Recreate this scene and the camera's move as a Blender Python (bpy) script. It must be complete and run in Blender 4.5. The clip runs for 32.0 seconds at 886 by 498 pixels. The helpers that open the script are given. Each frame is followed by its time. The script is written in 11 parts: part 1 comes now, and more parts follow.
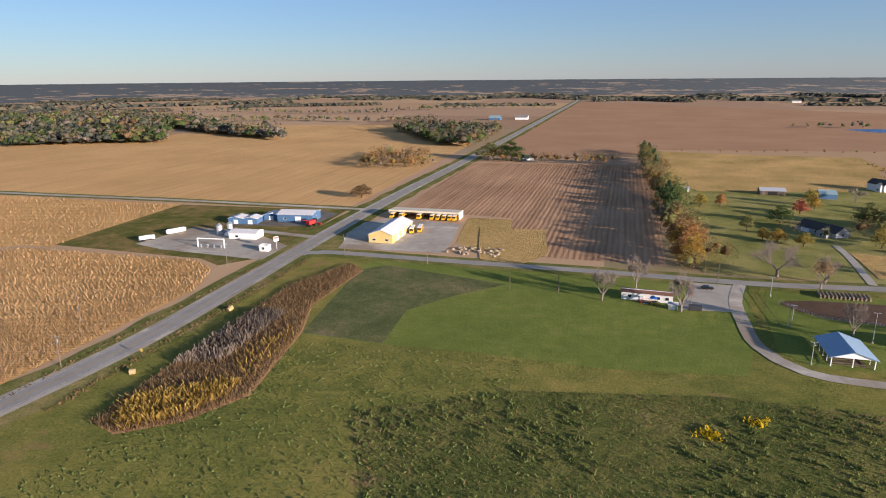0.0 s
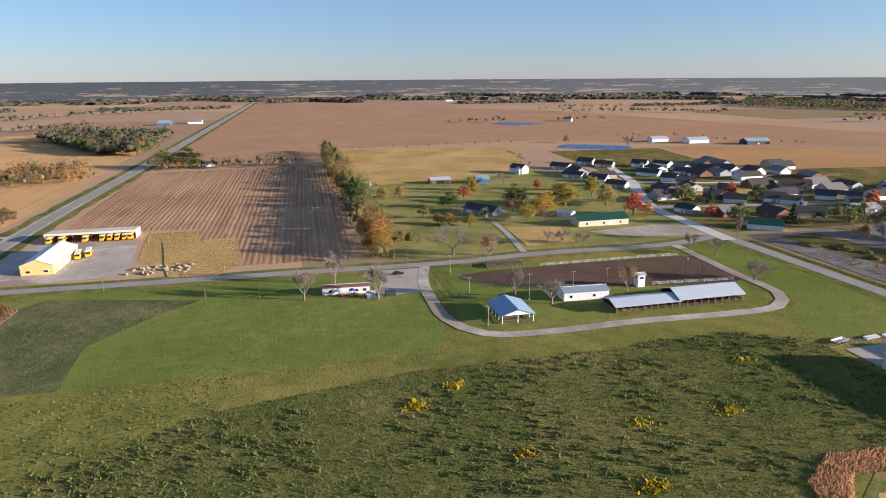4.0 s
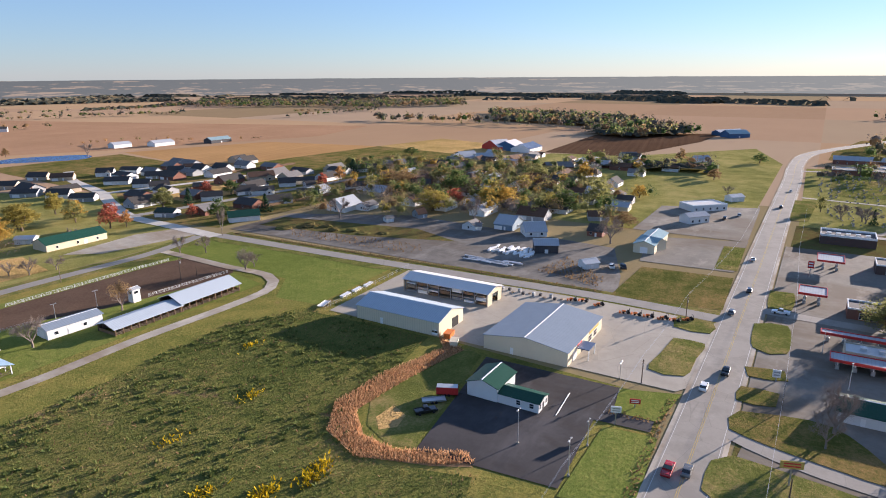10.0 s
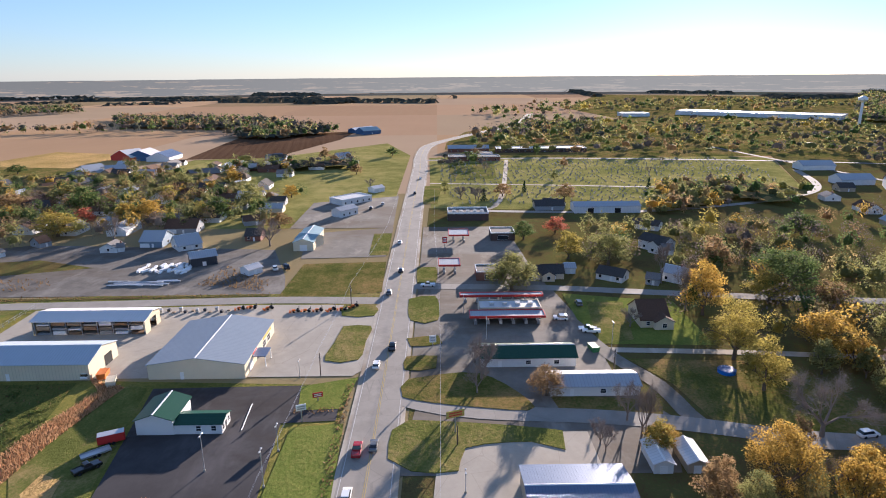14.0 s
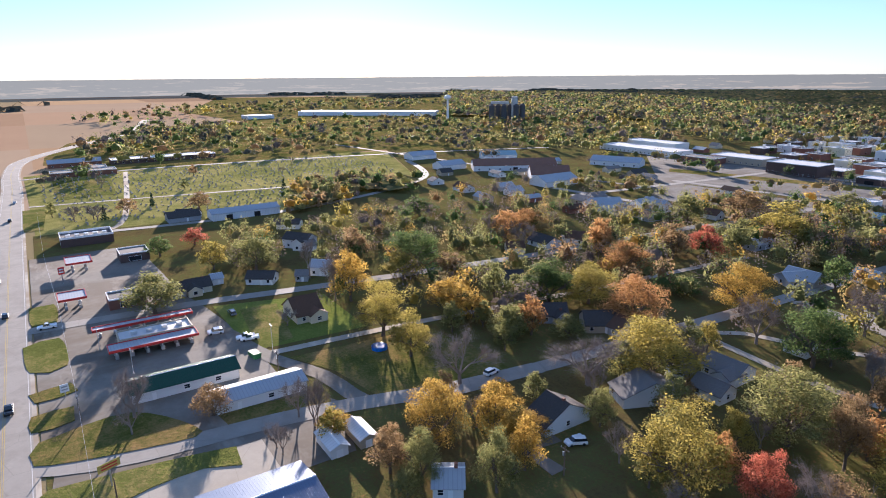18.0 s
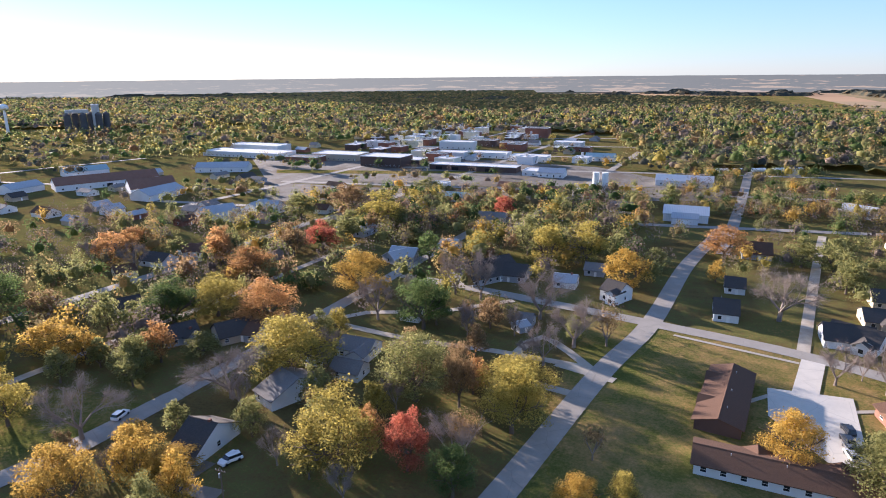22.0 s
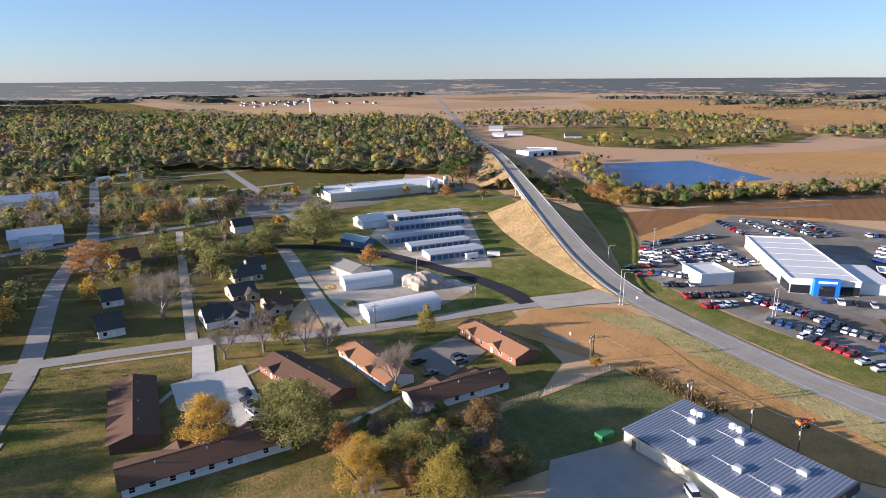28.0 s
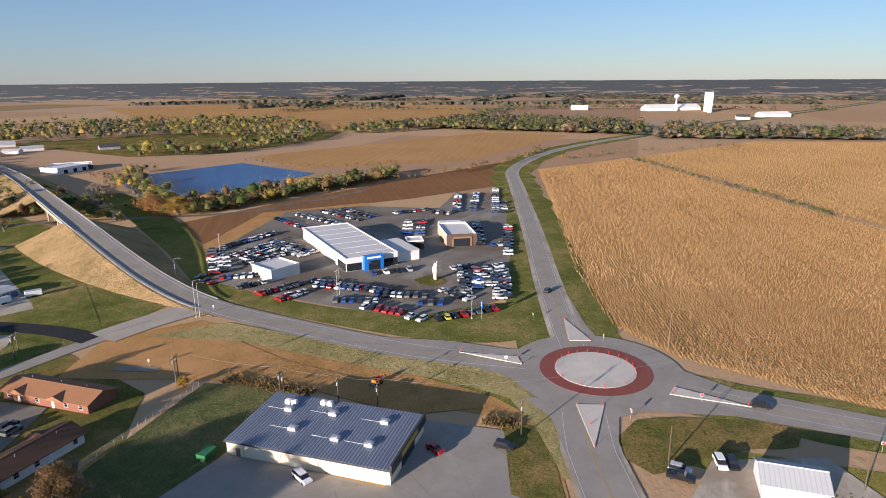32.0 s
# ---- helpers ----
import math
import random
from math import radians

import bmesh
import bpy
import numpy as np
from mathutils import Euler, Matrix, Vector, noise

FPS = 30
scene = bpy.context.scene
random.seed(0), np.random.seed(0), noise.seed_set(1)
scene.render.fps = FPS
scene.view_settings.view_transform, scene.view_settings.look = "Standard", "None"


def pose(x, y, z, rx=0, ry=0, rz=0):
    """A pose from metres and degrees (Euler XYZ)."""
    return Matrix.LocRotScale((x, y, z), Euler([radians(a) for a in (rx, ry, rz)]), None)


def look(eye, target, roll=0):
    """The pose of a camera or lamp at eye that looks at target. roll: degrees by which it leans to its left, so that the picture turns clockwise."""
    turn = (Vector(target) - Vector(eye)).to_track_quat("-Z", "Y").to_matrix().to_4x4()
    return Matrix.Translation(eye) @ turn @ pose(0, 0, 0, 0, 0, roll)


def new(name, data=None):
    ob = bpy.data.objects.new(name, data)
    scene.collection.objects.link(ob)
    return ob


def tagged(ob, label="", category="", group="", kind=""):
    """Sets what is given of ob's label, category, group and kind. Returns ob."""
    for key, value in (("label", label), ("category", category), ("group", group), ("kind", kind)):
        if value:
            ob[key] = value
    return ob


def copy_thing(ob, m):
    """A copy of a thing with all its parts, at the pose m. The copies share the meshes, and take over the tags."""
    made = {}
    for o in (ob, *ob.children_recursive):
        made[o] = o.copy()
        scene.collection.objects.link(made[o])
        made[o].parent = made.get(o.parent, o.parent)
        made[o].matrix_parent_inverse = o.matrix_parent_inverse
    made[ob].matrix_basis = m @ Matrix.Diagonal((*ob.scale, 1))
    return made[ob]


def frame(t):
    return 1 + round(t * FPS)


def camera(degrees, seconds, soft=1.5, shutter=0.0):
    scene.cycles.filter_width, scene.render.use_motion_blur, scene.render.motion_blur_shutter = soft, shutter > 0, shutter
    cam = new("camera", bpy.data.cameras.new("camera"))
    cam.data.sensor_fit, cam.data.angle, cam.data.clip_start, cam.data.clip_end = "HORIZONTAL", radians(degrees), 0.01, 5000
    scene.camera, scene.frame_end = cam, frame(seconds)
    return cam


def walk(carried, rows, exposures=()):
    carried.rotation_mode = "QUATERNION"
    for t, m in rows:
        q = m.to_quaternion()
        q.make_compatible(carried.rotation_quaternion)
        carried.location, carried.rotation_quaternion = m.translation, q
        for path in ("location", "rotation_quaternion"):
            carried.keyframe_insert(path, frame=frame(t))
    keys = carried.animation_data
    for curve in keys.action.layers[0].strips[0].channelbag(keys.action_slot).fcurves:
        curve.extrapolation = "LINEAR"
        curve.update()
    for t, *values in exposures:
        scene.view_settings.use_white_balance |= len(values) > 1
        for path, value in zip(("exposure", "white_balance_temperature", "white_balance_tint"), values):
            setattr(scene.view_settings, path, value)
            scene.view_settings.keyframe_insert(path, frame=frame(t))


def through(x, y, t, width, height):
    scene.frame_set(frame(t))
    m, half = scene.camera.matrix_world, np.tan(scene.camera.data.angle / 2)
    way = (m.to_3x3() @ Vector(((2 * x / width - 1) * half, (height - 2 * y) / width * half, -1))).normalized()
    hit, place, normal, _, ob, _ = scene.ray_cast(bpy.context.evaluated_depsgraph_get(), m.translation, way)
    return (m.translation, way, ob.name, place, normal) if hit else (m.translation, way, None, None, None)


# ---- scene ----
# a drone hovers 80 m over the fields and turns slowly to its right
EYE = 80.0
TURNS = [  # seconds, heading, tilt, lean
    (0.0, 15.01, -15.35, -0.49),
    (0.5, 11.36, -15.36, -0.49),
    (1.0, 7.78, -15.36, -0.48),
    (1.5, 4.25, -15.37, -0.46),
    (2.0, 0.72, -15.37, -0.44),
    (2.5, -2.73, -15.38, -0.42),
    (3.0, -6.20, -15.38, -0.40),
    (3.5, -9.72, -15.40, -0.40),
    (5.5, -24.04, -15.45, -0.35),
    (6.0, -27.77, -15.46, -0.34),
    (6.5, -31.56, -15.48, -0.36),
    (7.0, -35.43, -15.50, -0.37),
    (7.5, -39.36, -15.51, -0.37),
    (8.0, -43.29, -15.53, -0.37),
    (8.5, -47.20, -15.54, -0.37),
    (9.0, -51.13, -15.55, -0.37),
    (9.5, -55.08, -15.57, -0.38),
    (10.0, -59.05, -15.58, -0.37),
    (10.5, -62.98, -15.59, -0.37),
    (11.0, -66.90, -15.60, -0.37),
    (11.5, -70.81, -15.61, -0.38),
    (12.0, -74.71, -15.61, -0.38),
    (12.5, -78.61, -15.61, -0.41),
    (13.0, -82.52, -15.62, -0.43),
    (13.5, -86.46, -15.62, -0.45),
    (14.0, -90.44, -15.62, -0.49),
    (14.5, -94.45, -15.63, -0.47),
    (16.5, -110.75, -15.65, -0.48),
    (17.0, -114.86, -15.67, -0.47),
    (17.5, -119.00, -15.66, -0.46),
    (18.0, -123.16, -15.66, -0.44),
    (18.5, -127.35, -15.65, -0.43),
    (19.0, -131.63, -15.64, -0.43),
    (19.5, -135.91, -15.63, -0.45),
    (20.0, -140.23, -15.62, -0.47),
    (20.5, -144.59, -15.61, -0.49),
    (21.0, -149.02, -15.60, -0.51),
    (21.5, -153.45, -15.60, -0.52),
    (22.0, -157.95, -15.60, -0.53),
    (22.5, -162.49, -15.59, -0.55),
    (23.0, -167.02, -15.58, -0.57),
    (23.5, -171.51, -15.58, -0.57),
    (24.0, -176.00, -15.58, -0.56),
    (24.5, -180.52, -15.57, -0.54),
    (25.0, -185.09, -15.56, -0.54),
    (25.5, -189.71, -15.54, -0.48),
    (27.5, -208.52, -15.45, -0.42),
    (28.0, -213.36, -15.43, -0.38),
    (28.5, -218.20, -15.40, -0.39),
    (29.0, -223.06, -15.38, -0.40),
    (29.5, -227.91, -15.36, -0.39),
    (30.0, -232.80, -15.34, -0.40),
    (30.5, -237.67, -15.32, -0.40),
    (31.0, -242.63, -15.30, -0.39),
    (31.5, -247.67, -15.29, -0.39),
    (32.0, -252.79, -15.28, -0.38),
]
cam = camera(70.48, 32.0, soft=1.0)
walk(cam, [(t, pose(0, 0, EYE, 90 + tilt, 0, yaw) @ pose(0, 0, 0, 0, 0, lean)) for t, yaw, tilt, lean in TURNS],
     exposures=[(0.0, 1.15, 6100, 20), (3.0, 1.27, 6050, 20), (6.0, 1.54, 6050, 20), (13.0, 1.60, 6000, 22), (19.0, 1.93, 5800, 22), (23.0, 2.02, 5900, 24), (25.0, 1.92, 5950, 24), (28.0, 1.58, 5900, 20), (32.0, 1.18, 6200, 20)])

# ---- daylight: a low, warm autumn sun ----
SUN_WAY, SUN_HIGH = -23.7, 10.6  # degrees from +x, degrees over the horizon
world = bpy.data.worlds.new("sky")
scene.world = world
world.use_nodes = True
wn = world.node_tree
sky = wn.nodes.new("ShaderNodeTexSky")
sky.sky_type, sky.sun_disc = "NISHITA", False
sky.sun_elevation, sky.sun_rotation = radians(SUN_HIGH), radians(90 - SUN_WAY)
sky.air_density, sky.dust_density, sky.ozone_density, sky.altitude = 1.0, 0.05, 4.0, 200
haze = wn.nodes.new("ShaderNodeMix")  # thin autumn haze pales the whole sky evenly
haze.data_type = "RGBA"
haze.inputs["Factor"].default_value = 0.31
haze.inputs["B"].default_value = (2.5, 3.5, 4.95, 1)
wn.links.new(sky.outputs["Color"], haze.inputs["A"])
wn.links.new(haze.outputs["Result"], wn.nodes["Background"].inputs["Color"])
wn.nodes["Background"].inputs["Strength"].default_value = 0.06
sun = new("sun", bpy.data.lights.new("sun", "SUN"))
sun.data.energy, sun.data.angle, sun.data.color = 5.0, radians(0.6), (1.0, 0.86, 0.68)
sun.matrix_world = look((0, 0, 0), (-math.cos(radians(SUN_WAY)) * math.cos(radians(SUN_HIGH)),
                                    -math.sin(radians(SUN_WAY)) * math.cos(radians(SUN_HIGH)),
                                    -math.sin(radians(SUN_HIGH))))

# ---- materials ----
MATS = {}


class Nodes:
    """A small wrapper for writing node materials."""

    def __init__(self, name, rough=0.8, metal=0.0, spec=0.3):
        self.m = bpy.data.materials.new(name)
        self.m.use_nodes = True
        self.t = self.m.node_tree
        self.b = self.t.nodes["Principled BSDF"]
        self.b.inputs["Roughness"].default_value = rough
        self.b.inputs["Metallic"].default_value = metal
        self.b.inputs["Specular IOR Level"].default_value = spec
        self.pos = self.add("ShaderNodeNewGeometry").outputs["Position"]
        MATS[name] = self.m

    def add(self, kind, **values):
        n = self.t.nodes.new(kind)
        for k, v in values.items():
            n.inputs[k].default_value = v
        return n

    def link(self, a, b):
        self.t.links.new(a, b)

    def noise(self, scale, detail=4.0, stretch=None, rough=0.6, where=None):
        n = self.add("ShaderNodeTexNoise", Scale=scale, Detail=detail, Roughness=rough)
        src = where or self.pos
        if stretch:
            v = self.add("ShaderNodeMapping")
            v.inputs["Scale"].default_value = stretch[:3]
            v.inputs["Rotation"].default_value = (0, 0, radians(stretch[3] if len(stretch) > 3 else 0))
            self.link(src, v.inputs["Vector"])
            src = v.outputs["Vector"]
        self.link(src, n.inputs["Vector"])
        return n.outputs["Fac"]

    def ramp(self, fac, *stops):
        r = self.t.nodes.new("ShaderNodeValToRGB")
        e = r.color_ramp.elements
        while len(e) < len(stops):
            e.new(0.5)
        for s, (p, c) in zip(e, stops):
            s.position, s.color = p, (*c, 1)
        self.link(fac, r.inputs["Fac"])
        return r.outputs["Color"]

    def mix(self, fac, a, b, how="MIX"):
        n = self.t.nodes.new("ShaderNodeMix")
        n.data_type, n.blend_type = "RGBA", how
        for s, v in ((n.inputs["Factor"], fac), (n.inputs["A"], a), (n.inputs["B"], b)):
            if isinstance(v, (int, float)):
                s.default_value = v
            elif isinstance(v, tuple):
                s.default_value = (*v, 1)
            else:
                self.link(v, s)
        return n.outputs["Result"]

    def math(self, how, a, b=0.0):
        n = self.t.nodes.new("ShaderNodeMath")
        n.operation = how
        for s, v in zip(n.inputs, (a, b)):
            if isinstance(v, (int, float)):
                s.default_value = v
            else:
                self.link(v, s)
        return n.outputs[0]

    def bump(self, height, strength=0.4, distance=0.1):
        n = self.add("ShaderNodeBump", Strength=strength, Distance=distance)
        self.link(height, n.inputs["Height"])
        self.link(n.outputs["Normal"], self.b.inputs["Normal"])

    def color(self, c):
        if isinstance(c, tuple):
            self.b.inputs["Base Color"].default_value = (*c, 1)
        else:
            self.link(c, self.b.inputs["Base Color"])
        return self.m


def shade(c, k):
    return tuple(min(1.0, v * k) for v in c)


def plain(name, c, rough=0.7, metal=0.0, dirt=0.25, scale=0.6, fine=9.0, vary=0.0, bump=0.0, spec=0.3):
    """A painted or rough surface with stains at two sizes; vary: by the object."""
    n = Nodes(name, rough, metal, spec)
    where = n.add("ShaderNodeTexCoord").outputs["Object"]
    big, small = n.noise(scale, 3, where=where), n.noise(fine, 5, where=where)
    col = n.mix(n.math("MULTIPLY", big, dirt * 1.6), c, shade(c, 0.55))
    col = n.mix(n.math("MULTIPLY", small, dirt), col, shade(c, 1.35))
    if vary:
        rnd = n.add("ShaderNodeObjectInfo").outputs["Random"]
        col = n.mix(n.math("MULTIPLY", rnd, vary), col, shade(c, 0.4))
    if bump:
        n.bump(small, bump, 0.02)
    return n.color(col)


def ribbed(name, c, rough=0.4, metal=0.0, pitch=0.6, axis=0, dirt=0.2):
    """Ribbed sheet steel: a shallow rib each `pitch` metres along the object's axis."""
    n = Nodes(name, rough, metal, 0.12)
    where = n.add("ShaderNodeTexCoord").outputs["Object"]
    s = n.add("ShaderNodeSeparateXYZ")
    n.link(where, s.inputs[0])
    f = n.math("FRACT", n.math("DIVIDE", s.outputs[axis], pitch))
    rib = n.math("GREATER_THAN", n.math("ABSOLUTE", n.math("SUBTRACT", f, 0.5)), 0.4)
    stain = n.noise(0.35, 4, where=where)
    col = n.mix(n.math("MULTIPLY", stain, dirt * 2), c, shade(c, 0.62))
    col = n.mix(n.math("MULTIPLY", rib, 0.4), col, shade(c, 0.6))
    n.bump(rib, 0.5, 0.04)
    return n.color(col)


def shingle(name, c):
    """Asphalt shingles: courses and single tabs with their own tone."""
    n = Nodes(name, 0.9, 0, 0.2)
    where = n.add("ShaderNodeTexCoord").outputs["Object"]
    brick = n.t.nodes.new("ShaderNodeTexBrick")
    brick.inputs["Scale"].default_value = 2.2
    brick.inputs["Mortar Size"].default_value = 0.012
    for k, v in (("Color1", c), ("Color2", shade(c, 0.72)), ("Mortar", shade(c, 0.45))):
        brick.inputs[k].default_value = (*v, 1)
    n.link(where, brick.inputs["Vector"])
    col = n.mix(n.math("MULTIPLY", n.noise(0.4, 4, where=where), 0.7), brick.outputs["Color"], shade(c, 0.6))
    n.bump(brick.outputs["Fac"], 0.3, 0.02)
    return n.color(col)


def siding(name, c, pitch=0.2):
    """Lap siding: thin shadow lines each `pitch` metres up the wall."""
    n = Nodes(name, 0.6, 0, 0.3)
    where = n.add("ShaderNodeTexCoord").outputs["Object"]
    s = n.add("ShaderNodeSeparateXYZ")
    n.link(where, s.inputs[0])
    f = n.math("FRACT", n.math("DIVIDE", s.outputs[2], pitch))
    col = n.mix(n.math("MULTIPLY", n.noise(0.5, 4, where=where), 0.4), c, shade(c, 0.7))
    rnd = n.add("ShaderNodeObjectInfo").outputs["Random"]
    col = n.mix(n.math("MULTIPLY", rnd, 0.25), col, shade(c, 0.6))
    n.bump(f, 0.5, 0.03)
    return n.color(col)


def leafy(name, *stops, through=0.6, sheen=0.05):
    """Autumn leaves: each clump its own tone, some light passing through."""
    n = Nodes(name, 0.7, 0, sheen)
    isl = n.t.nodes["Geometry"].outputs["Random Per Island"]
    rnd = n.add("ShaderNodeObjectInfo").outputs["Random"]
    patch = n.noise(0.35, 3)
    fac = n.math("ADD", n.math("ADD", n.math("MULTIPLY", isl, 0.32), 0.1), n.math("MULTIPLY", patch, 0.5))
    col = n.ramp(fac, *stops)
    col = n.mix(n.math("MULTIPLY", rnd, 0.35), col, shade(stops[0][1], 0.8))
    tr = n.add("ShaderNodeBsdfTranslucent")
    n.link(col, tr.inputs["Color"])
    n.color(col)
    mx = n.add("ShaderNodeMixShader")
    mx.inputs[0].default_value = through
    n.link(n.b.outputs[0], mx.inputs[1])
    n.link(tr.outputs[0], mx.inputs[2])
    n.link(mx.outputs[0], n.t.nodes["Material Output"].inputs["Surface"])
    return n.m


def mixed_wood(name, size, *stops, through=0.4):
    """A wood seen from afar: tones change from crown to crown."""
    n = Nodes(name, 0.8, 0, 0.0)
    v = n.t.nodes.new("ShaderNodeTexVoronoi")
    v.inputs["Scale"].default_value = 1.0 / size
    flat = n.add("ShaderNodeMapping")
    flat.inputs["Scale"].default_value = (1, 1, 0.12)
    n.link(n.pos, flat.inputs["Vector"])
    n.link(flat.outputs[0], v.inputs["Vector"])
    s = n.add("ShaderNodeSeparateColor")
    n.link(v.outputs["Color"], s.inputs[0])
    isl = n.t.nodes["Geometry"].outputs["Random Per Island"]
    fac = n.math("ADD", n.math("MULTIPLY", s.outputs[0], 0.85), n.math("MULTIPLY", n.noise(0.004, 2), 0.2))
    col = n.ramp(fac, *stops)
    col = n.mix(n.math("MULTIPLY", isl, 0.45), col, shade(stops[0][1], 0.5))
    tr = n.add("ShaderNodeBsdfTranslucent")
    n.link(col, tr.inputs["Color"])
    n.color(col)
    mx = n.add("ShaderNodeMixShader")
    mx.inputs[0].default_value = through
    n.link(n.b.outputs[0], mx.inputs[1])
    n.link(tr.outputs[0], mx.inputs[2])
    n.link(mx.outputs[0], n.t.nodes["Material Output"].inputs["Surface"])
    return n.m


def turf(name, *stops, big=0.012, mid=0.12, fine=1.3, bump=0.6, stripes=0.0, bare=None):
    """Grass or weeds: broad patches, tufts, and blades as fine relief."""
    n = Nodes(name, 0.95, 0, 0.0)
    a, b, c = n.noise(big, 4), n.noise(mid, 5, rough=0.7), n.noise(fine, 6, rough=0.75)
    fac = n.math("ADD", n.math("MULTIPLY", a, 0.5), n.math("ADD", n.math("MULTIPLY", b, 0.35), n.math("MULTIPLY", c, 0.5)))
    fac = n.math("SUBTRACT", n.math("MULTIPLY", fac, 1.3), 0.38)
    if stripes:
        w = n.t.nodes.new("ShaderNodeTexWave")
        w.inputs["Scale"].default_value = stripes
        w.inputs["Distortion"].default_value = 2.0
        n.link(n.pos, w.inputs["Vector"])
        fac = n.math("ADD", fac, n.math("MULTIPLY", n.math("SUBTRACT", w.outputs["Fac"], 0.5), 0.07))
    col = n.ramp(fac, *stops)
    if bare:
        hole = n.ramp(n.noise(0.035, 6, rough=0.7), (0.61, (0, 0, 0)), (0.74, (1, 1, 1)))
        col = n.mix(hole, col, bare)
    n.bump(n.math("ADD", n.math("MULTIPLY", b, 2.0), c), bump, 0.5)
    return n.color(col)


def rows_field(name, way, pitch, dark, light, broad=0.01, wear=0.5, rough=0.95, relief=0.6, line=0.13, grain=0.5):
    """A field worked in rows: way in degrees, a row each `pitch` metres."""
    n = Nodes(name, rough, 0, 0.0)
    v = n.add("ShaderNodeMapping")
    v.inputs["Rotation"].default_value = (0, 0, radians(-way))
    n.link(n.pos, v.inputs["Vector"])
    s = n.add("ShaderNodeSeparateXYZ")
    n.link(v.outputs[0], s.inputs[0])
    wob = n.math("MULTIPLY", n.noise(0.05, 3), 1.5)
    f = n.math("PINGPONG", n.math("ADD", s.outputs[1], wob), pitch)
    f = n.math("DIVIDE", f, pitch)
    a, c = n.noise(broad, 5), n.noise(0.9, 6, rough=0.75)
    streak = n.noise(0.3, 4, stretch=(0.03, 1.0, 1.0), where=v.outputs[0])
    fac = n.math("ADD", n.math("MULTIPLY", f, line), n.math("ADD", n.math("MULTIPLY", a, wear), n.math("MULTIPLY", c, 0.3)))
    fac = n.math("ADD", n.math("SUBTRACT", fac, 0.17), n.math("MULTIPLY", n.math("SUBTRACT", streak, 0.5), grain))
    col = n.ramp(fac, (0.1, dark), (0.85, light))
    n.bump(n.math("ADD", n.math("MULTIPLY", f, line * 3), c), relief, 0.4)
    return n.color(col)


def paving(name, c, worn=0.35, fine=3.0, cracks=True, rough=0.9):
    """Asphalt, concrete or gravel with patches, oil stains and cracks."""
    n = Nodes(name, rough, 0, 0.12)
    a, b, g = n.noise(0.03, 4), n.noise(0.35, 5, rough=0.7), n.noise(fine, 6, rough=0.8)
    col = n.mix(n.math("MULTIPLY", a, worn * 1.3), shade(c, 1.15), shade(c, 0.6))
    col = n.mix(n.math("MULTIPLY", b, worn), col, shade(c, 1.45))
    col = n.mix(n.math("MULTIPLY", g, 0.35), col, shade(c, 0.55))
    patch = n.ramp(n.noise(0.11, 7, rough=0.72), (0.44, (0, 0, 0)), (0.62, (1, 1, 1)))
    col = n.mix(n.math("MULTIPLY", patch, worn * 0.9), col, shade(c, 0.58))
    dust = n.ramp(n.noise(0.07, 6, rough=0.7), (0.56, (0, 0, 0)), (0.7, (1, 1, 1)))
    col = n.mix(n.math("MULTIPLY", dust, worn * 0.8), col, shade(c, 1.5))
    if worn >= 0.45:  # trodden soil and washed-out patches on unsealed lots
        soil = n.ramp(n.noise(0.028, 6, stretch=(1, 0.45, 1, 20), rough=0.65), (0.47, (0, 0, 0)), (0.6, (1, 1, 1)))
        col = n.mix(n.math("MULTIPLY", soil, 0.75), col, (c[0] * 0.62, c[1] * 0.52, c[2] * 0.43))
        wash = n.ramp(n.noise(0.05, 5, stretch=(0.4, 1, 1, 20), rough=0.7), (0.55, (0, 0, 0)), (0.66, (1, 1, 1)))
        col = n.mix(n.math("MULTIPLY", wash, 0.5), col, shade(c, 1.7))
    if cracks:
        v = n.t.nodes.new("ShaderNodeTexVoronoi")
        v.feature = "DISTANCE_TO_EDGE"
        v.inputs["Scale"].default_value = 0.09
        n.link(n.pos, v.inputs["Vector"])
        line = n.math("LESS_THAN", v.outputs["Distance"], 0.006)
        col = n.mix(n.math("MULTIPLY", line, 0.25), col, shade(c, 0.5))
    n.bump(g, 0.25, 0.02)
    return n.color(col)


# ground covers
turf("pasture", (0.22, (0.063, 0.072, 0.021)), (0.42, (0.131, 0.142, 0.035)), (0.60, (0.244, 0.206, 0.057)), (0.8, (0.429, 0.262, 0.109)), bare=(0.285, 0.165, 0.087))
turf("weeds", (0.25, (0.045, 0.054, 0.019)), (0.45, (0.099, 0.115, 0.031)), (0.62, (0.185, 0.161, 0.052)), (0.78, (0.395, 0.220, 0.143)), big=0.02, mid=0.22, fine=1.6, bump=0.9, bare=(0.247, 0.127, 0.096))
turf("lawn", (0.25, (0.098, 0.125, 0.028)), (0.5, (0.155, 0.185, 0.042)), (0.75, (0.265, 0.245, 0.072)), bump=0.35, mid=0.16)
turf("yard", (0.22, (0.056, 0.067, 0.018)), (0.42, (0.107, 0.112, 0.030)), (0.56, (0.200, 0.150, 0.055)), (0.74, (0.342, 0.210, 0.094)), big=0.03, bump=0.4)
turf("dry_grass", (0.22, (0.187, 0.148, 0.048)), (0.45, (0.375, 0.260, 0.097)), (0.65, (0.562, 0.361, 0.153)), (0.82, (0.675, 0.454, 0.225)), big=0.02, mid=0.35, fine=1.0, bump=1.2)
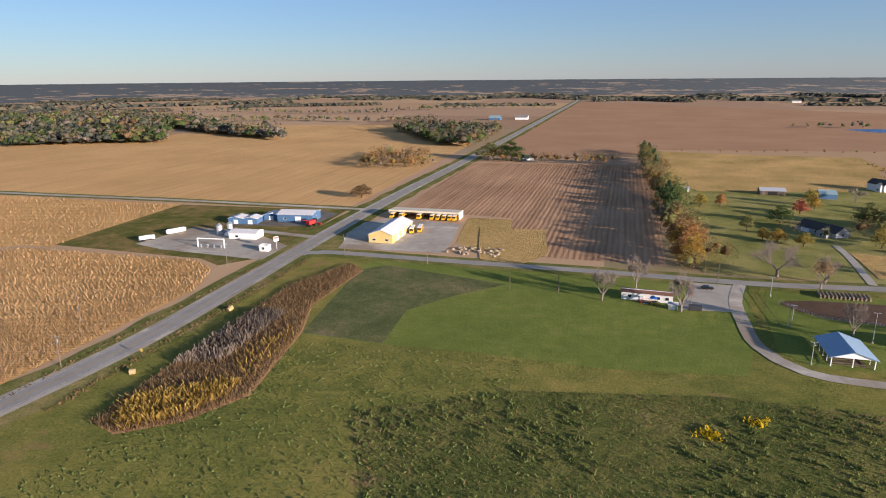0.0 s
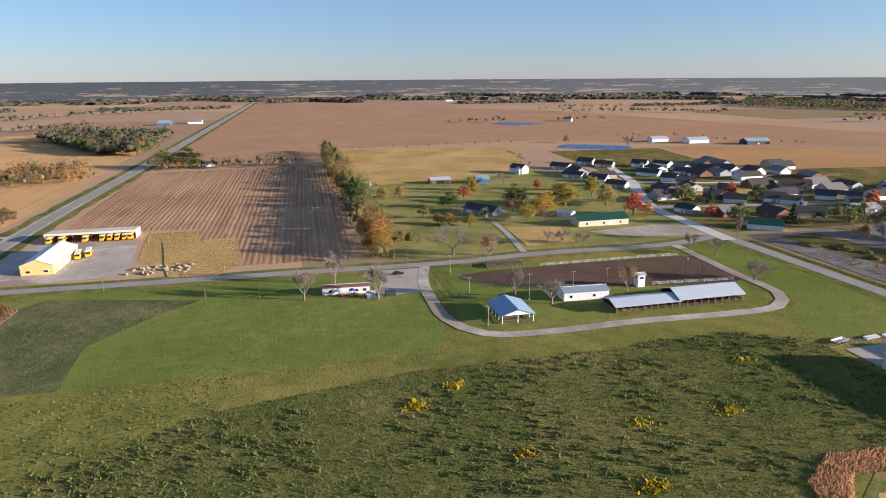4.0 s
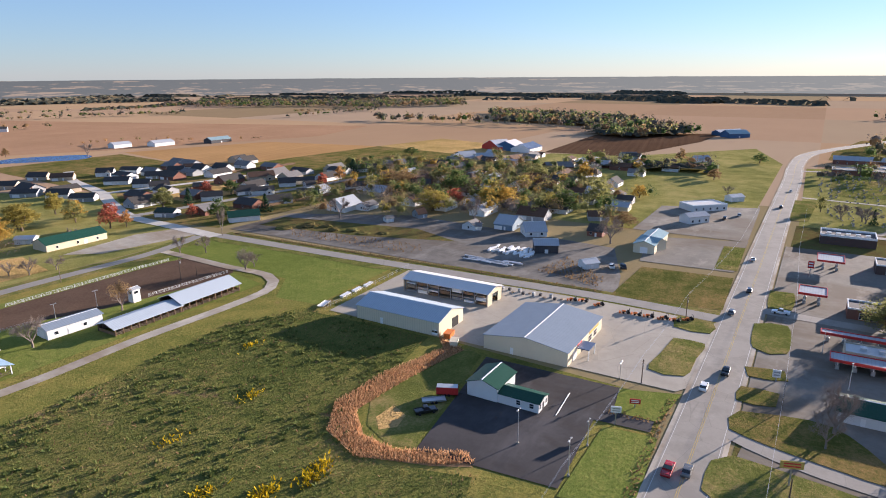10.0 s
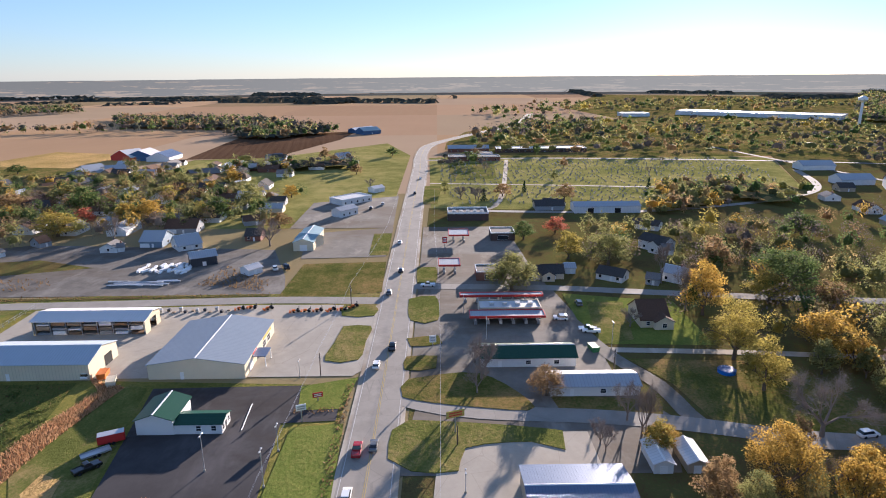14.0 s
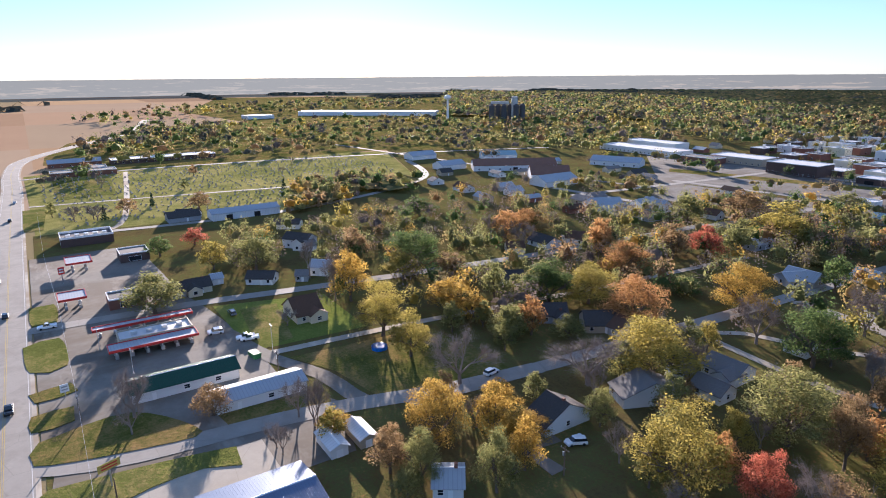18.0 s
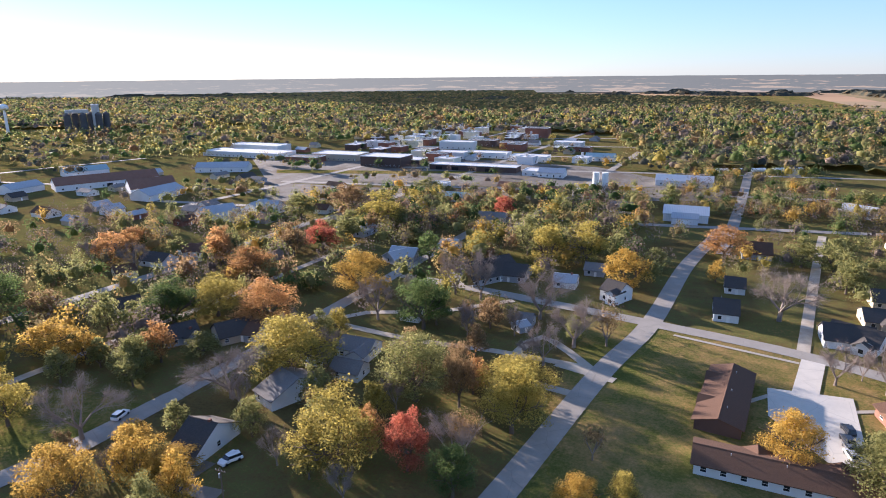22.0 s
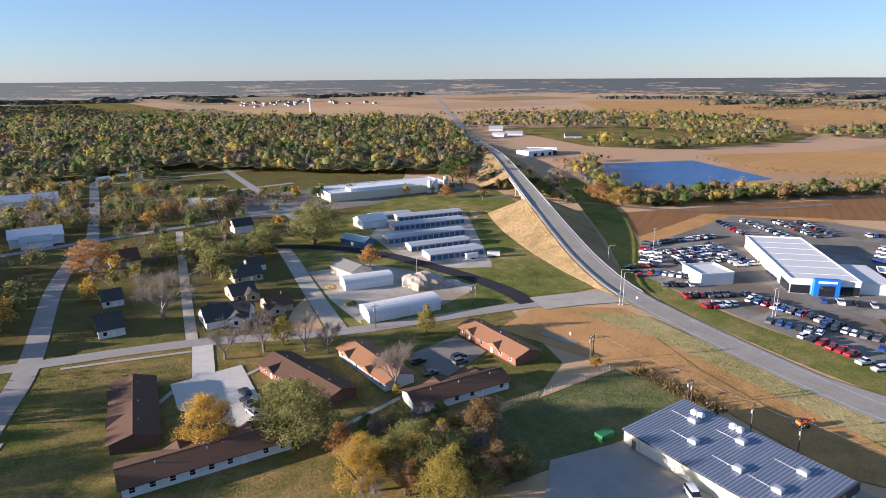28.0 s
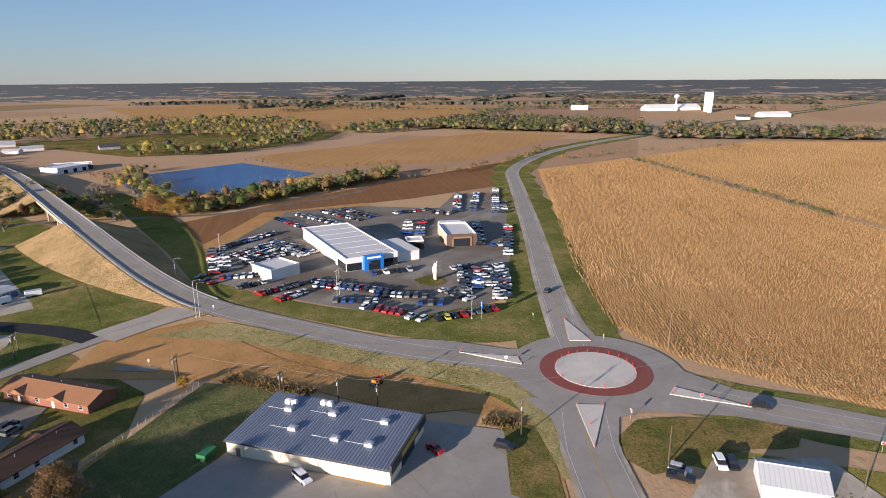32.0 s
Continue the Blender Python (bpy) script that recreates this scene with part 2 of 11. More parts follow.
turf("new_seeding", (0.25, (0.224, 0.141, 0.050)), (0.5, (0.416, 0.235, 0.091)), (0.75, (0.535, 0.295, 0.136)), big=0.02, bump=0.3)
turf("new_grass", (0.25, (0.17, 0.15, 0.055)), (0.45, (0.29, 0.245, 0.10)), (0.62, (0.40, 0.32, 0.15)), (0.8, (0.48, 0.37, 0.2)), big=0.04, mid=0.25, bump=0.4)
turf("meadow", (0.2, (0.095, 0.105, 0.03)), (0.42, (0.20, 0.195, 0.06)), (0.6, (0.31, 0.27, 0.095)), (0.8, (0.42, 0.33, 0.14)), big=0.02, mid=0.08, bump=0.4)
turf("sparse", (0.25, (0.060, 0.075, 0.031)), (0.48, (0.106, 0.122, 0.046)), (0.62, (0.178, 0.153, 0.076)), (0.8, (0.281, 0.192, 0.115)), big=0.05, mid=0.3, bump=0.6)
turf("verge", (0.25, (0.074, 0.092, 0.023)), (0.48, (0.139, 0.147, 0.040)), (0.62, (0.248, 0.197, 0.077)), (0.8, (0.357, 0.251, 0.122)), big=0.03, bump=0.5)
turf("dry_bank", (0.25, (0.16, 0.125, 0.055)), (0.45, (0.28, 0.20, 0.095)), (0.62, (0.40, 0.275, 0.14)), (0.8, (0.48, 0.34, 0.19)), big=0.04, mid=0.25, bump=0.9)
turf("leaf_litter", (0.25, (0.065, 0.057, 0.027)), (0.45, (0.128, 0.095, 0.039)), (0.58, (0.113, 0.118, 0.038)), (0.68, (0.204, 0.133, 0.054)), (0.8, (0.408, 0.210, 0.087)), big=0.04, mid=0.2, bump=0.4)
turf("brush_ground", (0.25, (0.22, 0.13, 0.065)), (0.5, (0.42, 0.25, 0.12)), (0.75, (0.360, 0.210, 0.098)), bump=0.8)
rows_field("corn", 90, 0.8, (0.411, 0.247, 0.102), (0.872, 0.551, 0.252), relief=1.0)
rows_field("corn_west", 13, 0.6, (0.351, 0.201, 0.069), (0.870, 0.536, 0.231), relief=1.0, line=0.2, grain=0.7, wear=0.6)
rows_field("stubble", 0, 6.0, (0.319, 0.189, 0.106), (0.536, 0.319, 0.188), wear=0.6)
rows_field("stubble_gold", 8, 5.0, (0.350, 0.200, 0.084), (0.616, 0.362, 0.156), wear=0.6, line=0.05)
rows_field("tilled", 89, 1.4, (0.21, 0.118, 0.066), (0.62, 0.385, 0.22), wear=0.7, line=0.17, grain=0.85)
rows_field("dark_soil", 10, 4.0, (0.085, 0.05, 0.03), (0.17, 0.105, 0.065), wear=0.5)
rows_field("bean_stubble", 30, 2.0, (0.168, 0.088, 0.043), (0.350, 0.189, 0.088), wear=0.6, line=0.04)
turf("arena_dirt", (0.3, (0.078, 0.049, 0.034)), (0.7, (0.155, 0.104, 0.073)), bump=0.4)
paving("asphalt", (0.302, 0.279, 0.244), cracks=True)
paving("asphalt_new", (0.032, 0.032, 0.035), worn=0.4)
paving("asphalt_black", (0.065, 0.061, 0.062), worn=0.5, cracks=False)
paving("concrete", (0.387, 0.347, 0.284), worn=0.3)
paving("concrete_white", (0.54, 0.505, 0.44), worn=0.25)
paving("gravel", (0.42, 0.375, 0.305), worn=0.45, fine=5.0, cracks=False)
paving("gravel_dark", (0.175, 0.16, 0.138), worn=0.7, fine=4.0, cracks=False)
paving("highway_concrete", (0.313, 0.285, 0.244), worn=0.4)
paving("lot", (0.211, 0.191, 0.160), worn=0.5, cracks=False)
plain("paint_white", (0.58, 0.565, 0.53), 0.7, dirt=0.5, fine=3.0)
plain("paint_yellow", (0.50, 0.36, 0.09), 0.7, dirt=0.5, fine=3.0)
plain("red_concrete", (0.23, 0.07, 0.055), 0.9, dirt=0.3)
wat = Nodes("water", 0.12, 0, 0.5)
wat.color((0.018, 0.11, 0.33))
wat.bump(wat.noise(1.2, 3), 1.0, 1.2)
# building stuffs
siding("siding_white", (0.74, 0.74, 0.72))
siding("siding_cream", (0.66, 0.58, 0.43))
siding("siding_grey", (0.36, 0.37, 0.38))
siding("siding_tan", (0.46, 0.38, 0.28))
siding("siding_blue", (0.20, 0.27, 0.34))
plain("brick_red", (0.22, 0.095, 0.065), 0.85, dirt=0.4, fine=6.0, bump=0.3)
plain("brick_dark", (0.10, 0.065, 0.055), 0.85, dirt=0.4, fine=6.0, bump=0.3)
plain("block_cream", (0.74, 0.66, 0.49), 0.8, dirt=0.15)
ribbed("steel_white", (0.74, 0.75, 0.75), 0.4, pitch=0.9)
ribbed("steel_cream", (0.68, 0.60, 0.44), 0.45, pitch=0.9)
ribbed("steel_tan", (0.50, 0.44, 0.34), 0.45, pitch=0.9)
ribbed("steel_yellow", (0.66, 0.50, 0.20), 0.5, pitch=0.9)
ribbed("steel_blue", (0.075, 0.15, 0.27), 0.4, pitch=0.9)
ribbed("steel_dark", (0.06, 0.062, 0.07), 0.5, pitch=0.9)
ribbed("roof_steel", (0.40, 0.425, 0.45), 0.5, 0.0, pitch=0.9)
ribbed("roof_bright", (0.68, 0.665, 0.65), 0.5, 0.0, pitch=0.9)
ribbed("roof_blue_steel", (0.15, 0.19, 0.27), 0.3, 0.3, pitch=0.6)
ribbed("roof_sky", (0.26, 0.38, 0.50), 0.4, pitch=0.8)
ribbed("roof_mid", (0.24, 0.29, 0.345), 0.55, pitch=0.9)
ribbed("roof_pale_blue", (0.44, 0.50, 0.55), 0.5, pitch=0.8)
ribbed("roof_green", (0.020, 0.075, 0.050), 0.4, pitch=0.8)
ribbed("roof_teal", (0.30, 0.42, 0.44), 0.4, 0.2, pitch=0.8)
ribbed("roof_rust", (0.26, 0.13, 0.085), 0.6, pitch=0.9, dirt=0.5)
plain("roof_membrane", (0.58, 0.575, 0.56), 0.7, dirt=0.3)
plain("roof_tar", (0.09, 0.088, 0.09), 0.85, dirt=0.5)
shingle("shingle_dark", (0.088, 0.080, 0.074))
shingle("shingle_grey", (0.245, 0.232, 0.22))
shingle("shingle_brown", (0.15, 0.085, 0.055))
shingle("shingle_rust", (0.36, 0.18, 0.095))
shingle("shingle_green", (0.05, 0.075, 0.06))
plain("trim_white", (0.78, 0.78, 0.76), 0.5, dirt=0.15)
plain("trim_dark", (0.05, 0.05, 0.055), 0.5)
plain("wood_grey", (0.28, 0.24, 0.20), 0.85, dirt=0.4, vary=0.4)
plain("wood_brown", (0.24, 0.15, 0.085), 0.8, dirt=0.4, vary=0.3)
plain("log", (0.34, 0.26, 0.18), 0.9, dirt=0.5, vary=0.4)
plain("steel_grey", (0.40, 0.41, 0.42), 0.4, 0.6, dirt=0.2)
plain("steel_galv", (0.52, 0.53, 0.54), 0.4, 0.5, dirt=0.25)
plain("paint_red", (0.50, 0.035, 0.03), 0.4, dirt=0.2)
plain("paint_orange", (0.60, 0.16, 0.03), 0.5, dirt=0.25)
plain("paint_blue", (0.015, 0.16, 0.55), 0.4, dirt=0.15)
plain("paint_green", (0.03, 0.16, 0.06), 0.5, dirt=0.2)
plain("bus_yellow", (0.72, 0.38, 0.02), 0.35, dirt=0.15)
plain("statue_pale", (0.72, 0.60, 0.54), 0.7, dirt=0.2)
plain("stone", (0.42, 0.40, 0.37), 0.8, dirt=0.5, vary=0.6)
plain("rock", (0.36, 0.28, 0.20), 0.9, dirt=0.5, vary=0.4)
plain("straw", (0.42, 0.30, 0.13), 0.95, dirt=0.5, fine=6)
plain("rubber", (0.016, 0.016, 0.017), 0.8, dirt=0.2)
plain("shaded_inside", (0.02, 0.019, 0.018), 0.9)
plain("bark", (0.13, 0.10, 0.075), 0.95, dirt=0.5, fine=5, bump=0.6)
plain("twig", (0.26, 0.21, 0.175), 0.95, dirt=0.4, vary=0.3)
g = Nodes("glass_dark", 0.08, 0, 0.6)
g.color((0.018, 0.022, 0.028))
g = Nodes("car_glass", 0.06, 0, 0.6)
g.color((0.014, 0.017, 0.022))
for nm, c in (("white", (0.78, 0.78, 0.77)), ("black", (0.012, 0.012, 0.014)), ("grey", (0.11, 0.115, 0.12)), ("silver", (0.46, 0.47, 0.48)),
              ("red", (0.36, 0.012, 0.014)), ("blue", (0.018, 0.06, 0.24)), ("yellow", (0.70, 0.50, 0.02)), ("brown", (0.10, 0.06, 0.04))):
    n = Nodes("car_" + nm, 0.25, 0.0, 0.5)
    n.b.inputs["Coat Weight"].default_value = 0.5
    n.color(n.mix(n.math("MULTIPLY", n.noise(2.0, 3), 0.25), c, shade(c, 0.8)))
# foliage
leafy("leaf_yellow", (0.25, (0.193, 0.163, 0.048)), (0.5, (0.386, 0.315, 0.076)), (0.78, (0.541, 0.441, 0.116)))
leafy("leaf_gold", (0.25, (0.247, 0.164, 0.042)), (0.5, (0.494, 0.326, 0.069)), (0.78, (0.646, 0.452, 0.127)))
leafy("leaf_orange", (0.25, (0.250, 0.137, 0.056)), (0.5, (0.480, 0.265, 0.101)), (0.78, (0.600, 0.363, 0.157)))
leafy("leaf_red", (0.25, (0.24, 0.07, 0.05)), (0.5, (0.46, 0.14, 0.085)), (0.78, (0.60, 0.25, 0.15)))
leafy("leaf_rust", (0.25, (0.170, 0.110, 0.058)), (0.5, (0.300, 0.200, 0.098)), (0.78, (0.420, 0.300, 0.156)))
leafy("leaf_olive", (0.25, (0.120, 0.137, 0.056)), (0.5, (0.250, 0.247, 0.090)), (0.78, (0.419, 0.378, 0.146)))
leafy("leaf_green", (0.25, (0.048, 0.078, 0.027)), (0.5, (0.098, 0.150, 0.049)), (0.78, (0.207, 0.233, 0.078)))
leafy("leaf_cedar", (0.25, (0.018, 0.041, 0.019)), (0.5, (0.036, 0.071, 0.032)), (0.78, (0.081, 0.119, 0.048)), through=0.15)
leafy("weed_green", (0.25, (0.053, 0.081, 0.027)), (0.5, (0.120, 0.154, 0.042)), (0.78, (0.225, 0.210, 0.066)), through=0.25)
leafy("weed_flower", (0.25, (0.30, 0.22, 0.01)), (0.5, (0.55, 0.38, 0.01)), (0.78, (0.68, 0.52, 0.02)), through=0.3)
leafy("weed_dead", (0.25, (0.115, 0.071, 0.036)), (0.5, (0.231, 0.147, 0.071)), (0.78, (0.378, 0.254, 0.132)), through=0.4)
leafy("weed_red", (0.25, (0.46, 0.25, 0.125)), (0.5, (0.66, 0.38, 0.19)), (0.78, (0.78, 0.52, 0.30)), through=0.5)
leafy("corn_leaf", (0.25, (0.229, 0.135, 0.061)), (0.5, (0.388, 0.240, 0.109)), (0.78, (0.529, 0.347, 0.188)), through=0.25)
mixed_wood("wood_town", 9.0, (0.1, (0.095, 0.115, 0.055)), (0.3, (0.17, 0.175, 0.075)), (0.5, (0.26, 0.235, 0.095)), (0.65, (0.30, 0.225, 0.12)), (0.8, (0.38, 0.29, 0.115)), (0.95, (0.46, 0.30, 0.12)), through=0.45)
mixed_wood("wood_grey", 8.0, (0.1, (0.13, 0.105, 0.085)), (0.5, (0.21, 0.17, 0.14)), (0.9, (0.30, 0.235, 0.18)), through=0.3)
# far-wood tones greyed and cooled in the colour itself, standing for haze
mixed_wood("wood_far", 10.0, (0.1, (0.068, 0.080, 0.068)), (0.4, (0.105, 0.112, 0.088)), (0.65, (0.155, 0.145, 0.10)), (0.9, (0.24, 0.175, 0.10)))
mixed_wood("wood_brush", 4.0, (0.1, (0.085, 0.061, 0.031)), (0.4, (0.170, 0.116, 0.051)), (0.65, (0.272, 0.170, 0.076)), (0.9, (0.476, 0.272, 0.068)))

# ---- builders ----
def ground_z(x, y):
    """The land is flat out to the distant backdrop."""
    return 0.0


def mesh_of(name, verts, faces, *mats):
    me = bpy.data.meshes.new(name)
    me.from_pydata(verts, [], faces)
    for m in mats:
        me.materials.append(MATS[m])
    me.update()
    return me


def part(name, bm, material, parent, label=""):
    """Links a bmesh as one mesh object under a thing."""
    me = bpy.data.meshes.new(name)
    bm.to_mesh(me)
    bm.free()
    if material:
        me.materials.append(MATS[material])
    ob = new(name, me)
    ob.parent = parent
    return tagged(ob, label)


def share(name, me, parent, m=None, label=""):
    ob = new(name, me)
    ob.parent = parent
    if m is not None:
        ob.matrix_basis = m
    return tagged(ob, label)


def thing(name, x, y, rot=0.0, z=0.0, label="", category="", group="", kind=""):
    ob = new(name)
    ob.empty_display_size = 0.5
    ob.matrix_basis = pose(x, y, z, 0, 0, rot)
    return tagged(ob, label, category, group, kind)


def box_into(bm, x0, x1, y0, y1, z0, z1):
    v = [bm.verts.new(p) for p in ((x0, y0, z0), (x1, y0, z0), (x1, y1, z0), (x0, y1, z0), (x0, y0, z1), (x1, y0, z1), (x1, y1, z1), (x0, y1, z1))]
    for f in ((0, 3, 2, 1), (4, 5, 6, 7), (0, 1, 5, 4), (1, 2, 6, 5), (2, 3, 7, 6), (3, 0, 4, 7)):
        bm.faces.new([v[i] for i in f])
    return v


def boxes(*sizes, bevel=0.0):
    bm = bmesh.new()
    for s in sizes:
        box_into(bm, *s)
    if bevel:
        bmesh.ops.bevel(bm, geom=bm.edges[:], offset=bevel, segments=1, affect="EDGES")
    return bm


def prism_into(bm, outline, a, b, axis):
    """Extrudes a 2D outline from a to b along an axis (0: x, 1: y, 2: z)."""
    def at(p, s):
        return {0: (s, p[0], p[1]), 1: (p[0], s, p[1]), 2: (p[0], p[1], s)}[axis]
    lo, hi = [bm.verts.new(at(p, a)) for p in outline], [bm.verts.new(at(p, b)) for p in outline]
    bm.faces.new(lo)
    bm.faces.new(hi[::-1])
    for i in range(len(outline)):
        j = (i + 1) % len(outline)
        bm.faces.new((lo[i], hi[i], hi[j], lo[j]))
    bmesh.ops.recalc_face_normals(bm, faces=bm.faces[:])


def prism(outline, a, b, axis):
    bm = bmesh.new()
    prism_into(bm, outline, a, b, axis)
    return bm


def tube_into(bm, p, q, r0, r1, n=6):
    p, q = Vector(p), Vector(q)
    d = (q - p).normalized()
    u = d.cross(Vector((0.3, 0.2, 1)) if abs(d.z) < 0.9 else Vector((1, 0, 0))).normalized()
    w = d.cross(u)
    a = [bm.verts.new(p + (u * math.cos(k) + w * math.sin(k)) * r0) for k in (2 * math.pi * i / n for i in range(n))]
    b = [bm.verts.new(q + (u * math.cos(k) + w * math.sin(k)) * r1) for k in (2 * math.pi * i / n for i in range(n))]
    for i in range(n):
        j = (i + 1) % n
        bm.faces.new((a[i], a[j], b[j], b[i]))
    bm.faces.new(a[::-1])
    bm.faces.new(b)


def tube(*runs, n=6):
    bm = bmesh.new()
    for p, q, r0, r1 in runs:
        tube_into(bm, p, q, r0, r1, n)
    return bm


# -- sheets of ground, roads and markings --
def glide(points, step=6.0):
    """A smooth line through a few corner points (Catmull-Rom)."""
    pts = [Vector(p) for p in points]
    out = []
    for i in range(len(pts) - 1):
        p0, p1, p2, p3 = pts[max(i - 1, 0)], pts[i], pts[i + 1], pts[min(i + 2, len(pts) - 1)]
        k = max(1, int((p2 - p1).length / step))
        k = min(k, 90)
        for j in range(k):
            t = j / k
            out.append(0.5 * ((2 * p1) + (p2 - p0) * t + (2 * p0 - 5 * p1 + 4 * p2 - p3) * t * t + (3 * p1 - p0 - 3 * p2 + p3) * t ** 3))
    out.append(pts[-1])
    return out


LAYERS = [0, 0]
ROADS, BLOCKS = [], []


def clear(x, y, r):
    """Whether a spot keeps r metres from the roads and buildings."""
    for line, w in ROADS:
        if any((x - p) ** 2 + (y - q) ** 2 < (w + r + 1.5) ** 2 for p, q in line):
            return False
    return all(abs(x - p) > w + r or abs(y - q) > d + r for p, q, w, d in BLOCKS)


def sheet(name, corners, material, z, label="", category="ground", smooth=False, kind="structure", ragged=0.0, raised=0.0):
    """A sheet of ground cover, laid just over the one below."""
    LAYERS[0] += 1
    z += LAYERS[0] * 0.0012
    pts = [tuple(p) for p in corners]
    if smooth:
        pts = [tuple(p) for p in glide(pts + [pts[0]], 4.0)][:-1]
    if ragged:
        fine = []
        for i, p in enumerate(pts):
            q = pts[(i + 1) % len(pts)]
            k = max(1, min(60, int(math.dist(p, q) / max(3.0, ragged * 1.5))))
            fine += [(p[0] + (q[0] - p[0]) * j / k, p[1] + (q[1] - p[1]) * j / k) for j in range(k)]
        pts = [(x + ragged * noise.noise((x * 0.09, y * 0.09, 3.0)) + 0.5 * ragged * noise.noise((x * 0.4, y * 0.4, 8.0)),
                y + ragged * noise.noise((x * 0.09, y * 0.09, 17.0)) + 0.5 * ragged * noise.noise((x * 0.4, y * 0.4, 1.0))) for x, y in pts]
    if raised:
        z += raised
    bm = bmesh.new()
    vs = [bm.verts.new((x, y, z + ground_z(x, y))) for x, y in pts]
    f = bm.faces.new(vs)
    bm.normal_update()
    if f.normal.z < 0:
        f.normal_flip()
    bmesh.ops.triangulate(bm, faces=[f])
    if raised:
        low = [bm.verts.new((v.co.x, v.co.y, 0)) for v in vs]
        for i in range(len(vs)):
            j = (i + 1) % len(vs)
            bm.faces.new((vs[i], vs[j], low[j], low[i]))
    ob = part(name, bm, material, None)
    return tagged(ob, label, category, kind=kind)


def ribbon_mesh(bm, line, left, right, z, heights=None):
    prev = None
    for i, p in enumerate(line):
        d = (line[min(i + 1, len(line) - 1)] - line[max(i - 1, 0)])
        n = Vector((-d.y, d.x)).normalized()
        h = heights[i] if heights else 0.0
        a, b = p + n * left, p + n * right
        cur = (bm.verts.new((a.x, a.y, z + h + ground_z(a.x, a.y))), bm.verts.new((b.x, b.y, z + h + ground_z(b.x, b.y))))
        if prev:
            bm.faces.new((prev[0], prev[1], cur[1], cur[0]))
        prev = cur


def road(name, points, width, material="asphalt", z=0.12, label="", lines="", shoulder=0.0, category="road", step=6.0, verge=0.0):
    """A road along a smooth line, with painted lines as flat strips and gravel shoulders."""
    LAYERS[1] += 1
    z += 0.07 + LAYERS[1] * 0.0016
    line = glide(points, step)
    bm = bmesh.new()
    ribbon_mesh(bm, line, width / 2, -width / 2, z)
    ob = tagged(part(name, bm, material, None), label or "worn grey road through the town", category, kind="structure")
    if shoulder:
        bm = bmesh.new()
        ribbon_mesh(bm, line, width / 2 + shoulder, width / 2 - 0.02, z - 0.03)
        ribbon_mesh(bm, line, -width / 2 + 0.02, -width / 2 - shoulder, z - 0.03)
        tagged(part("road_shoulder", bm, "gravel", None), "crushed gravel shoulder beside the road", "road shoulder", kind="structure")
    ROADS.append(([(p.x, p.y) for p in line], width / 2))
    if verge:
        bm = bmesh.new()
        wob = [1 + 0.35 * noise.noise((p.x * 0.05, p.y * 0.05, 2.0)) for p in line]
        for s in (1, -1):
            prev = None
            for i, p in enumerate(line):
                d = line[min(i + 1, len(line) - 1)] - line[max(i - 1, 0)]
                n = Vector((-d.y, d.x)).normalized() * s
                a, b = p + n * (width / 2 + shoulder - 0.1), p + n * (width / 2 + shoulder + verge * wob[i])
                cur = [bm.verts.new((q.x, q.y, h + ground_z(q.x, q.y))) for q, h in ((a, z - 0.05), (b, 0.115))]
                if prev:
                    bm.faces.new((prev[0], prev[1], cur[1], cur[0]) if s < 0 else (prev[1], prev[0], cur[0], cur[1]))
                prev = cur
        tagged(part("road_verge", bm, "verge", None), "green grass verge with dry tufts beside the road", "grass", kind="structure")
    if "c" in lines:
        bm = bmesh.new()
        for o in (0.12, -0.28):
            ribbon_mesh(bm, line, o + 0.11, o, z + 0.02)
        part("centre_line", bm, "paint_yellow", ob)
    if "e" in lines:
        for s in (1, -1):
            bm = bmesh.new()
            ribbon_mesh(bm, line, s * (width / 2 - 0.5) + 0.065, s * (width / 2 - 0.5) - 0.065, z + 0.02)
            part("edge_line", bm, "paint_white", ob)
    return ob


# -- trees --
def tris_mesh(name, v, material):
    """Loose three-cornered leaves or twigs, one island each: v is (n, 3, 3)."""
    n = len(v)
    me = bpy.data.meshes.new(name)
    me.vertices.add(3 * n)
    me.vertices.foreach_set("co", v.astype(np.float32).ravel())
    me.loops.add(3 * n)
    me.loops.foreach_set("vertex_index", np.arange(3 * n, dtype=np.int32))
    me.polygons.add(n)
    me.polygons.foreach_set("loop_start", np.arange(0, 3 * n, 3, dtype=np.int32))
    me.materials.append(MATS[material])
    me.update(calc_edges=True)
    me.validate()
    return me


def leaves_mesh(name, centre, normal, size, material):
    """Leaf clumps as small three-cornered blades."""
    u = np.cross(normal, np.random.normal(size=(len(centre), 3)))
    u /= np.linalg.norm(u, axis=1, keepdims=True) + 1e-9
    w = np.cross(normal, u)
    size = np.asarray(size).reshape(-1, 1)
    a, b = u * size, w * size
    return tris_mesh(name, np.stack([centre - a - b * 0.6, centre + a - b * 0.6, centre + b], 1), material)


def crown_points(n, lobes, rng, fill=0.55):
    """Points scattered in the shells of a few round lobes."""
    out = []
    for (cx, cy, cz, r, k) in lobes:
        m = max(4, int(n * k))
        d = rng.normal(size=(m, 3))
        d /= np.linalg.norm(d, axis=1, keepdims=True)
        rr = r * (fill + (1 - fill) * rng.random(m) ** 0.6) * (1 + 0.16 * np.sin(d[:, 0] * 5 + cx) * np.cos(d[:, 2] * 4 + cy))
        p = d * rr[:, None] * (1, 1, 0.85) + (cx, cy, cz)
        keep = d[:, 2] > -0.75
        out.append(np.hstack([p, d])[keep])
    return np.vstack(out)


TREES = {}
LEAF = ((10000, 0.097), (4300, 0.15), (2000, 0.22), (900, 0.33), (430, 0.5))  # leaves of a crown, their size


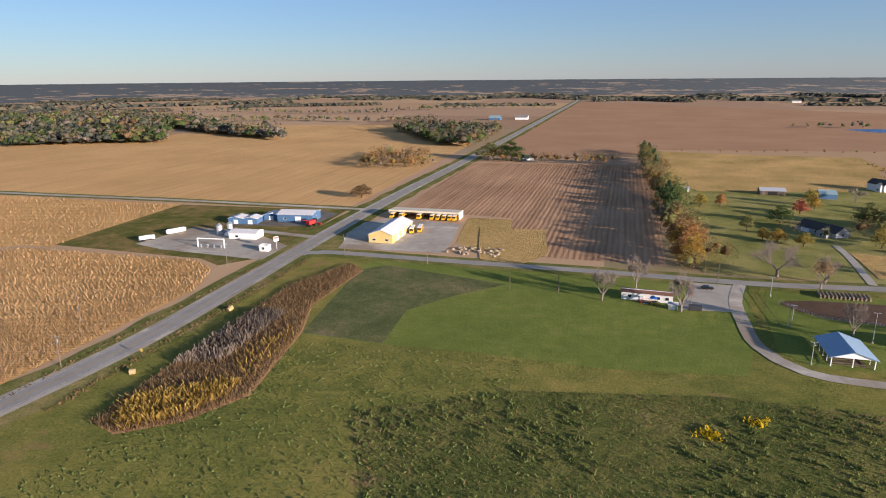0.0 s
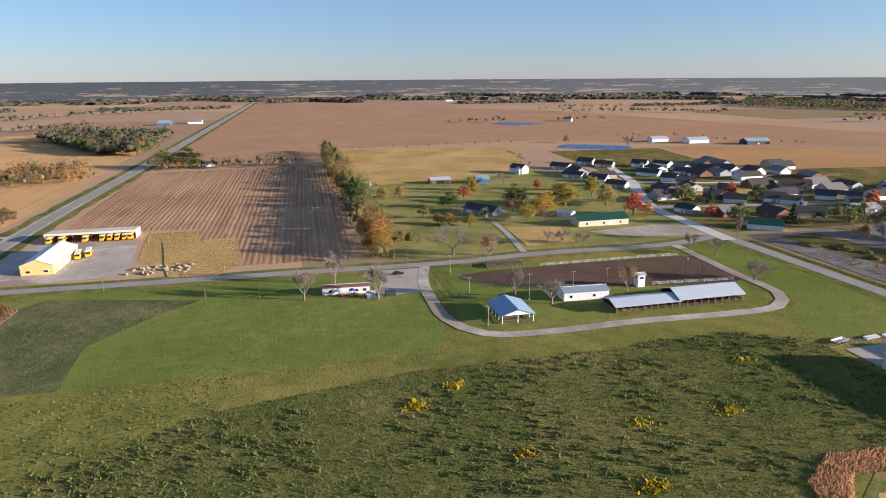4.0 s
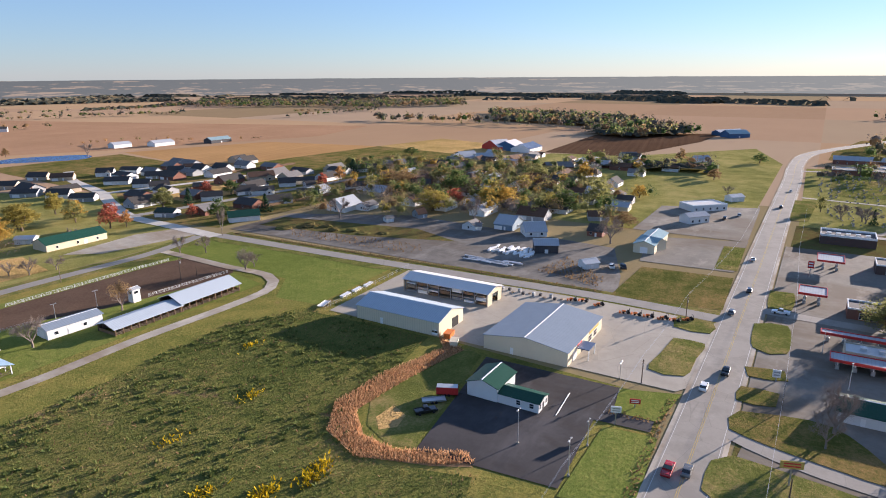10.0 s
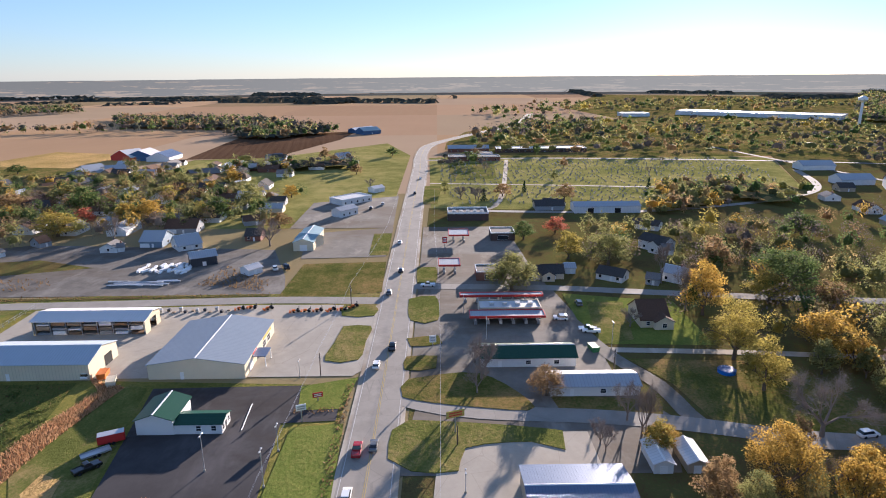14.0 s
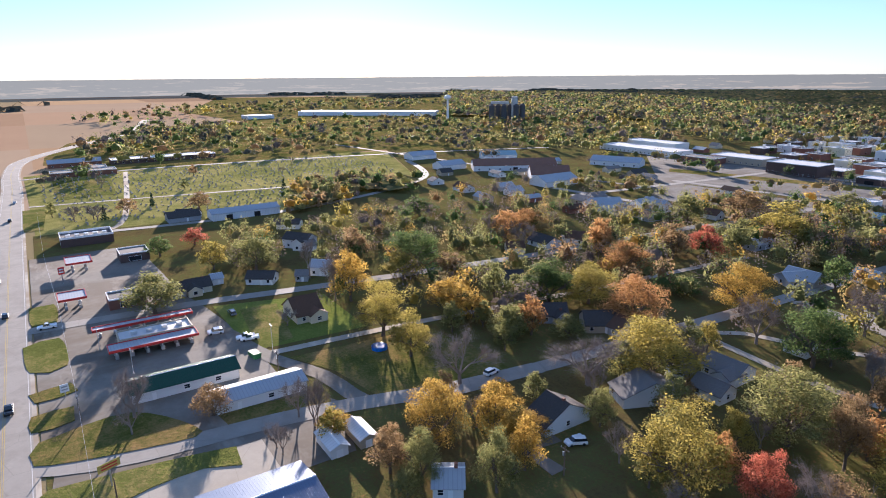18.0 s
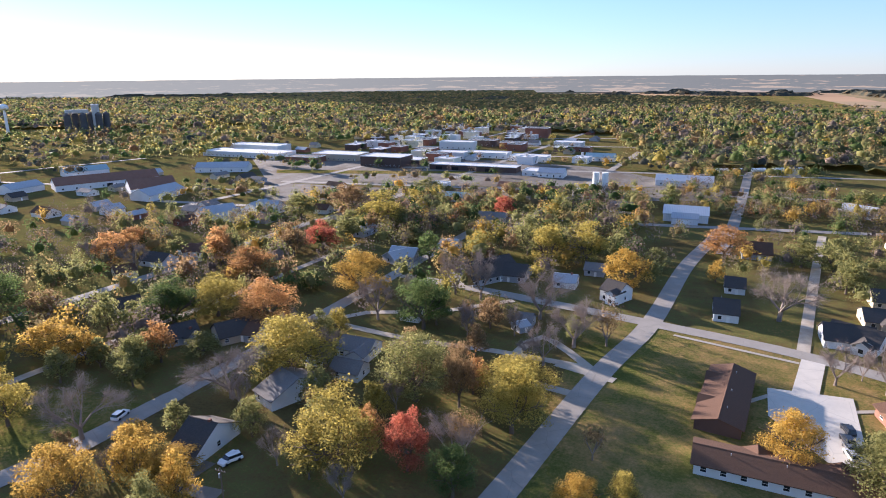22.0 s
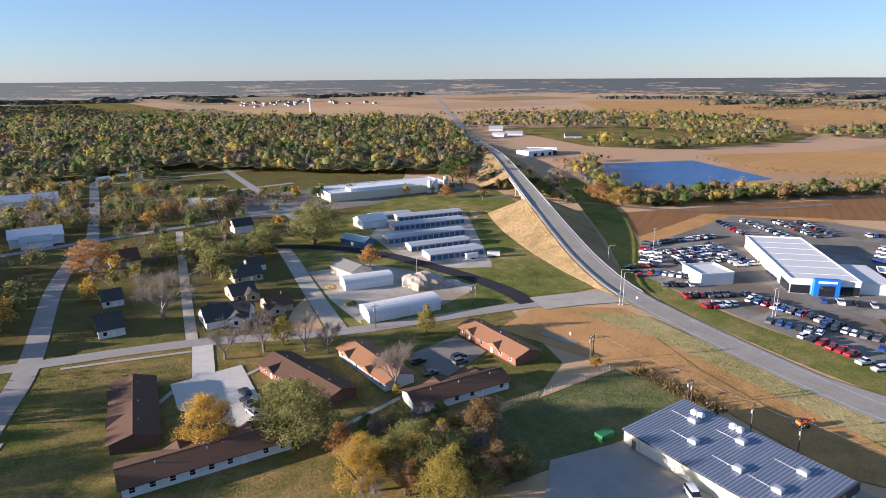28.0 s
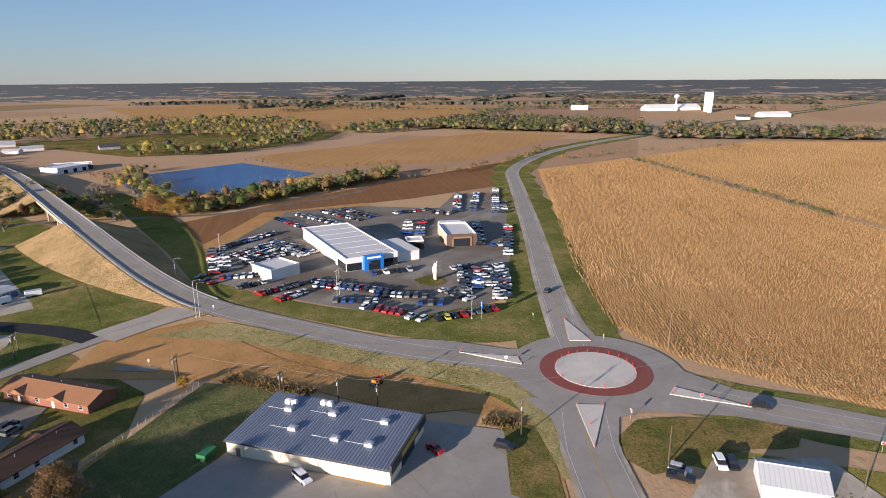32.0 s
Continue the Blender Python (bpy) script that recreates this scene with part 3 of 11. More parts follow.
def tree_meshes(kind, variant, fine):
    """Trunk and crown of a tree 12 m high and about 9 m wide; fine: 0 near to 4 far."""
    key = (kind, variant, fine)
    if key in TREES:
        return TREES[key]
    rng = np.random.default_rng(hash_of(kind) + variant * 7)
    np.random.seed(hash_of(kind) % 1000 + variant)
    bare = kind in ("bare", "thin")
    count, leaf = LEAF[fine]
    bm = bmesh.new()
    if kind == "cedar":
        count //= 2
        tube_into(bm, (0, 0, -0.1), (0, 0, 11), 0.22, 0.04, 6)
        z = 0.6 + 11.0 * rng.random(count) ** 1.3
        a = rng.random(count) * 6.283
        r = (12 - z) / 11 * 2.9 * (0.3 + 0.7 * rng.random(count) ** 0.5) * (1 + 0.22 * np.sin(z * 3 + 2 * np.sin(a * 2)) + 0.15 * np.sin(a * 5))
        c = np.stack([np.cos(a) * r, np.sin(a) * r, z], 1)
        nn = np.stack([np.cos(a), np.sin(a), 0.6 + 0 * a], 1) + rng.normal(size=(count, 3)) * 0.5
        nn /= np.linalg.norm(nn, axis=1, keepdims=True)
        crown = leaves_mesh("crown", c, nn, leaf * (0.8 + 0.8 * rng.random(count)), "leaf_cedar")
    else:
        forks = []
        h0 = 1.6 + 0.6 * rng.random()
        tube_into(bm, (0, 0, -0.1), (0.1, 0, h0), 0.34, 0.26, 7)
        deep = 3 if fine < 2 else 2
        if bare:
            deep += fine < 4

        def grow(p, d, length, r, level):
            q = p + d * length
            tube_into(bm, p, q, r, r * 0.66, 5 if level < 2 else 3)
            if level > 1:
                forks.extend(p.lerp(q, t) for t in (0.35, 0.7, 1.0))
            if level >= deep:
                return
            for _ in range(3 if level < 2 or bare else 2):
                nd = (d + Vector(rng.normal(size=3)) * (0.42 if level else 0.55))
                nd.z = max(nd.z, 0.05) + (0.3 if bare else 0.12)
                grow(q, nd.normalized(), length * ((0.45 + 0.5 * rng.random()) if bare else (0.66 + 0.16 * rng.random())), max(r * (0.5 if bare else 0.6), 0.02), level + 1)
        for i in range(4):
            a = i * 1.57 + rng.random()
            grow(Vector((0.1, 0, h0 - 0.1)), Vector((math.cos(a) * (0.7 if bare else 0.6), math.sin(a) * (0.7 if bare else 0.6), 1.0)).normalized(), 2.7, 0.19, 1)
        if bare:
            # fine twigs, thin slivers fanning up and out from the limbs' ends
            n = (3600, 2600, 1700, 900, 400)[fine]
            tips = np.array([tuple(q) for q in forks])
            p = tips[rng.integers(len(tips), size=n)] - rng.random((n, 1)) * (0.12 * tips[rng.integers(len(tips), size=n)] * (1, 1, 0.5))
            d = rng.normal(size=(n, 3)) * 0.75 + np.stack([p[:, 0] * 0.16, p[:, 1] * 0.16, 0.45 + 0 * p[:, 0]], 1)
            d *= ((0.7 + 1.3 * rng.random(n)) / np.linalg.norm(d, axis=1))[:, None]
            side = np.cross(d, rng.normal(size=(n, 3)))
            side *= (0.012 + 0.007 * fine) / (np.linalg.norm(side, axis=1, keepdims=True) + 1e-9)
            twigs = np.stack([p - side, p + side, p + d], 1)
            if kind == "thin":
                m = count // 3
                q = crown_points(m, [(0, 0, 7.5, 4.2, 1.0)], rng, 0.2)
                crown = leaves_mesh("crown", q[:, :3], q[:, 3:], leaf * (0.7 + 0.7 * rng.random(len(q))), "leaf_rust")
            else:
                crown = tris_mesh("twigs", twigs, "twig")
        else:
            lobes = [(0, 0, 7.2, 2.7, 0.14)]
            for i in range(8):
                a = i * 0.785 + rng.random() * 0.6
                q = 2.2 + 1.3 * rng.random()
                lobes.append((math.cos(a) * q, math.sin(a) * q, 3.2 + 2.2 * rng.random(), 1.3 + 0.8 * rng.random(), 0.055))
            for i in range(9):
                a = i * 0.7 + rng.random()
                q = 1.5 + 1.6 * rng.random()
                lobes.append((math.cos(a) * q, math.sin(a) * q, 6.0 + 2.4 * rng.random(), 1.0 + 0.8 * rng.random(), 0.04))
            for i in range(6):
                a = i * 1.05 + rng.random()
                q = 0.5 + 1.3 * rng.random()
                lobes.append((math.cos(a) * q, math.sin(a) * q, 8.8 + 2.2 * rng.random(), 0.7 + 0.6 * rng.random(), 0.025))
            p = crown_points(int(count * 1.06), lobes, rng, 0.4)
            p[:, :3] += rng.normal(size=(len(p), 3)) * 0.22
            nn = p[:, 3:] + rng.normal(size=(len(p), 3)) * 0.5 + (0, 0, 0.15)
            nn /= np.linalg.norm(nn, axis=1, keepdims=True)
            crown = leaves_mesh("crown", p[:, :3], nn, leaf * (0.75 + 0.75 * rng.random(len(p))), "leaf_" + kind)
    trunk = bpy.data.meshes.new("trunk")
    bm.to_mesh(trunk)
    bm.free()
    trunk.materials.append(MATS["bark" if not bare else "twig"])
    TREES[key] = (trunk, crown)
    return TREES[key]


def hash_of(word):
    return sum((i + 1) * ord(c) for i, c in enumerate(word))


TREE_WORDS = {"yellow": "broad maple with yellow-green autumn leaves", "gold": "rounded maple in full golden autumn colour", "orange": "maple with orange autumn leaves",
              "red": "maple with deep red autumn leaves", "rust": "oak with thinning rust-brown leaves", "olive": "tall tree with olive leaves turning yellow",
              "green": "leafy tree still in dark green leaf", "cedar": "dark evergreen cedar with a pointed crown", "bare": "bare grey tree that has dropped its leaves",
              "thin": "nearly bare tree with a few brown leaves"}
TREE_COUNT = [0]


def tree(x, y, kind, high, wide=None, where="on the grass"):
    TREE_COUNT[0] += 1
    k = TREE_COUNT[0]
    ob = thing("cedar_tree" if kind == "cedar" else "bare_tree" if kind in ("bare", "thin") else "tree", x, y, (k * 67) % 360, ground_z(x, y), TREE_WORDS[kind] + " " + where, "tree", "trees")
    if kind == "bare":
        high, wide = high * 1.15, (wide or high * 0.7) * 0.95
    s = high / 12.0
    w = (wide / 8.6 if wide else s) if kind != "cedar" else (wide / 5.0 if wide else s)
    ob.scale = (w, w, s)
    grain = 0.0016 * math.hypot(x, y) / max(w, s)
    fine = sum(grain > g for g in (0.155, 0.24, 0.36, 0.55))
    trunk, crown = tree_meshes(kind, k % 4, max(0, fine - 1) if kind == "bare" else fine)
    share("trunk", trunk, ob)
    share("crown", crown, ob)
    return ob


WOOD_LEAVES = {"wood_town": ("leaf_olive", "leaf_green", "leaf_olive", "leaf_green", "leaf_rust", "leaf_olive", "wood_town", "leaf_yellow", "wood_town", "leaf_olive", "leaf_rust", "leaf_green", "leaf_olive", "leaf_gold", "wood_grey"),
               "wood_mid": ("wood_town", "leaf_olive", "leaf_rust", "wood_town", "leaf_green", "leaf_yellow", "wood_town", "wood_far", "leaf_olive", "leaf_green", "wood_grey", "wood_far", "leaf_green"),
               "wood_far": ("wood_far", "wood_far", "leaf_green", "leaf_rust", "wood_far", "leaf_green", "wood_grey", "leaf_olive"), "wood_brush": ("wood_brush", "leaf_rust", "wood_brush", "wood_grey", "leaf_orange", "leaf_olive"),
               "wood_grey": ("wood_grey",)}


def crown_ball(level):
    bm = bmesh.new()
    bmesh.ops.create_icosphere(bm, subdivisions=level, radius=1.0)
    bmesh.ops.delete(bm, geom=[v for v in bm.verts if v.co.z < -0.6], context="VERTS")
    bm.verts.ensure_lookup_table()
    v = np.array([tuple(p.co) for p in bm.verts])
    f = np.array([[p.index for p in q.verts] for q in bm.faces])
    bm.free()
    return v, f


def wood(name, spots, size, material, label, per=70, clump=1.1, squat=0.8, category="trees", low=0.12, level=1, solid=0.8):
    """A wood: each spot (x, y, height) is an uneven crown core with loose leaf clumps round it, in its own leaf."""
    rng = np.random.default_rng(hash_of(name) + len(spots))
    ball, tri = crown_ball(level)
    kinds = WOOD_LEAVES["wood_mid" if material == "wood_town" and per <= 9 else material]
    per *= 2
    far_wood = per <= 20 and material != "wood_brush"
    if material == "wood_brush":  # thin saplings and twigs, little leaf
        per, clump, solid = int(per * 2.0), clump * 0.62, min(solid, 0.4)
    elif per <= 20:  # far woods: wide crowns that close up
        per, size, clump, solid = per + 16, size * 1.2, clump * 0.85, 0.56
        spots = [(x, y, h * 1.3) for x, y, h in spots]
    elif solid:
        per, clump, solid = int(per * 1.1), clump * 0.9, solid * 0.85
    cs, ns, ss, vs, fs, mats_q, mats_t, base = [], [], [], [], [], [], [], 0
    for x, y, h in spots:
        z0 = ground_z(x, y)
        k = int(rng.integers(len(kinds)))
        r = h * size * (0.7 + 0.5 * rng.random())
        up = h * (0.38 + 0.10 * rng.random())
        long, way = 1 + 0.35 * rng.random(), rng.random() * 3.14
        turn = np.array([[math.cos(way) * long, math.sin(way) * long, 0], [-math.sin(way) / long, math.cos(way) / long, 0], [0, 0, 1]])
        if solid:
            j = 1 + 0.55 * (rng.random((len(ball), 1)) - 0.5) + 0.22 * np.sin(ball[:, :1] * 5 + x) * np.cos(ball[:, 2:] * 4 + y)
            vs.append((ball * j * (r * solid, r * solid, up * solid)) @ turn + (x, y, z0 + h * 0.54))
            fs.append(tri + base)
            mats_t.append(np.full(len(tri), k))
            base += len(ball)
        near = min(2.0, max(0.75, 800 / math.hypot(x, y))) if far_wood else 1.0
        m = int(per * near ** 2.0)
        d = rng.normal(size=(m, 3))
        d[:, 2] += 0.25
        d /= np.linalg.norm(d, axis=1, keepdims=True)
        lump = 1 + 0.28 * np.sin(d[:, :1] * 4 + x) * np.cos(d[:, 2:] * 3 + y) + 0.12 * np.sin(d[:, 1:2] * 7 + y)
        rr = (0.62 + 0.46 * rng.random((m, 1)) ** 0.7) * lump
        p = (d * rr * (r, r, up)) @ turn
        p[:, 2] = np.maximum(p[:, 2] + h * 0.56, h * low) + z0
        p[:, :2] += (x, y)
        cs.append(p)
        nn = d + rng.normal(size=(m, 3)) * 0.45
        ns.append(nn / np.linalg.norm(nn, axis=1, keepdims=True))
        ss.append((0.6 + 0.8 * rng.random(m)) * clump * 0.85 / near * h / 12)
        mats_q.append(np.full(m, k))
    centre, normal, s = np.vstack(cs), np.vstack(ns), np.concatenate(ss)[:, None]
    u = np.cross(normal, rng.normal(size=normal.shape))
    u /= np.linalg.norm(u, axis=1, keepdims=True) + 1e-9
    w = np.cross(normal, u)
    blades = np.stack([centre - u * s - w * s * 0.6, centre + u * s - w * s * 0.6, centre + w * s], 1).reshape(-1, 3)
    nt = sum(len(f) for f in fs)
    nq = len(centre)
    co = np.vstack(vs + [blades])
    loops = np.concatenate([np.concatenate(fs).ravel() if fs else np.zeros(0, int), base + np.arange(3 * nq)])
    me = bpy.data.meshes.new(name)
    me.vertices.add(len(co))
    me.vertices.foreach_set("co", co.astype(np.float32).ravel())
    me.loops.add(len(loops))
    me.loops.foreach_set("vertex_index", loops.astype(np.int32))
    me.polygons.add(nt + nq)
    me.polygons.foreach_set("loop_start", (np.arange(nt + nq) * 3).astype(np.int32))
    for m in kinds:
        me.materials.append(MATS[m])
    me.polygons.foreach_set("material_index", np.concatenate(mats_t + mats_q).astype(np.int32))
    me.polygons.foreach_set("use_smooth", np.arange(nt + nq) < nt)
    me.update(calc_edges=True)
    me.validate()
    return tagged(new(name, me), label, category, kind="stuff")


def inside(x, y, corners):
    ok = np.zeros(np.shape(x), bool)
    for k in range(len(corners)):
        (x1, y1), (x2, y2) = corners[k - 1], corners[k]
        cut = ((y1 > y) != (y2 > y)) & (x < (x2 - x1) * (y - y1) / (y2 - y1 + 1e-9) + x1)
        ok ^= cut
    return ok


def treetops(name, outlines, material, label, skirt=True):
    """Closed, uneven tops of woods; outlines: (corners, height, step)."""
    rng = np.random.default_rng(len(outlines) + hash_of(name))
    if skirt:
        near = [o for o in outlines if min(math.hypot(*p) for p in o[0]) < 1750 and max(math.hypot(*p) for p in o[0]) < 2300]
        spots = [p for k, (corners, high, step) in enumerate(near) for p in spots_in(corners, 15, high * 0.78, 300 + k)]
        outlines = [o for o in outlines if o not in near]
        if spots:
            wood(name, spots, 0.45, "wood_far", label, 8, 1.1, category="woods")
    vs, fs, base = [], [], 0
    for corners, high, step in outlines:
        c = np.array(corners, float)
        lo, hi = c.min(0) - step, c.max(0) + step
        gx, gy = np.meshgrid(np.arange(lo[0], hi[0] + step, step), np.arange(lo[1], hi[1] + step, step), indexing="ij")
        gx, gy = gx + rng.uniform(-0.3, 0.3, gx.shape) * step, gy + rng.uniform(-0.3, 0.3, gy.shape) * step
        ok = inside(gx, gy, corners)
        near = np.zeros_like(ok)
        near[1:, :] |= ok[:-1, :]
        near[:-1, :] |= ok[1:, :]
        near[:, 1:] |= ok[:, :-1]
        near[:, :-1] |= ok[:, 1:]
        use = ok | near if skirt else ok
        z = np.where(ok, high * rng.uniform(0.35, 1.15, gx.shape), 0.0)
        ids = np.full(gx.shape, -1)
        ids[use] = base + np.arange(use.sum())
        for p, q, h in zip(gx[use], gy[use], z[use]):
            vs.append((p, q, h + ground_z(p, q)))
        base += int(use.sum())
        for i, j in np.argwhere(use[:-1, :-1] & use[1:, :-1] & use[1:, 1:] & use[:-1, 1:]):
            fs.append((ids[i, j], ids[i + 1, j], ids[i + 1, j + 1], ids[i, j + 1]))
    ob = new(name, mesh_of(name, vs, [tuple(int(k) for k in f) for f in fs], material))
    return tagged(ob, label, "woods", kind="stuff")


def belt(points, wide, bend=40.0):
    """The outline of a strip along a smooth line."""
    line = [Vector((p.x, p.y)) for p in glide([(p[0], p[1], 0) for p in points], bend)]
    one, two = [], []
    for i, p in enumerate(line):
        d = line[min(i + 1, len(line) - 1)] - line[max(i - 1, 0)]
        n = Vector((-d.y, d.x)).normalized()
        one.append(tuple(p + n * wide))
        two.append(tuple(p - n * wide))
    return one + two[::-1]


def spots_in(corners, gap, high, seed, edge=None):
    """Uneven spots inside an outline, about `gap` metres apart."""
    rng = random.Random(seed)
    xs, ys = [p[0] for p in corners], [p[1] for p in corners]
    out = []
    for i in range(int((max(xs) - min(xs)) / gap) + 1):
        for j in range(int((max(ys) - min(ys)) / gap) + 1):
            x, y = min(xs) + (i + rng.random()) * gap, min(ys) + (j + rng.random()) * gap
            inside = False
            for k in range(len(corners)):
                (x1, y1), (x2, y2) = corners[k - 1], corners[k]
                if (y1 > y) != (y2 > y) and x < (x2 - x1) * (y - y1) / (y2 - y1) + x1:
                    inside = not inside
            if inside:
                out.append((x, y, high * rng.triangular(0.5, 1.35, 0.85)))
    return out


def spots_along(points, gap, high, seed, wide=6.0):
    rng = random.Random(seed)
    line = glide([(p[0], p[1]) for p in points], gap)
    return [(p.x + rng.uniform(-wide, wide), p.y + rng.uniform(-wide, wide), high * rng.uniform(0.55, 1.15)) for p in line for _ in range(max(1, int(wide / gap)))]


# -- buildings --
def window_mesh(w, h):
    key = ("window", round(w, 2), round(h, 2))
    if key not in TREES:
        fr = boxes((-w / 2 - 0.08, w / 2 + 0.08, -0.05, 0.03, h, h + 0.09), (-w / 2 - 0.08, w / 2 + 0.08, -0.09, 0.03, -0.09, 0), (-w / 2 - 0.08, -w / 2, -0.05, 0.03, 0, h), (w / 2, w / 2 + 0.08, -0.05, 0.03, 0, h), (-w / 2, w / 2, -0.04, 0.02, h / 2 - 0.03, h / 2 + 0.03))
        a = bpy.data.meshes.new("window_frame")
        fr.to_mesh(a)
        fr.free()
        a.materials.append(MATS["trim_white"])
        gl = boxes((-w / 2, w / 2, -0.015, 0.02, 0, h))
        b = bpy.data.meshes.new("pane")
        gl.to_mesh(b)
        gl.free()
        b.materials.append(MATS["glass_dark"])
        TREES[key] = (a, b)
    return TREES[key]


def whole_window(w, h):
    key = ("whole", round(w, 2), round(h, 2))
    if key not in TREES:
        bm = boxes((-w / 2 - 0.08, w / 2 + 0.08, -0.06, 0.03, -0.09, h + 0.09))
        box_into(bm, -w / 2, w / 2, -0.075, -0.05, 0, h)
        a = bpy.data.meshes.new("window")
        bm.faces.ensure_lookup_table()
        for f in bm.faces[6:]:
            f.material_index = 1
        bm.to_mesh(a)
        bm.free()
        a.materials.append(MATS["trim_white"])
        a.materials.append(MATS["glass_dark"])
        TREES[key] = a
    return TREES[key]


def door_mesh(w, h, material):
    key = ("door", round(w, 2), round(h, 2), material)
    if key not in TREES:
        bm = boxes((-w / 2, w / 2, -0.05, 0.02, 0, h))
        n = max(1, round(h / 0.6)) if w > 2 else 2
        for i in range(n):
            box_into(bm, -w / 2 + 0.1, w / 2 - 0.1, -0.075, -0.05, h * i / n + 0.06, h * (i + 1) / n - 0.06)
        a = bpy.data.meshes.new("door")
        bm.to_mesh(a)
        bm.free()
        a.materials.append(MATS[material])
        TREES[key] = a
    return TREES[key]


def on_side(w, d, side, s, z):
    """A place on a wall: side f (front, -y), b, l, r; s metres along from its middle."""
    return {"f": pose(s, -d / 2, z), "b": pose(-s, d / 2, z, 0, 0, 180), "l": pose(-w / 2, -s, z, 0, 0, -90), "r": pose(w / 2, s, z, 0, 0, 90)}[side]


def opening(ob, w, d, side, s, what, z=0.0):
    """Puts a window, a door or a dark panel for an open bay on a wall; what: kind:width:height."""
    k, ww, hh = what.split(":")
    ww, hh = float(ww), float(hh)
    m = on_side(w, d, side, s, z)
    if k == "win":
        fr, pn = window_mesh(ww, hh)
        if math.hypot(ob.location.x, ob.location.y) < 210:
            o = share("window", fr, ob, m)
            share("pane", pn, o)
        else:
            share("window", whole_window(ww, hh), ob, m)
    elif k == "bay":
        # thin panel on the closed wall; its black colour is the bay's inner shade
        bm = boxes((-ww / 2, ww / 2, -0.03, 0.05, 0, hh))
        o = part("open_bay", bm, "shaded_inside", ob, "near-black panel for the bay's shaded inside")
        o.matrix_basis = m
    else:
        share("garage_door" if ww > 2 else "door", door_mesh(ww, hh, {"door": "trim_white", "ddoor": "trim_dark", "tdoor": "wood_brown"}[k]), ob, m)


def building(name, x, y, rot, w, d, h, wall, roof, label, category="house", rise=None, ridge="x", eave=0.4, openings=(), flat=False, group="", parapet=0.5, wins=0, base=0.0, trim="trim_white"):
    """A building with four walls, a gabled or flat roof and its openings. Ridge along x or y."""
    ob = thing(name, x, y, rot, ground_z(x, y), label, category, group)
    turned = abs(math.sin(radians(rot))) > 0.7
    BLOCKS.append((x, y, (d if turned else w) / 2, (w if turned else d) / 2))
    if ridge == "y":
        ob.matrix_basis = pose(x, y, ground_z(x, y), 0, 0, rot + 90)
        w, d = d, w
    if flat:
        part("wall", boxes((-w / 2, w / 2, -d / 2, d / 2, -0.2, h)), wall, ob)
        if roof:
            part("roof", boxes((-w / 2 + 0.3, w / 2 - 0.3, -d / 2 + 0.3, d / 2 - 0.3, h - 0.02, h + 0.06)), roof, ob)
            p = parapet
            part("parapet", boxes((-w / 2 - 0.04, w / 2 + 0.04, -d / 2 - 0.04, -d / 2 + 0.3, h, h + p), (-w / 2 - 0.04, w / 2 + 0.04, d / 2 - 0.3, d / 2 + 0.04, h, h + p),
                                  (-w / 2 - 0.04, -w / 2 + 0.3, -d / 2 + 0.3, d / 2 - 0.3, h, h + p), (w / 2 - 0.3, w / 2 + 0.04, -d / 2 + 0.3, d / 2 - 0.3, h, h + p)), trim, ob)
    else:
        rise = d * 0.21 if rise is None else rise
        part("wall", prism([(-d / 2, -0.2), (d / 2, -0.2), (d / 2, h), (0, h + rise), (-d / 2, h)], -w / 2, w / 2, 0), wall, ob)
        k = rise / (d / 2)
        e = eave
        th = 0.16
        for s in (1, -1):
            out = [(0, h + rise + 0.03), (s * (d / 2 + e), h - e * k + 0.03), (s * (d / 2 + e), h - e * k + 0.03 + th), (0, h + rise + 0.03 + th)]
            part("roof", prism(out, -w / 2 - e, w / 2 + e, 0), roof, ob)
        if math.hypot(x, y) < 320:
            part("ridge_cap", prism([(-0.25, h + rise + th - 0.03 + 0.02), (0.25, h + rise + th - 0.03 + 0.02), (0, h + rise + th + 0.1)], -w / 2 - e, w / 2 + e, 0), trim if roof.startswith("roof_") else roof, ob)
    for side, s, what, *z in openings:
        opening(ob, w, d, side, s, what, z[0] if z else 0.0)
    for side, span in (("f", w), ("b", w)):
        for i in range(wins):
            s = (i - (wins - 1) / 2) * span / wins
            if not any(o[0] == side and abs(o[1] - s) < 1.6 for o in openings):
                opening(ob, w, d, side, s, "win:1.1:1.2", 1.0)
    return ob


HOUSE_COUNT = [0]


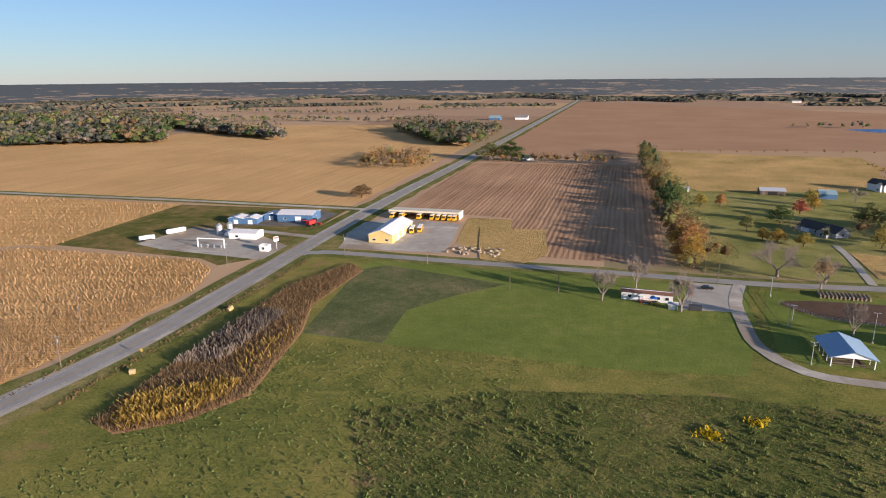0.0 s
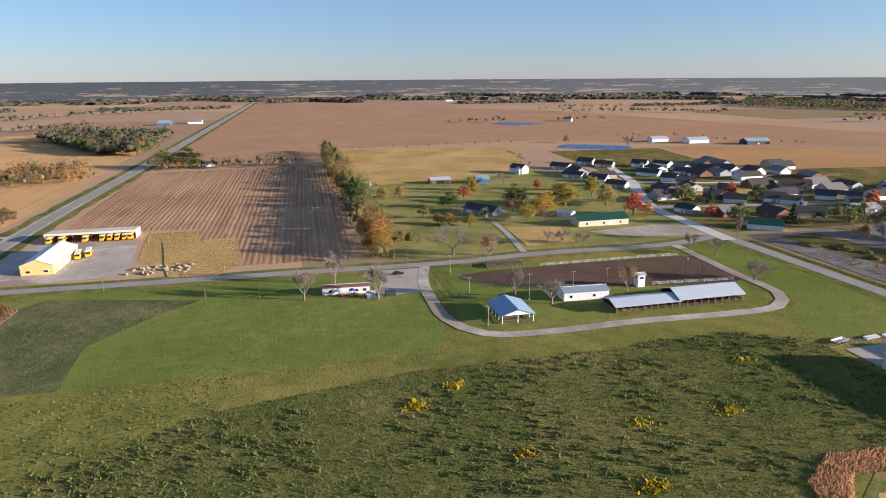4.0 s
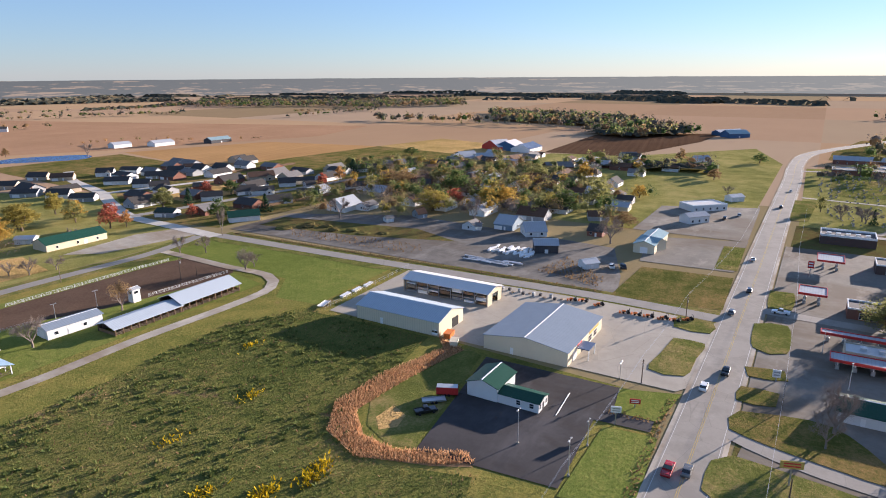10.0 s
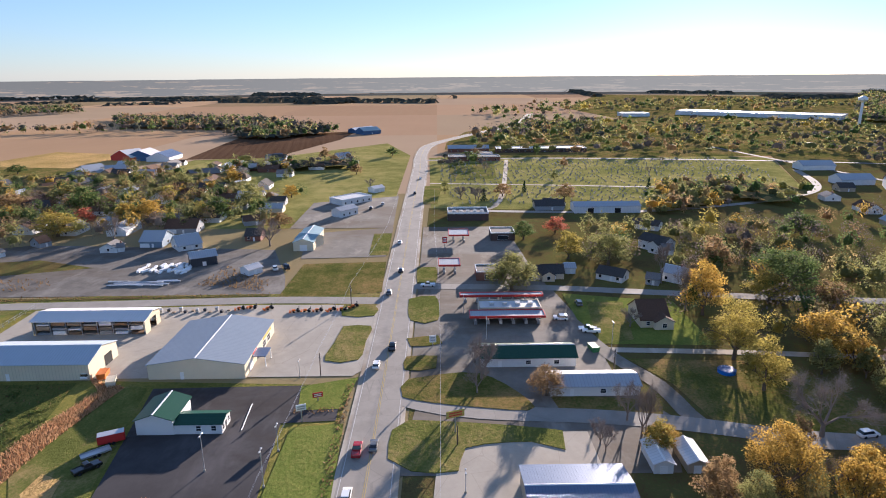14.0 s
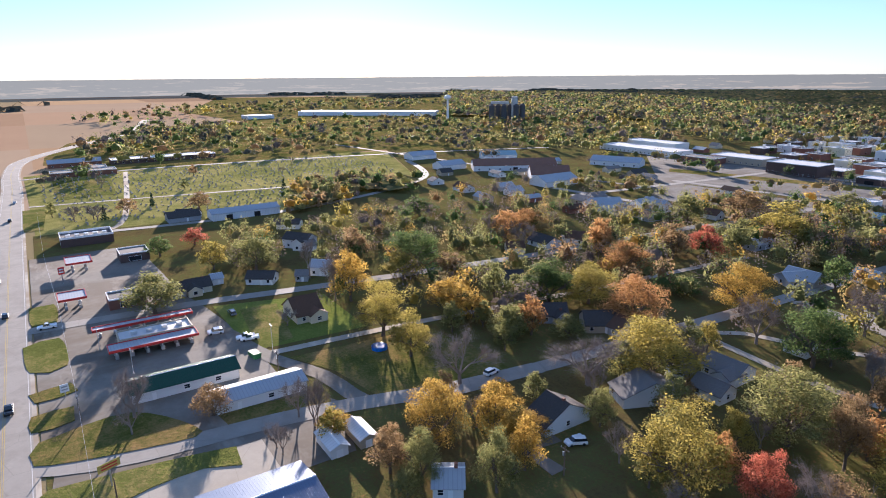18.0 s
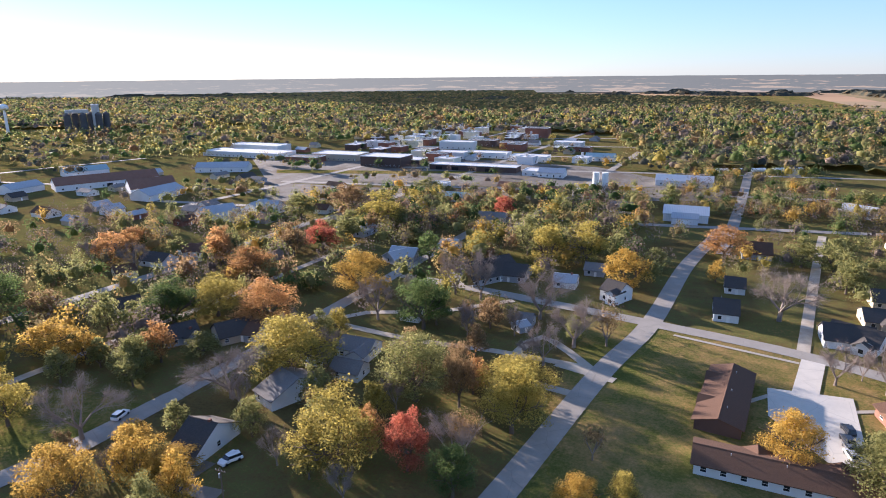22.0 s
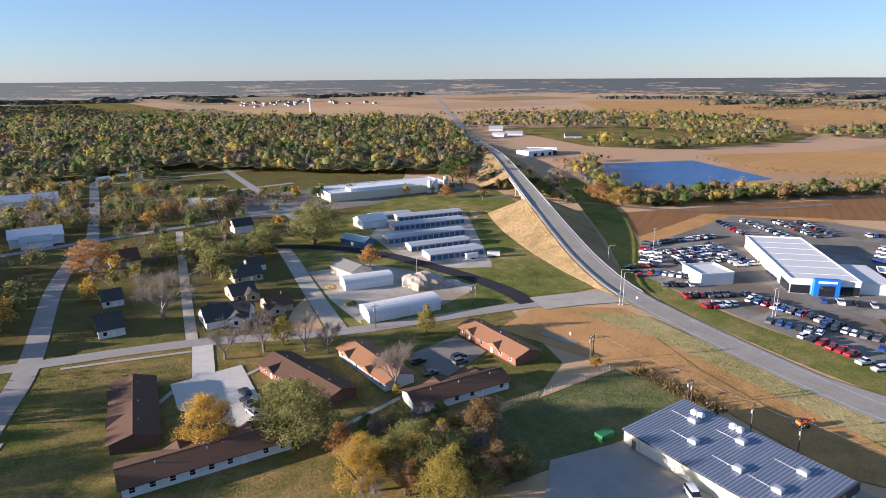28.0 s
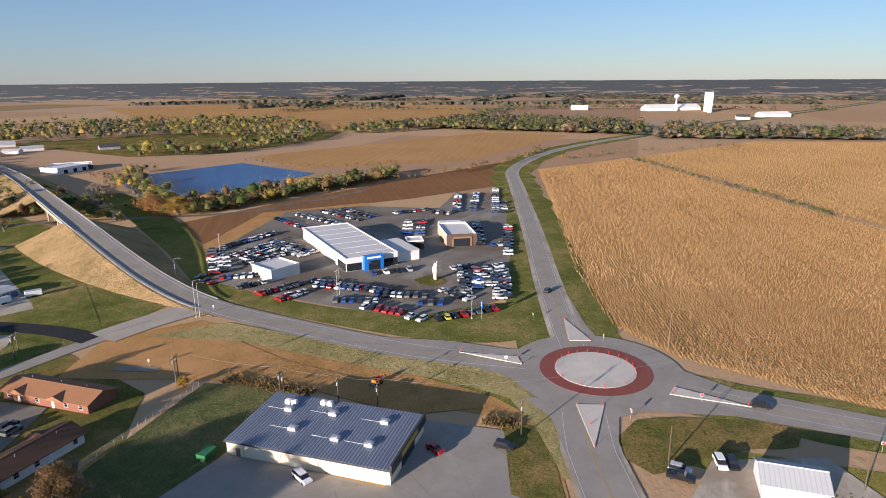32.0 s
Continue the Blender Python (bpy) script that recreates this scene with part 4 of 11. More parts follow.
def house(x, y, rot, w, d, h=2.7, wall="white", roof="dark", chimney=False, garage=False, wing=None, where="in the town"):
    """A small wooden house with windows, a door, at times a wing and a garage door."""
    HOUSE_COUNT[0] += 1
    k = HOUSE_COUNT[0]
    words = {"white": "white-sided", "cream": "cream-sided", "grey": "grey-sided", "tan": "tan-sided", "blue": "blue-sided", "brick": "red brick", "dbrick": "dark brick"}[wall]
    rw = {"dark": "dark shingle", "grey": "grey shingle", "brown": "brown shingle", "rust": "rusty brown shingle", "green": "green shingle", "steel": "pale metal", "teal": "teal metal", "sgreen": "green metal"}[roof]
    wm = {"brick": "brick_red", "dbrick": "brick_dark"}.get(wall, "siding_" + wall)
    rm = {"steel": "roof_steel", "teal": "roof_teal", "sgreen": "roof_green"}.get(roof, "shingle_" + roof)
    ops = [("f", w * 0.08, "door:1.0:2.05")] + ([("l", 0, "win:1.0:1.2", 1.0), ("r", 0, "win:1.0:1.2", 1.0)] if math.hypot(x, y) < 520 else [])
    if garage:
        ops.append(("f", -w * 0.28, "door:4.6:2.2"))
    ob = building("house", x, y, rot, w, d, h, wm, rm, " ".join(f"{words} house with a {rw} roof {where}".split()[:12]), "house", rise=d * (0.22 + 0.05 * (k % 3)), openings=ops, wins=max(2, int(w / 3.4)) if math.hypot(x, y) < 260 else 2 if math.hypot(x, y) < 330 else 1 if math.hypot(x, y) < 620 else 0, group="houses")
    if wing:
        ww, wd, side = wing
        bm = prism([(-ww / 2, -0.2), (ww / 2, -0.2), (ww / 2, h), (0, h + ww * 0.3), (-ww / 2, h)], -d / 2 - wd, 0, 1)
        o = part("wing", bm, wm, ob)
        o.location = (side * w * 0.25, 0, 0)
        for s in (1, -1):
            o2 = part("wing_roof", prism([(0, h + ww * 0.3 + 0.04), (s * (ww / 2 + 0.4), h - 0.2), (s * (ww / 2 + 0.4), h - 0.04), (0, h + ww * 0.3 + 0.2)], -d / 2 - wd - 0.4, 0, 1), rm, ob)
            o2.location = o.location
        opening(ob, w, d + 2 * wd, "f", side * w * 0.25, "win:1.3:1.3", 0.9)
    if math.hypot(x, y) > 560:
        pass
    elif chimney or k % 4 == 0:
        part("chimney", boxes((w * 0.2, w * 0.2 + 0.7, -0.3, 0.4, h, h + d * 0.25 + 0.9), bevel=0.03), "brick_red", ob)
    else:
        part("vent_pipe", tube(((-w * 0.2, d * 0.15, h + 0.4), (-w * 0.2, d * 0.15, h + d * 0.2 + 0.4), 0.06, 0.06)), "steel_galv", ob)
    return ob


def shed(x, y, rot, w, d, h, wall="steel_white", roof="roof_steel", label="small metal shed", **more):
    more.setdefault("openings", [("f", 0, "door:1.6:2.0")])
    return building("shed", x, y, rot, w, d, h, wall, roof, label, "shed", **more)


# -- vehicles --
CARS = {}


def car_meshes(kind, colour):
    key = (kind, colour)
    if key in CARS:
        return CARS[key]
    L, W, hood, roofz, c0, c1, r0, r1 = {"sedan": (4.7, 1.82, 0.92, 1.45, 0.95, -1.75, 0.35, -1.15), "suv": (4.75, 1.9, 1.05, 1.75, 1.05, -2.25, 0.45, -2.0), "van": (5.1, 1.98, 1.05, 1.78, 1.55, -2.45, 0.8, -2.3),
                                            "pickup": (5.7, 2.0, 1.1, 1.88, 1.1, -0.85, 0.55, -0.6)}[kind]
    bm = bmesh.new()
    f, b = L / 2, -L / 2
    tail = hood + (0.02 if kind != "sedan" else 0.06)
    prism_into(bm, [(b, 0.42), (b + 0.1, 0.28), (f - 0.15, 0.28), (f, 0.45), (f - 0.02, hood - 0.22), (f - 0.35, hood - 0.08), (c0, hood), (c1, tail), (b + 0.08, tail - 0.06), (b, hood - 0.25)], -W / 2, W / 2, 1)
    if kind == "pickup":
        box_into(bm, b + 0.05, c1, -W / 2, -W / 2 + 0.12, tail - 0.02, tail + 0.1)
        box_into(bm, b + 0.05, c1, W / 2 - 0.12, W / 2, tail - 0.02, tail + 0.1)
        box_into(bm, b, b + 0.08, -W / 2, W / 2, tail - 0.08, tail + 0.1)
    w2 = W / 2 - 0.2
    prism_into(bm, [(r0, roofz - 0.07), (r0 - 0.2, roofz), (r1 + 0.2, roofz), (r1, roofz - 0.07)], -w2, w2, 1)
    body = bpy.data.meshes.new("car_body")
    bmesh.ops.bevel(bm, geom=[e for e in bm.edges if abs(e.verts[0].co.y - e.verts[1].co.y) < 0.01 and e.calc_face_angle(0) > 1.2], offset=0.07, segments=1, affect="EDGES")
    bm.to_mesh(body)
    bm.free()
    body.materials.append(MATS["car_" + colour])
    bm = bmesh.new()
    lo = [(c0, hood), (c1, tail)]
    w1 = W / 2 - 0.07
    v = [bm.verts.new(p) for p in ((c0, -w1, hood - 0.01), (c1, -w1, tail - 0.01), (c1, w1, tail - 0.01), (c0, w1, hood - 0.01), (r0, -w2, roofz - 0.06), (r1, -w2, roofz - 0.06), (r1, w2, roofz - 0.06), (r0, w2, roofz - 0.06))]
    for q in ((0, 1, 5, 4), (1, 2, 6, 5), (2, 3, 7, 6), (3, 0, 4, 7), (4, 5, 6, 7)):
        bm.faces.new([v[i] for i in q])
    bmesh.ops.recalc_face_normals(bm, faces=bm.faces[:])
    glass = bpy.data.meshes.new("cabin_glass")
    bm.to_mesh(glass)
    bm.free()
    glass.materials.append(MATS["car_glass"])
    if "wheel" not in CARS:
        bm = bmesh.new()
        tube_into(bm, (0, -0.12, 0), (0, 0.12, 0), 0.35, 0.35, 12)
        CARS["wheel"] = bpy.data.meshes.new("wheel")
        bm.to_mesh(CARS["wheel"])
        bm.free()
        CARS["wheel"].materials.append(MATS["rubber"])
    CARS[key] = (body, glass, L, W)
    return CARS[key]


CAR_WORDS = {"sedan": "saloon car", "suv": "sport utility car", "van": "passenger van", "pickup": "pickup truck"}


def plain_car(kind, colour):
    """A car seen from far off: its wheels belong to the body's mesh."""
    key = (kind, colour, "plain")
    if key not in CARS:
        body, glass, L, W = car_meshes(kind, colour)
        bm = bmesh.new()
        bm.from_mesh(body)
        for sx in (1, -1):
            for sy in (1, -1):
                n = len(bm.faces)
                tube_into(bm, (sx * L * 0.31, sy * (W / 2 - 0.2), 0.35), (sx * L * 0.31, sy * (W / 2 + 0.02), 0.35), 0.35, 0.35, 9)
                bm.faces.ensure_lookup_table()
                for f in bm.faces[n:]:
                    f.material_index = 1
        me = bpy.data.meshes.new("car_body")
        bm.to_mesh(me)
        bm.free()
        me.materials.append(MATS["car_" + colour])
        me.materials.append(MATS["rubber"])
        CARS[key] = me
    return CARS[key]


def car(x, y, rot, kind="suv", colour="white", where="parked on the lot", z=0.2, group="parked cars"):
    body, glass, L, W = car_meshes(kind, colour)
    afar = math.hypot(x, y) > 215
    ob = new("pickup_truck" if kind == "pickup" else "car", plain_car(kind, colour) if afar else body)
    ob.matrix_basis = pose(x, y, z, 0, 0, rot)
    tagged(ob, f"{colour} {CAR_WORDS[kind]} {where}", "car", group)
    share("cabin_glass", glass, ob)
    for sx in () if afar else (1, -1):
        for sy in (1, -1):
            share("wheel", CARS["wheel"], ob, pose(sx * L * 0.31, sy * (W / 2 - 0.1), 0.35))
    return ob


# -- poles and lines --
def pole(x, y, high=9.0, kind="wood", rot=0.0, where="beside the road", z=0.0):
    words = {"wood": "weathered wooden utility pole with a crossarm", "plain": "tall plain timber pole", "lamp": "steel street lamp with one curved arm", "lot": "slim steel lot lamp with a box head"}
    ob = thing({"wood": "utility_pole", "plain": "timber_pole", "lamp": "street_lamp", "lot": "lot_lamp"}[kind], x, y, rot, z, words[kind] + " " + where, "pole" if kind in ("wood", "plain") else "lamp", "poles")
    if kind in ("wood", "plain"):
        part("post", tube(((0, 0, -0.3), (0, 0, high), 0.17, 0.11), n=7), "wood_grey", ob)
        if kind == "wood":
            part("crossarm", boxes((-1.2, 1.2, -0.07, 0.07, high - 0.9, high - 0.75)), "wood_grey", ob)
            for s in (-1.1, -0.4, 0.4, 1.1) if math.hypot(x, y) < 220 else ():
                part("insulator", tube(((s, 0, high - 0.75), (s, 0, high - 0.5), 0.05, 0.04)), "steel_galv", ob)
            part("transformer", tube(((0.38, 0, high - 2.4), (0.38, 0, high - 1.5), 0.22, 0.22), n=9), "steel_galv", ob)
    else:
        part("post", tube(((0, 0, -0.2), (0, 0, high), 0.1, 0.07), n=7), "steel_galv", ob)
        part("foot", tube(((0, 0, 0), (0, 0, 0.5), 0.28, 0.26), n=9), "concrete", ob)
        if kind == "lamp":
            part("arm", tube(((0, 0, high - 0.05), (1.4, 0, high + 0.45), 0.05, 0.045), ((1.4, 0, high + 0.45), (2.6, 0, high + 0.55), 0.045, 0.04)), "steel_galv", ob)
            part("head", boxes((2.4, 3.1, -0.14, 0.14, high + 0.45, high + 0.6), bevel=0.04), "steel_grey", ob)
        else:
            part("arm", boxes((-0.5, 0.5, -0.04, 0.04, high - 0.05, high + 0.05)), "steel_galv", ob)
            for s in (-0.7, 0.7):
                part("head", boxes((s - 0.28, s + 0.28, -0.18, 0.18, high - 0.04, high + 0.14), bevel=0.03), "steel_grey", ob)
    return ob


def wire(points, sag=0.8, r=0.02, label="sagging overhead power line between poles"):
    path = []
    for p, q in zip(points, points[1:]):
        path += [Vector(p).lerp(Vector(q), i / 8) - Vector((0, 0, 4 * sag * (i / 8) * (1 - i / 8))) for i in range(8)]
    path.append(Vector(points[-1]))
    bm = bmesh.new()
    prev = None
    for c in path:
        cur = [bm.verts.new(c + Vector((r * math.cos(k), r * math.cos(k), r * math.sin(k)))) for k in (0.5, 2.6, 4.7)]
        if prev:
            for i in range(3):
                bm.faces.new((prev[i], prev[(i + 1) % 3], cur[(i + 1) % 3], cur[i]))
        prev = cur
    return tagged(part("power_line", bm, "steel_galv", None), label, "power line")


def fence(name, points, high, gap, material, label, rails=2, solid=False):
    ob = thing(name, points[0][0], points[0][1], 0, 0, label, "fence")
    line = []
    for (x1, y1), (x2, y2) in zip(points, points[1:]):
        k = max(1, int(math.dist((x1, y1), (x2, y2)) / gap))
        line += [(x1 + (x2 - x1) * j / k, y1 + (y2 - y1) * j / k) for j in range(k)]
    line.append(points[-1])
    x0, y0 = points[0]
    post = bpy.data.meshes.new("post")
    bm = tube(((0, 0, -0.2), (0, 0, high), 0.06, 0.06), n=5)
    bm.to_mesh(post)
    bm.free()
    post.materials.append(MATS[material])
    for x, y in line[:220]:
        share("post", post, ob, pose(x - x0, y - y0, 0))
    for i in range(rails):
        bm = bmesh.new()
        z = high * (i + 1) / rails - 0.06
        for (x1, y1), (x2, y2) in zip(points, points[1:]):
            if solid:
                tube_into(bm, (x1 - x0, y1 - y0, high * 0.5), (x2 - x0, y2 - y0, high * 0.5), high * 0.02, high * 0.02, 4)
            tube_into(bm, (x1 - x0, y1 - y0, z), (x2 - x0, y2 - y0, z), 0.04, 0.04, 4)
        part("rail", bm, material, ob)
    if solid:
        bm = bmesh.new()
        for (x1, y1), (x2, y2) in zip(points, points[1:]):
            L = math.dist((x1, y1), (x2, y2))
            ux, uy = (x2 - x1) / L, (y2 - y1) / L
            nx, ny = -uy * 0.03, ux * 0.03
            v = [bm.verts.new(p) for p in ((x1 - x0 - nx, y1 - y0 - ny, 0.05), (x2 - x0 - nx, y2 - y0 - ny, 0.05), (x2 - x0 - nx, y2 - y0 - ny, high), (x1 - x0 - nx, y1 - y0 - ny, high),
                                           (x1 - x0 + nx, y1 - y0 + ny, 0.05), (x2 - x0 + nx, y2 - y0 + ny, 0.05), (x2 - x0 + nx, y2 - y0 + ny, high), (x1 - x0 + nx, y1 - y0 + ny, high))]
            for f in ((0, 1, 2, 3), (7, 6, 5, 4), (3, 2, 6, 7), (0, 3, 7, 4), (1, 5, 6, 2)):
                bm.faces.new([v[i] for i in f])
        part("panel", bm, material, ob)
    return ob

# ---- the ground: one sheet out to the skyline ----
farm = Nodes("farmland", 0.95, 0, 0.0)
cell = farm.add("ShaderNodeMapping")
cell.inputs["Scale"].default_value = (1 / 430, 1 / 330, 0)
farm.link(farm.pos, cell.inputs["Vector"])
bend = farm.add("ShaderNodeVectorMath")
bend.operation = "FLOOR"
farm.link(cell.outputs[0], bend.inputs[0])
dice = farm.t.nodes.new("ShaderNodeTexWhiteNoise")
dice.noise_dimensions = "2D"
farm.link(bend.outputs[0], dice.inputs["Vector"])
fields = farm.ramp(dice.outputs["Value"], (0.0, (0.38, 0.24, 0.15)), (0.25, (0.50, 0.325, 0.20)), (0.5, (0.55, 0.36, 0.19)), (0.7, (0.33, 0.20, 0.125)), (0.85, (0.20, 0.18, 0.075)), (0.95, (0.45, 0.33, 0.22)))
fields = farm.mix(farm.math("MULTIPLY", farm.noise(0.006, 5), 0.5), fields, (0.28, 0.18, 0.11))
fields = farm.mix(farm.math("MULTIPLY", farm.noise(0.08, 5, stretch=(0.15, 1, 1)), 0.35), fields, (0.44, 0.32, 0.2))
farm.bump(farm.noise(0.5, 5), 0.5, 0.4)
farm.color(fields)
bm = bmesh.new()
rings = [0, 60, 150, 300, 500, 800, 1200, 1700, 2200, 2860]
last = None
for r in rings:
    cur = [bm.verts.new((r * math.cos(a), r * math.sin(a), ground_z(r, 0))) for a in (2 * math.pi * i / 120 for i in range(120))] if r else [bm.verts.new((0, 0, 0))]
    if last:
        for i in range(120):
            j = (i + 1) % 120
            bm.faces.new((last[0], cur[i], cur[j]) if len(last) == 1 else (last[i], cur[i], cur[j], last[j]))
    last = cur
tagged(part("ground", bm, "farmland", None), "flat harvested farmland reaching to the horizon", "ground", kind="structure")

# hazy distance: self-lit ring of far plain woods and fields, up to the skyline
FAR = 2840.0
bm = bmesh.new()
prev = None
for i in range(721):
    a = radians(i / 2)
    top = EYE - 0.0052 * FAR + 0.9 * noise.noise((math.cos(a) * 22, math.sin(a) * 22, 0)) + 0.8 * noise.noise((math.cos(a) * 120, math.sin(a) * 120, 5))
    cur = [bm.verts.new((FAR * math.cos(a), FAR * math.sin(a), z)) for z in (-0.5, top)]
    if prev:
        bm.faces.new((prev[0], cur[0], cur[1], prev[1]))
    prev = cur
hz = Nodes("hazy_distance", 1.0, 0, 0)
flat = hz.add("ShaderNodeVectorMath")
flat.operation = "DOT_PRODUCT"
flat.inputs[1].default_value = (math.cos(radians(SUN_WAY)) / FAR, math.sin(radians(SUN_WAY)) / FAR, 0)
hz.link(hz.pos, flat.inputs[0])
# haze painted into the glow: paler and brighter towards the sun
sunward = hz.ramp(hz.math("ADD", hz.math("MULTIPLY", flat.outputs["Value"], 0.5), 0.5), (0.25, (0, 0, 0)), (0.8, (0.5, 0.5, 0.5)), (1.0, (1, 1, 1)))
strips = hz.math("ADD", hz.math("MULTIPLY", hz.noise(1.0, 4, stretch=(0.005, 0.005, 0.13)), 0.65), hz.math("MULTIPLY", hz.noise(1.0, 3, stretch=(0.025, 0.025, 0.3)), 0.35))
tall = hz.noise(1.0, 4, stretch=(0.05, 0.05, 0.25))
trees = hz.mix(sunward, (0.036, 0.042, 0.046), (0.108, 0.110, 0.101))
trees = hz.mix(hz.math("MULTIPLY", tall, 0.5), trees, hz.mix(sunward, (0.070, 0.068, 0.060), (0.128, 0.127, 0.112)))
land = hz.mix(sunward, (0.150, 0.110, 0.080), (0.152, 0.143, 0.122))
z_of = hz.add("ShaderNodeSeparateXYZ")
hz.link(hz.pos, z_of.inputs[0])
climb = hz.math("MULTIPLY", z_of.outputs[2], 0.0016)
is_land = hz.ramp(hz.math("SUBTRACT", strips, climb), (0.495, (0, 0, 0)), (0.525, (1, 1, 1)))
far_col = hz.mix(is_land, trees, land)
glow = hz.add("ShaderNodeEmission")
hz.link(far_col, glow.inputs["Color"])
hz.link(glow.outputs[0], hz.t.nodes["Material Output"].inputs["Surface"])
tagged(part("backdrop", bm, "hazy_distance", None), "painted hazy backdrop of far fields and dark woods", "distant woods", kind="structure")

# open land round the hover point
sheet("pasture", [(-135, -20), (-138, 262), (215, 262), (214, 140), (157, 141), (156, 93), (152, 26), (150, 24), (-125, 24)], "pasture", 0.02, "rough green pasture with weedy patches", "grass")
sheet("weedy_field", [(-58, 128), (-20, 150), (30, 158), (80, 158), (130, 162), (156, 150), (155, 98), (104, 92), (92, 72), (100, 52), (60, 40), (0, 40), (-30, 70)], "weeds", 0.035, "dark green weedy field with tall stalks", "grass", ragged=5.0)
sheet("mown_lawn", [(-94, 170), (-66, 170), (-40, 169), (0, 168), (40, 173), (44, 190), (50, 214), (54, 254), (-40, 258), (-100, 258), (-104, 246)], "lawn", 0.04, "mown bright green lawn beside the road", "grass", ragged=1.5)
sheet("sparse_lot", [(-94, 171), (-102, 240), (-92, 250), (-37, 235), (-52, 220), (-67, 199), (-65, 170)], "sparse", 0.055, "greyish thin grass on a former plot", "grass", ragged=1.0)
sheet("fair_lawn", [(52, 192), (58, 184), (110, 182), (166, 184), (172, 214), (174, 250), (60, 250), (54, 220)], "lawn", 0.05, "mown lawn inside the fairground loop", "grass")
sheet("corner_lawn", [(176, 180), (180, 258), (206, 256), (208, 150), (160, 150), (158, 168)], "lawn", 0.045, "mown lawn beside the side street", "grass", ragged=1.5)
sheet("arena", [(62, 236), (76, 243), (168, 243), (176, 232), (176, 216), (165, 204), (118, 212), (100, 220), (72, 226)], "arena_dirt", 0.07, "dark brown dirt arena of the fairground", "arena", smooth=True)
sheet("brush_strip", [(-118, 108), (-119, 135), (-121, 215), (-109, 248), (-100, 240), (-102, 196), (-94, 171), (-88, 130), (-96, 114), (-108, 106)], "brush_ground", 0.06, "brown overgrown strip of weeds", "brush", ragged=2.0)
sheet("brush_bank", [(157, 96), (150, 90), (128, 96), (108, 97), (97, 90), (92, 78), (98, 62), (103, 54), (106, 58), (99, 72), (100, 82), (108, 90), (128, 88), (152, 84)], "brush_ground", 0.06, "reddish dry weeds along a bank", "brush", ragged=1.5)
sheet("lot_lawn", [(106, 58), (100, 74), (104, 84), (114, 90), (130, 88), (154, 84), (151, 77.5), (104, 69.5)], "verge", 0.065, "mown lawn behind the black lot", "grass", ragged=1.8)
sheet("mud_patch", [(104, 80), (108, 84), (114, 83), (112, 78), (107, 77)], "dry_grass", 0.08, "bare yellow patch in the lawn", "grass", ragged=1.6)
# fields
CORN_A = [(-166, 60), (-183, 16), (-203, -4), (-262, -22), (-400, -50), (-560, -84), (-665, -8), (-417, 110), (-330, 160), (-280, 236), (-180, 237), (-164, 226), (-155, 200), (-157, 120)]
CORN_B = [(-672, -2), (-880, 140), (-900, 300), (-440, 350), (-272, 350), (-266, 240), (-285, 240), (-335, 166), (-417, 117)]
sheet("corn_field", CORN_A, "corn_west", 0.03, "ripe tan standing cornfield", "field", ragged=1.0)
sheet("corn_field", CORN_B, "corn_west", 0.03, "ripe tan cornfield beyond a weedy ditch", "field", ragged=1.0)
sheet("corn_field", [(-160, 368), (-166, 770), (-363, 1043), (-645, 1001), (-631, 801), (-800, 620), (-1000, 480), (-900, 366), (-300, 366)], "corn", 0.03, "golden cornfield north of the gravel road", "field", ragged=2.0)
sheet("co_op_grass", [(-268, 244), (-272, 350), (-158, 356), (-152, 250), (-166, 232), (-180, 240)], "yard", 0.035, "olive grass round the farm supply yard", "grass", ragged=1.0)
sheet("tilled_field", [(-126, 366), (-128, 590), (34, 600), (26, 276), (-44, 279), (-53, 356)], "tilled", 0.04, "brown tilled field with pale rows", "field", ragged=0.8)
sheet("tan_rim", [(-53, 352), (-44, 279), (-62, 282), (-72, 296), (-76, 330), (-78, 352)], "dry_grass", 0.038, "dry weedy ground beside the bus yard", "grass", ragged=1.0)
sheet("north_field", [(-126, 660), (-108, 2100), (580, 1460), (823, 632), (652, 586), (400, 690), (292, 762), (50, 735), (0, 640)], "stubble", 0.03, "wide harvested tan field", "field", ragged=2.0)
sheet("dry_meadow", [(44, 725), (229, 686), (204, 521), (104, 476), (46, 490)], "dry_grass", 0.035, "dry tan meadow with tracks", "field", ragged=3.0)
sheet("yard_grass", [(40, 270), (40, 490), (104, 476), (204, 521), (260, 430), (214, 345), (206, 270)], "meadow", 0.04, "patchy lawn round farmyards in autumn", "grass", ragged=2.0)
sheet("tan_field", [(374, 465), (409, 649), (565, 594), (590, 440)], "stubble_gold", 0.04, "tan harvested field behind the houses", "field", ragged=2.0)
sheet("estate_ground", [(214, 345), (251, 425), (270, 640), (400, 640), (374, 465), (590, 440), (620, 320), (330, 270), (222, 275)], "yard", 0.03, "patchy lawns between the houses", "grass", ragged=3.0)
sheet("brown_field", [(624, 250), (839, 262), (935, 116), (808, 123), (630, 166)], "dark_soil", 0.04, "dark brown ploughed field", "field", ragged=1.0)
sheet("gold_strip", [(590, 440), (700, 420), (650, 262), (560, 280)], "dry_grass", 0.035, "strip of dry golden grass", "grass", ragged=2.0)
sheet("east_meadow", [(330, 140), (420, 260), (620, 240), (640, 160), (760, 60), (640, 26), (330, 28)], "meadow", 0.032, "green meadow beside the highway", "grass", ragged=3.0)
sheet("cemetery_lawn", [(380, 4), (620, 8), (660, -120), (600, -320), (440, -260), (366, -130)], "meadow", 0.036, "cemetery lawn with rows of stones", "grass", ragged=1.0)
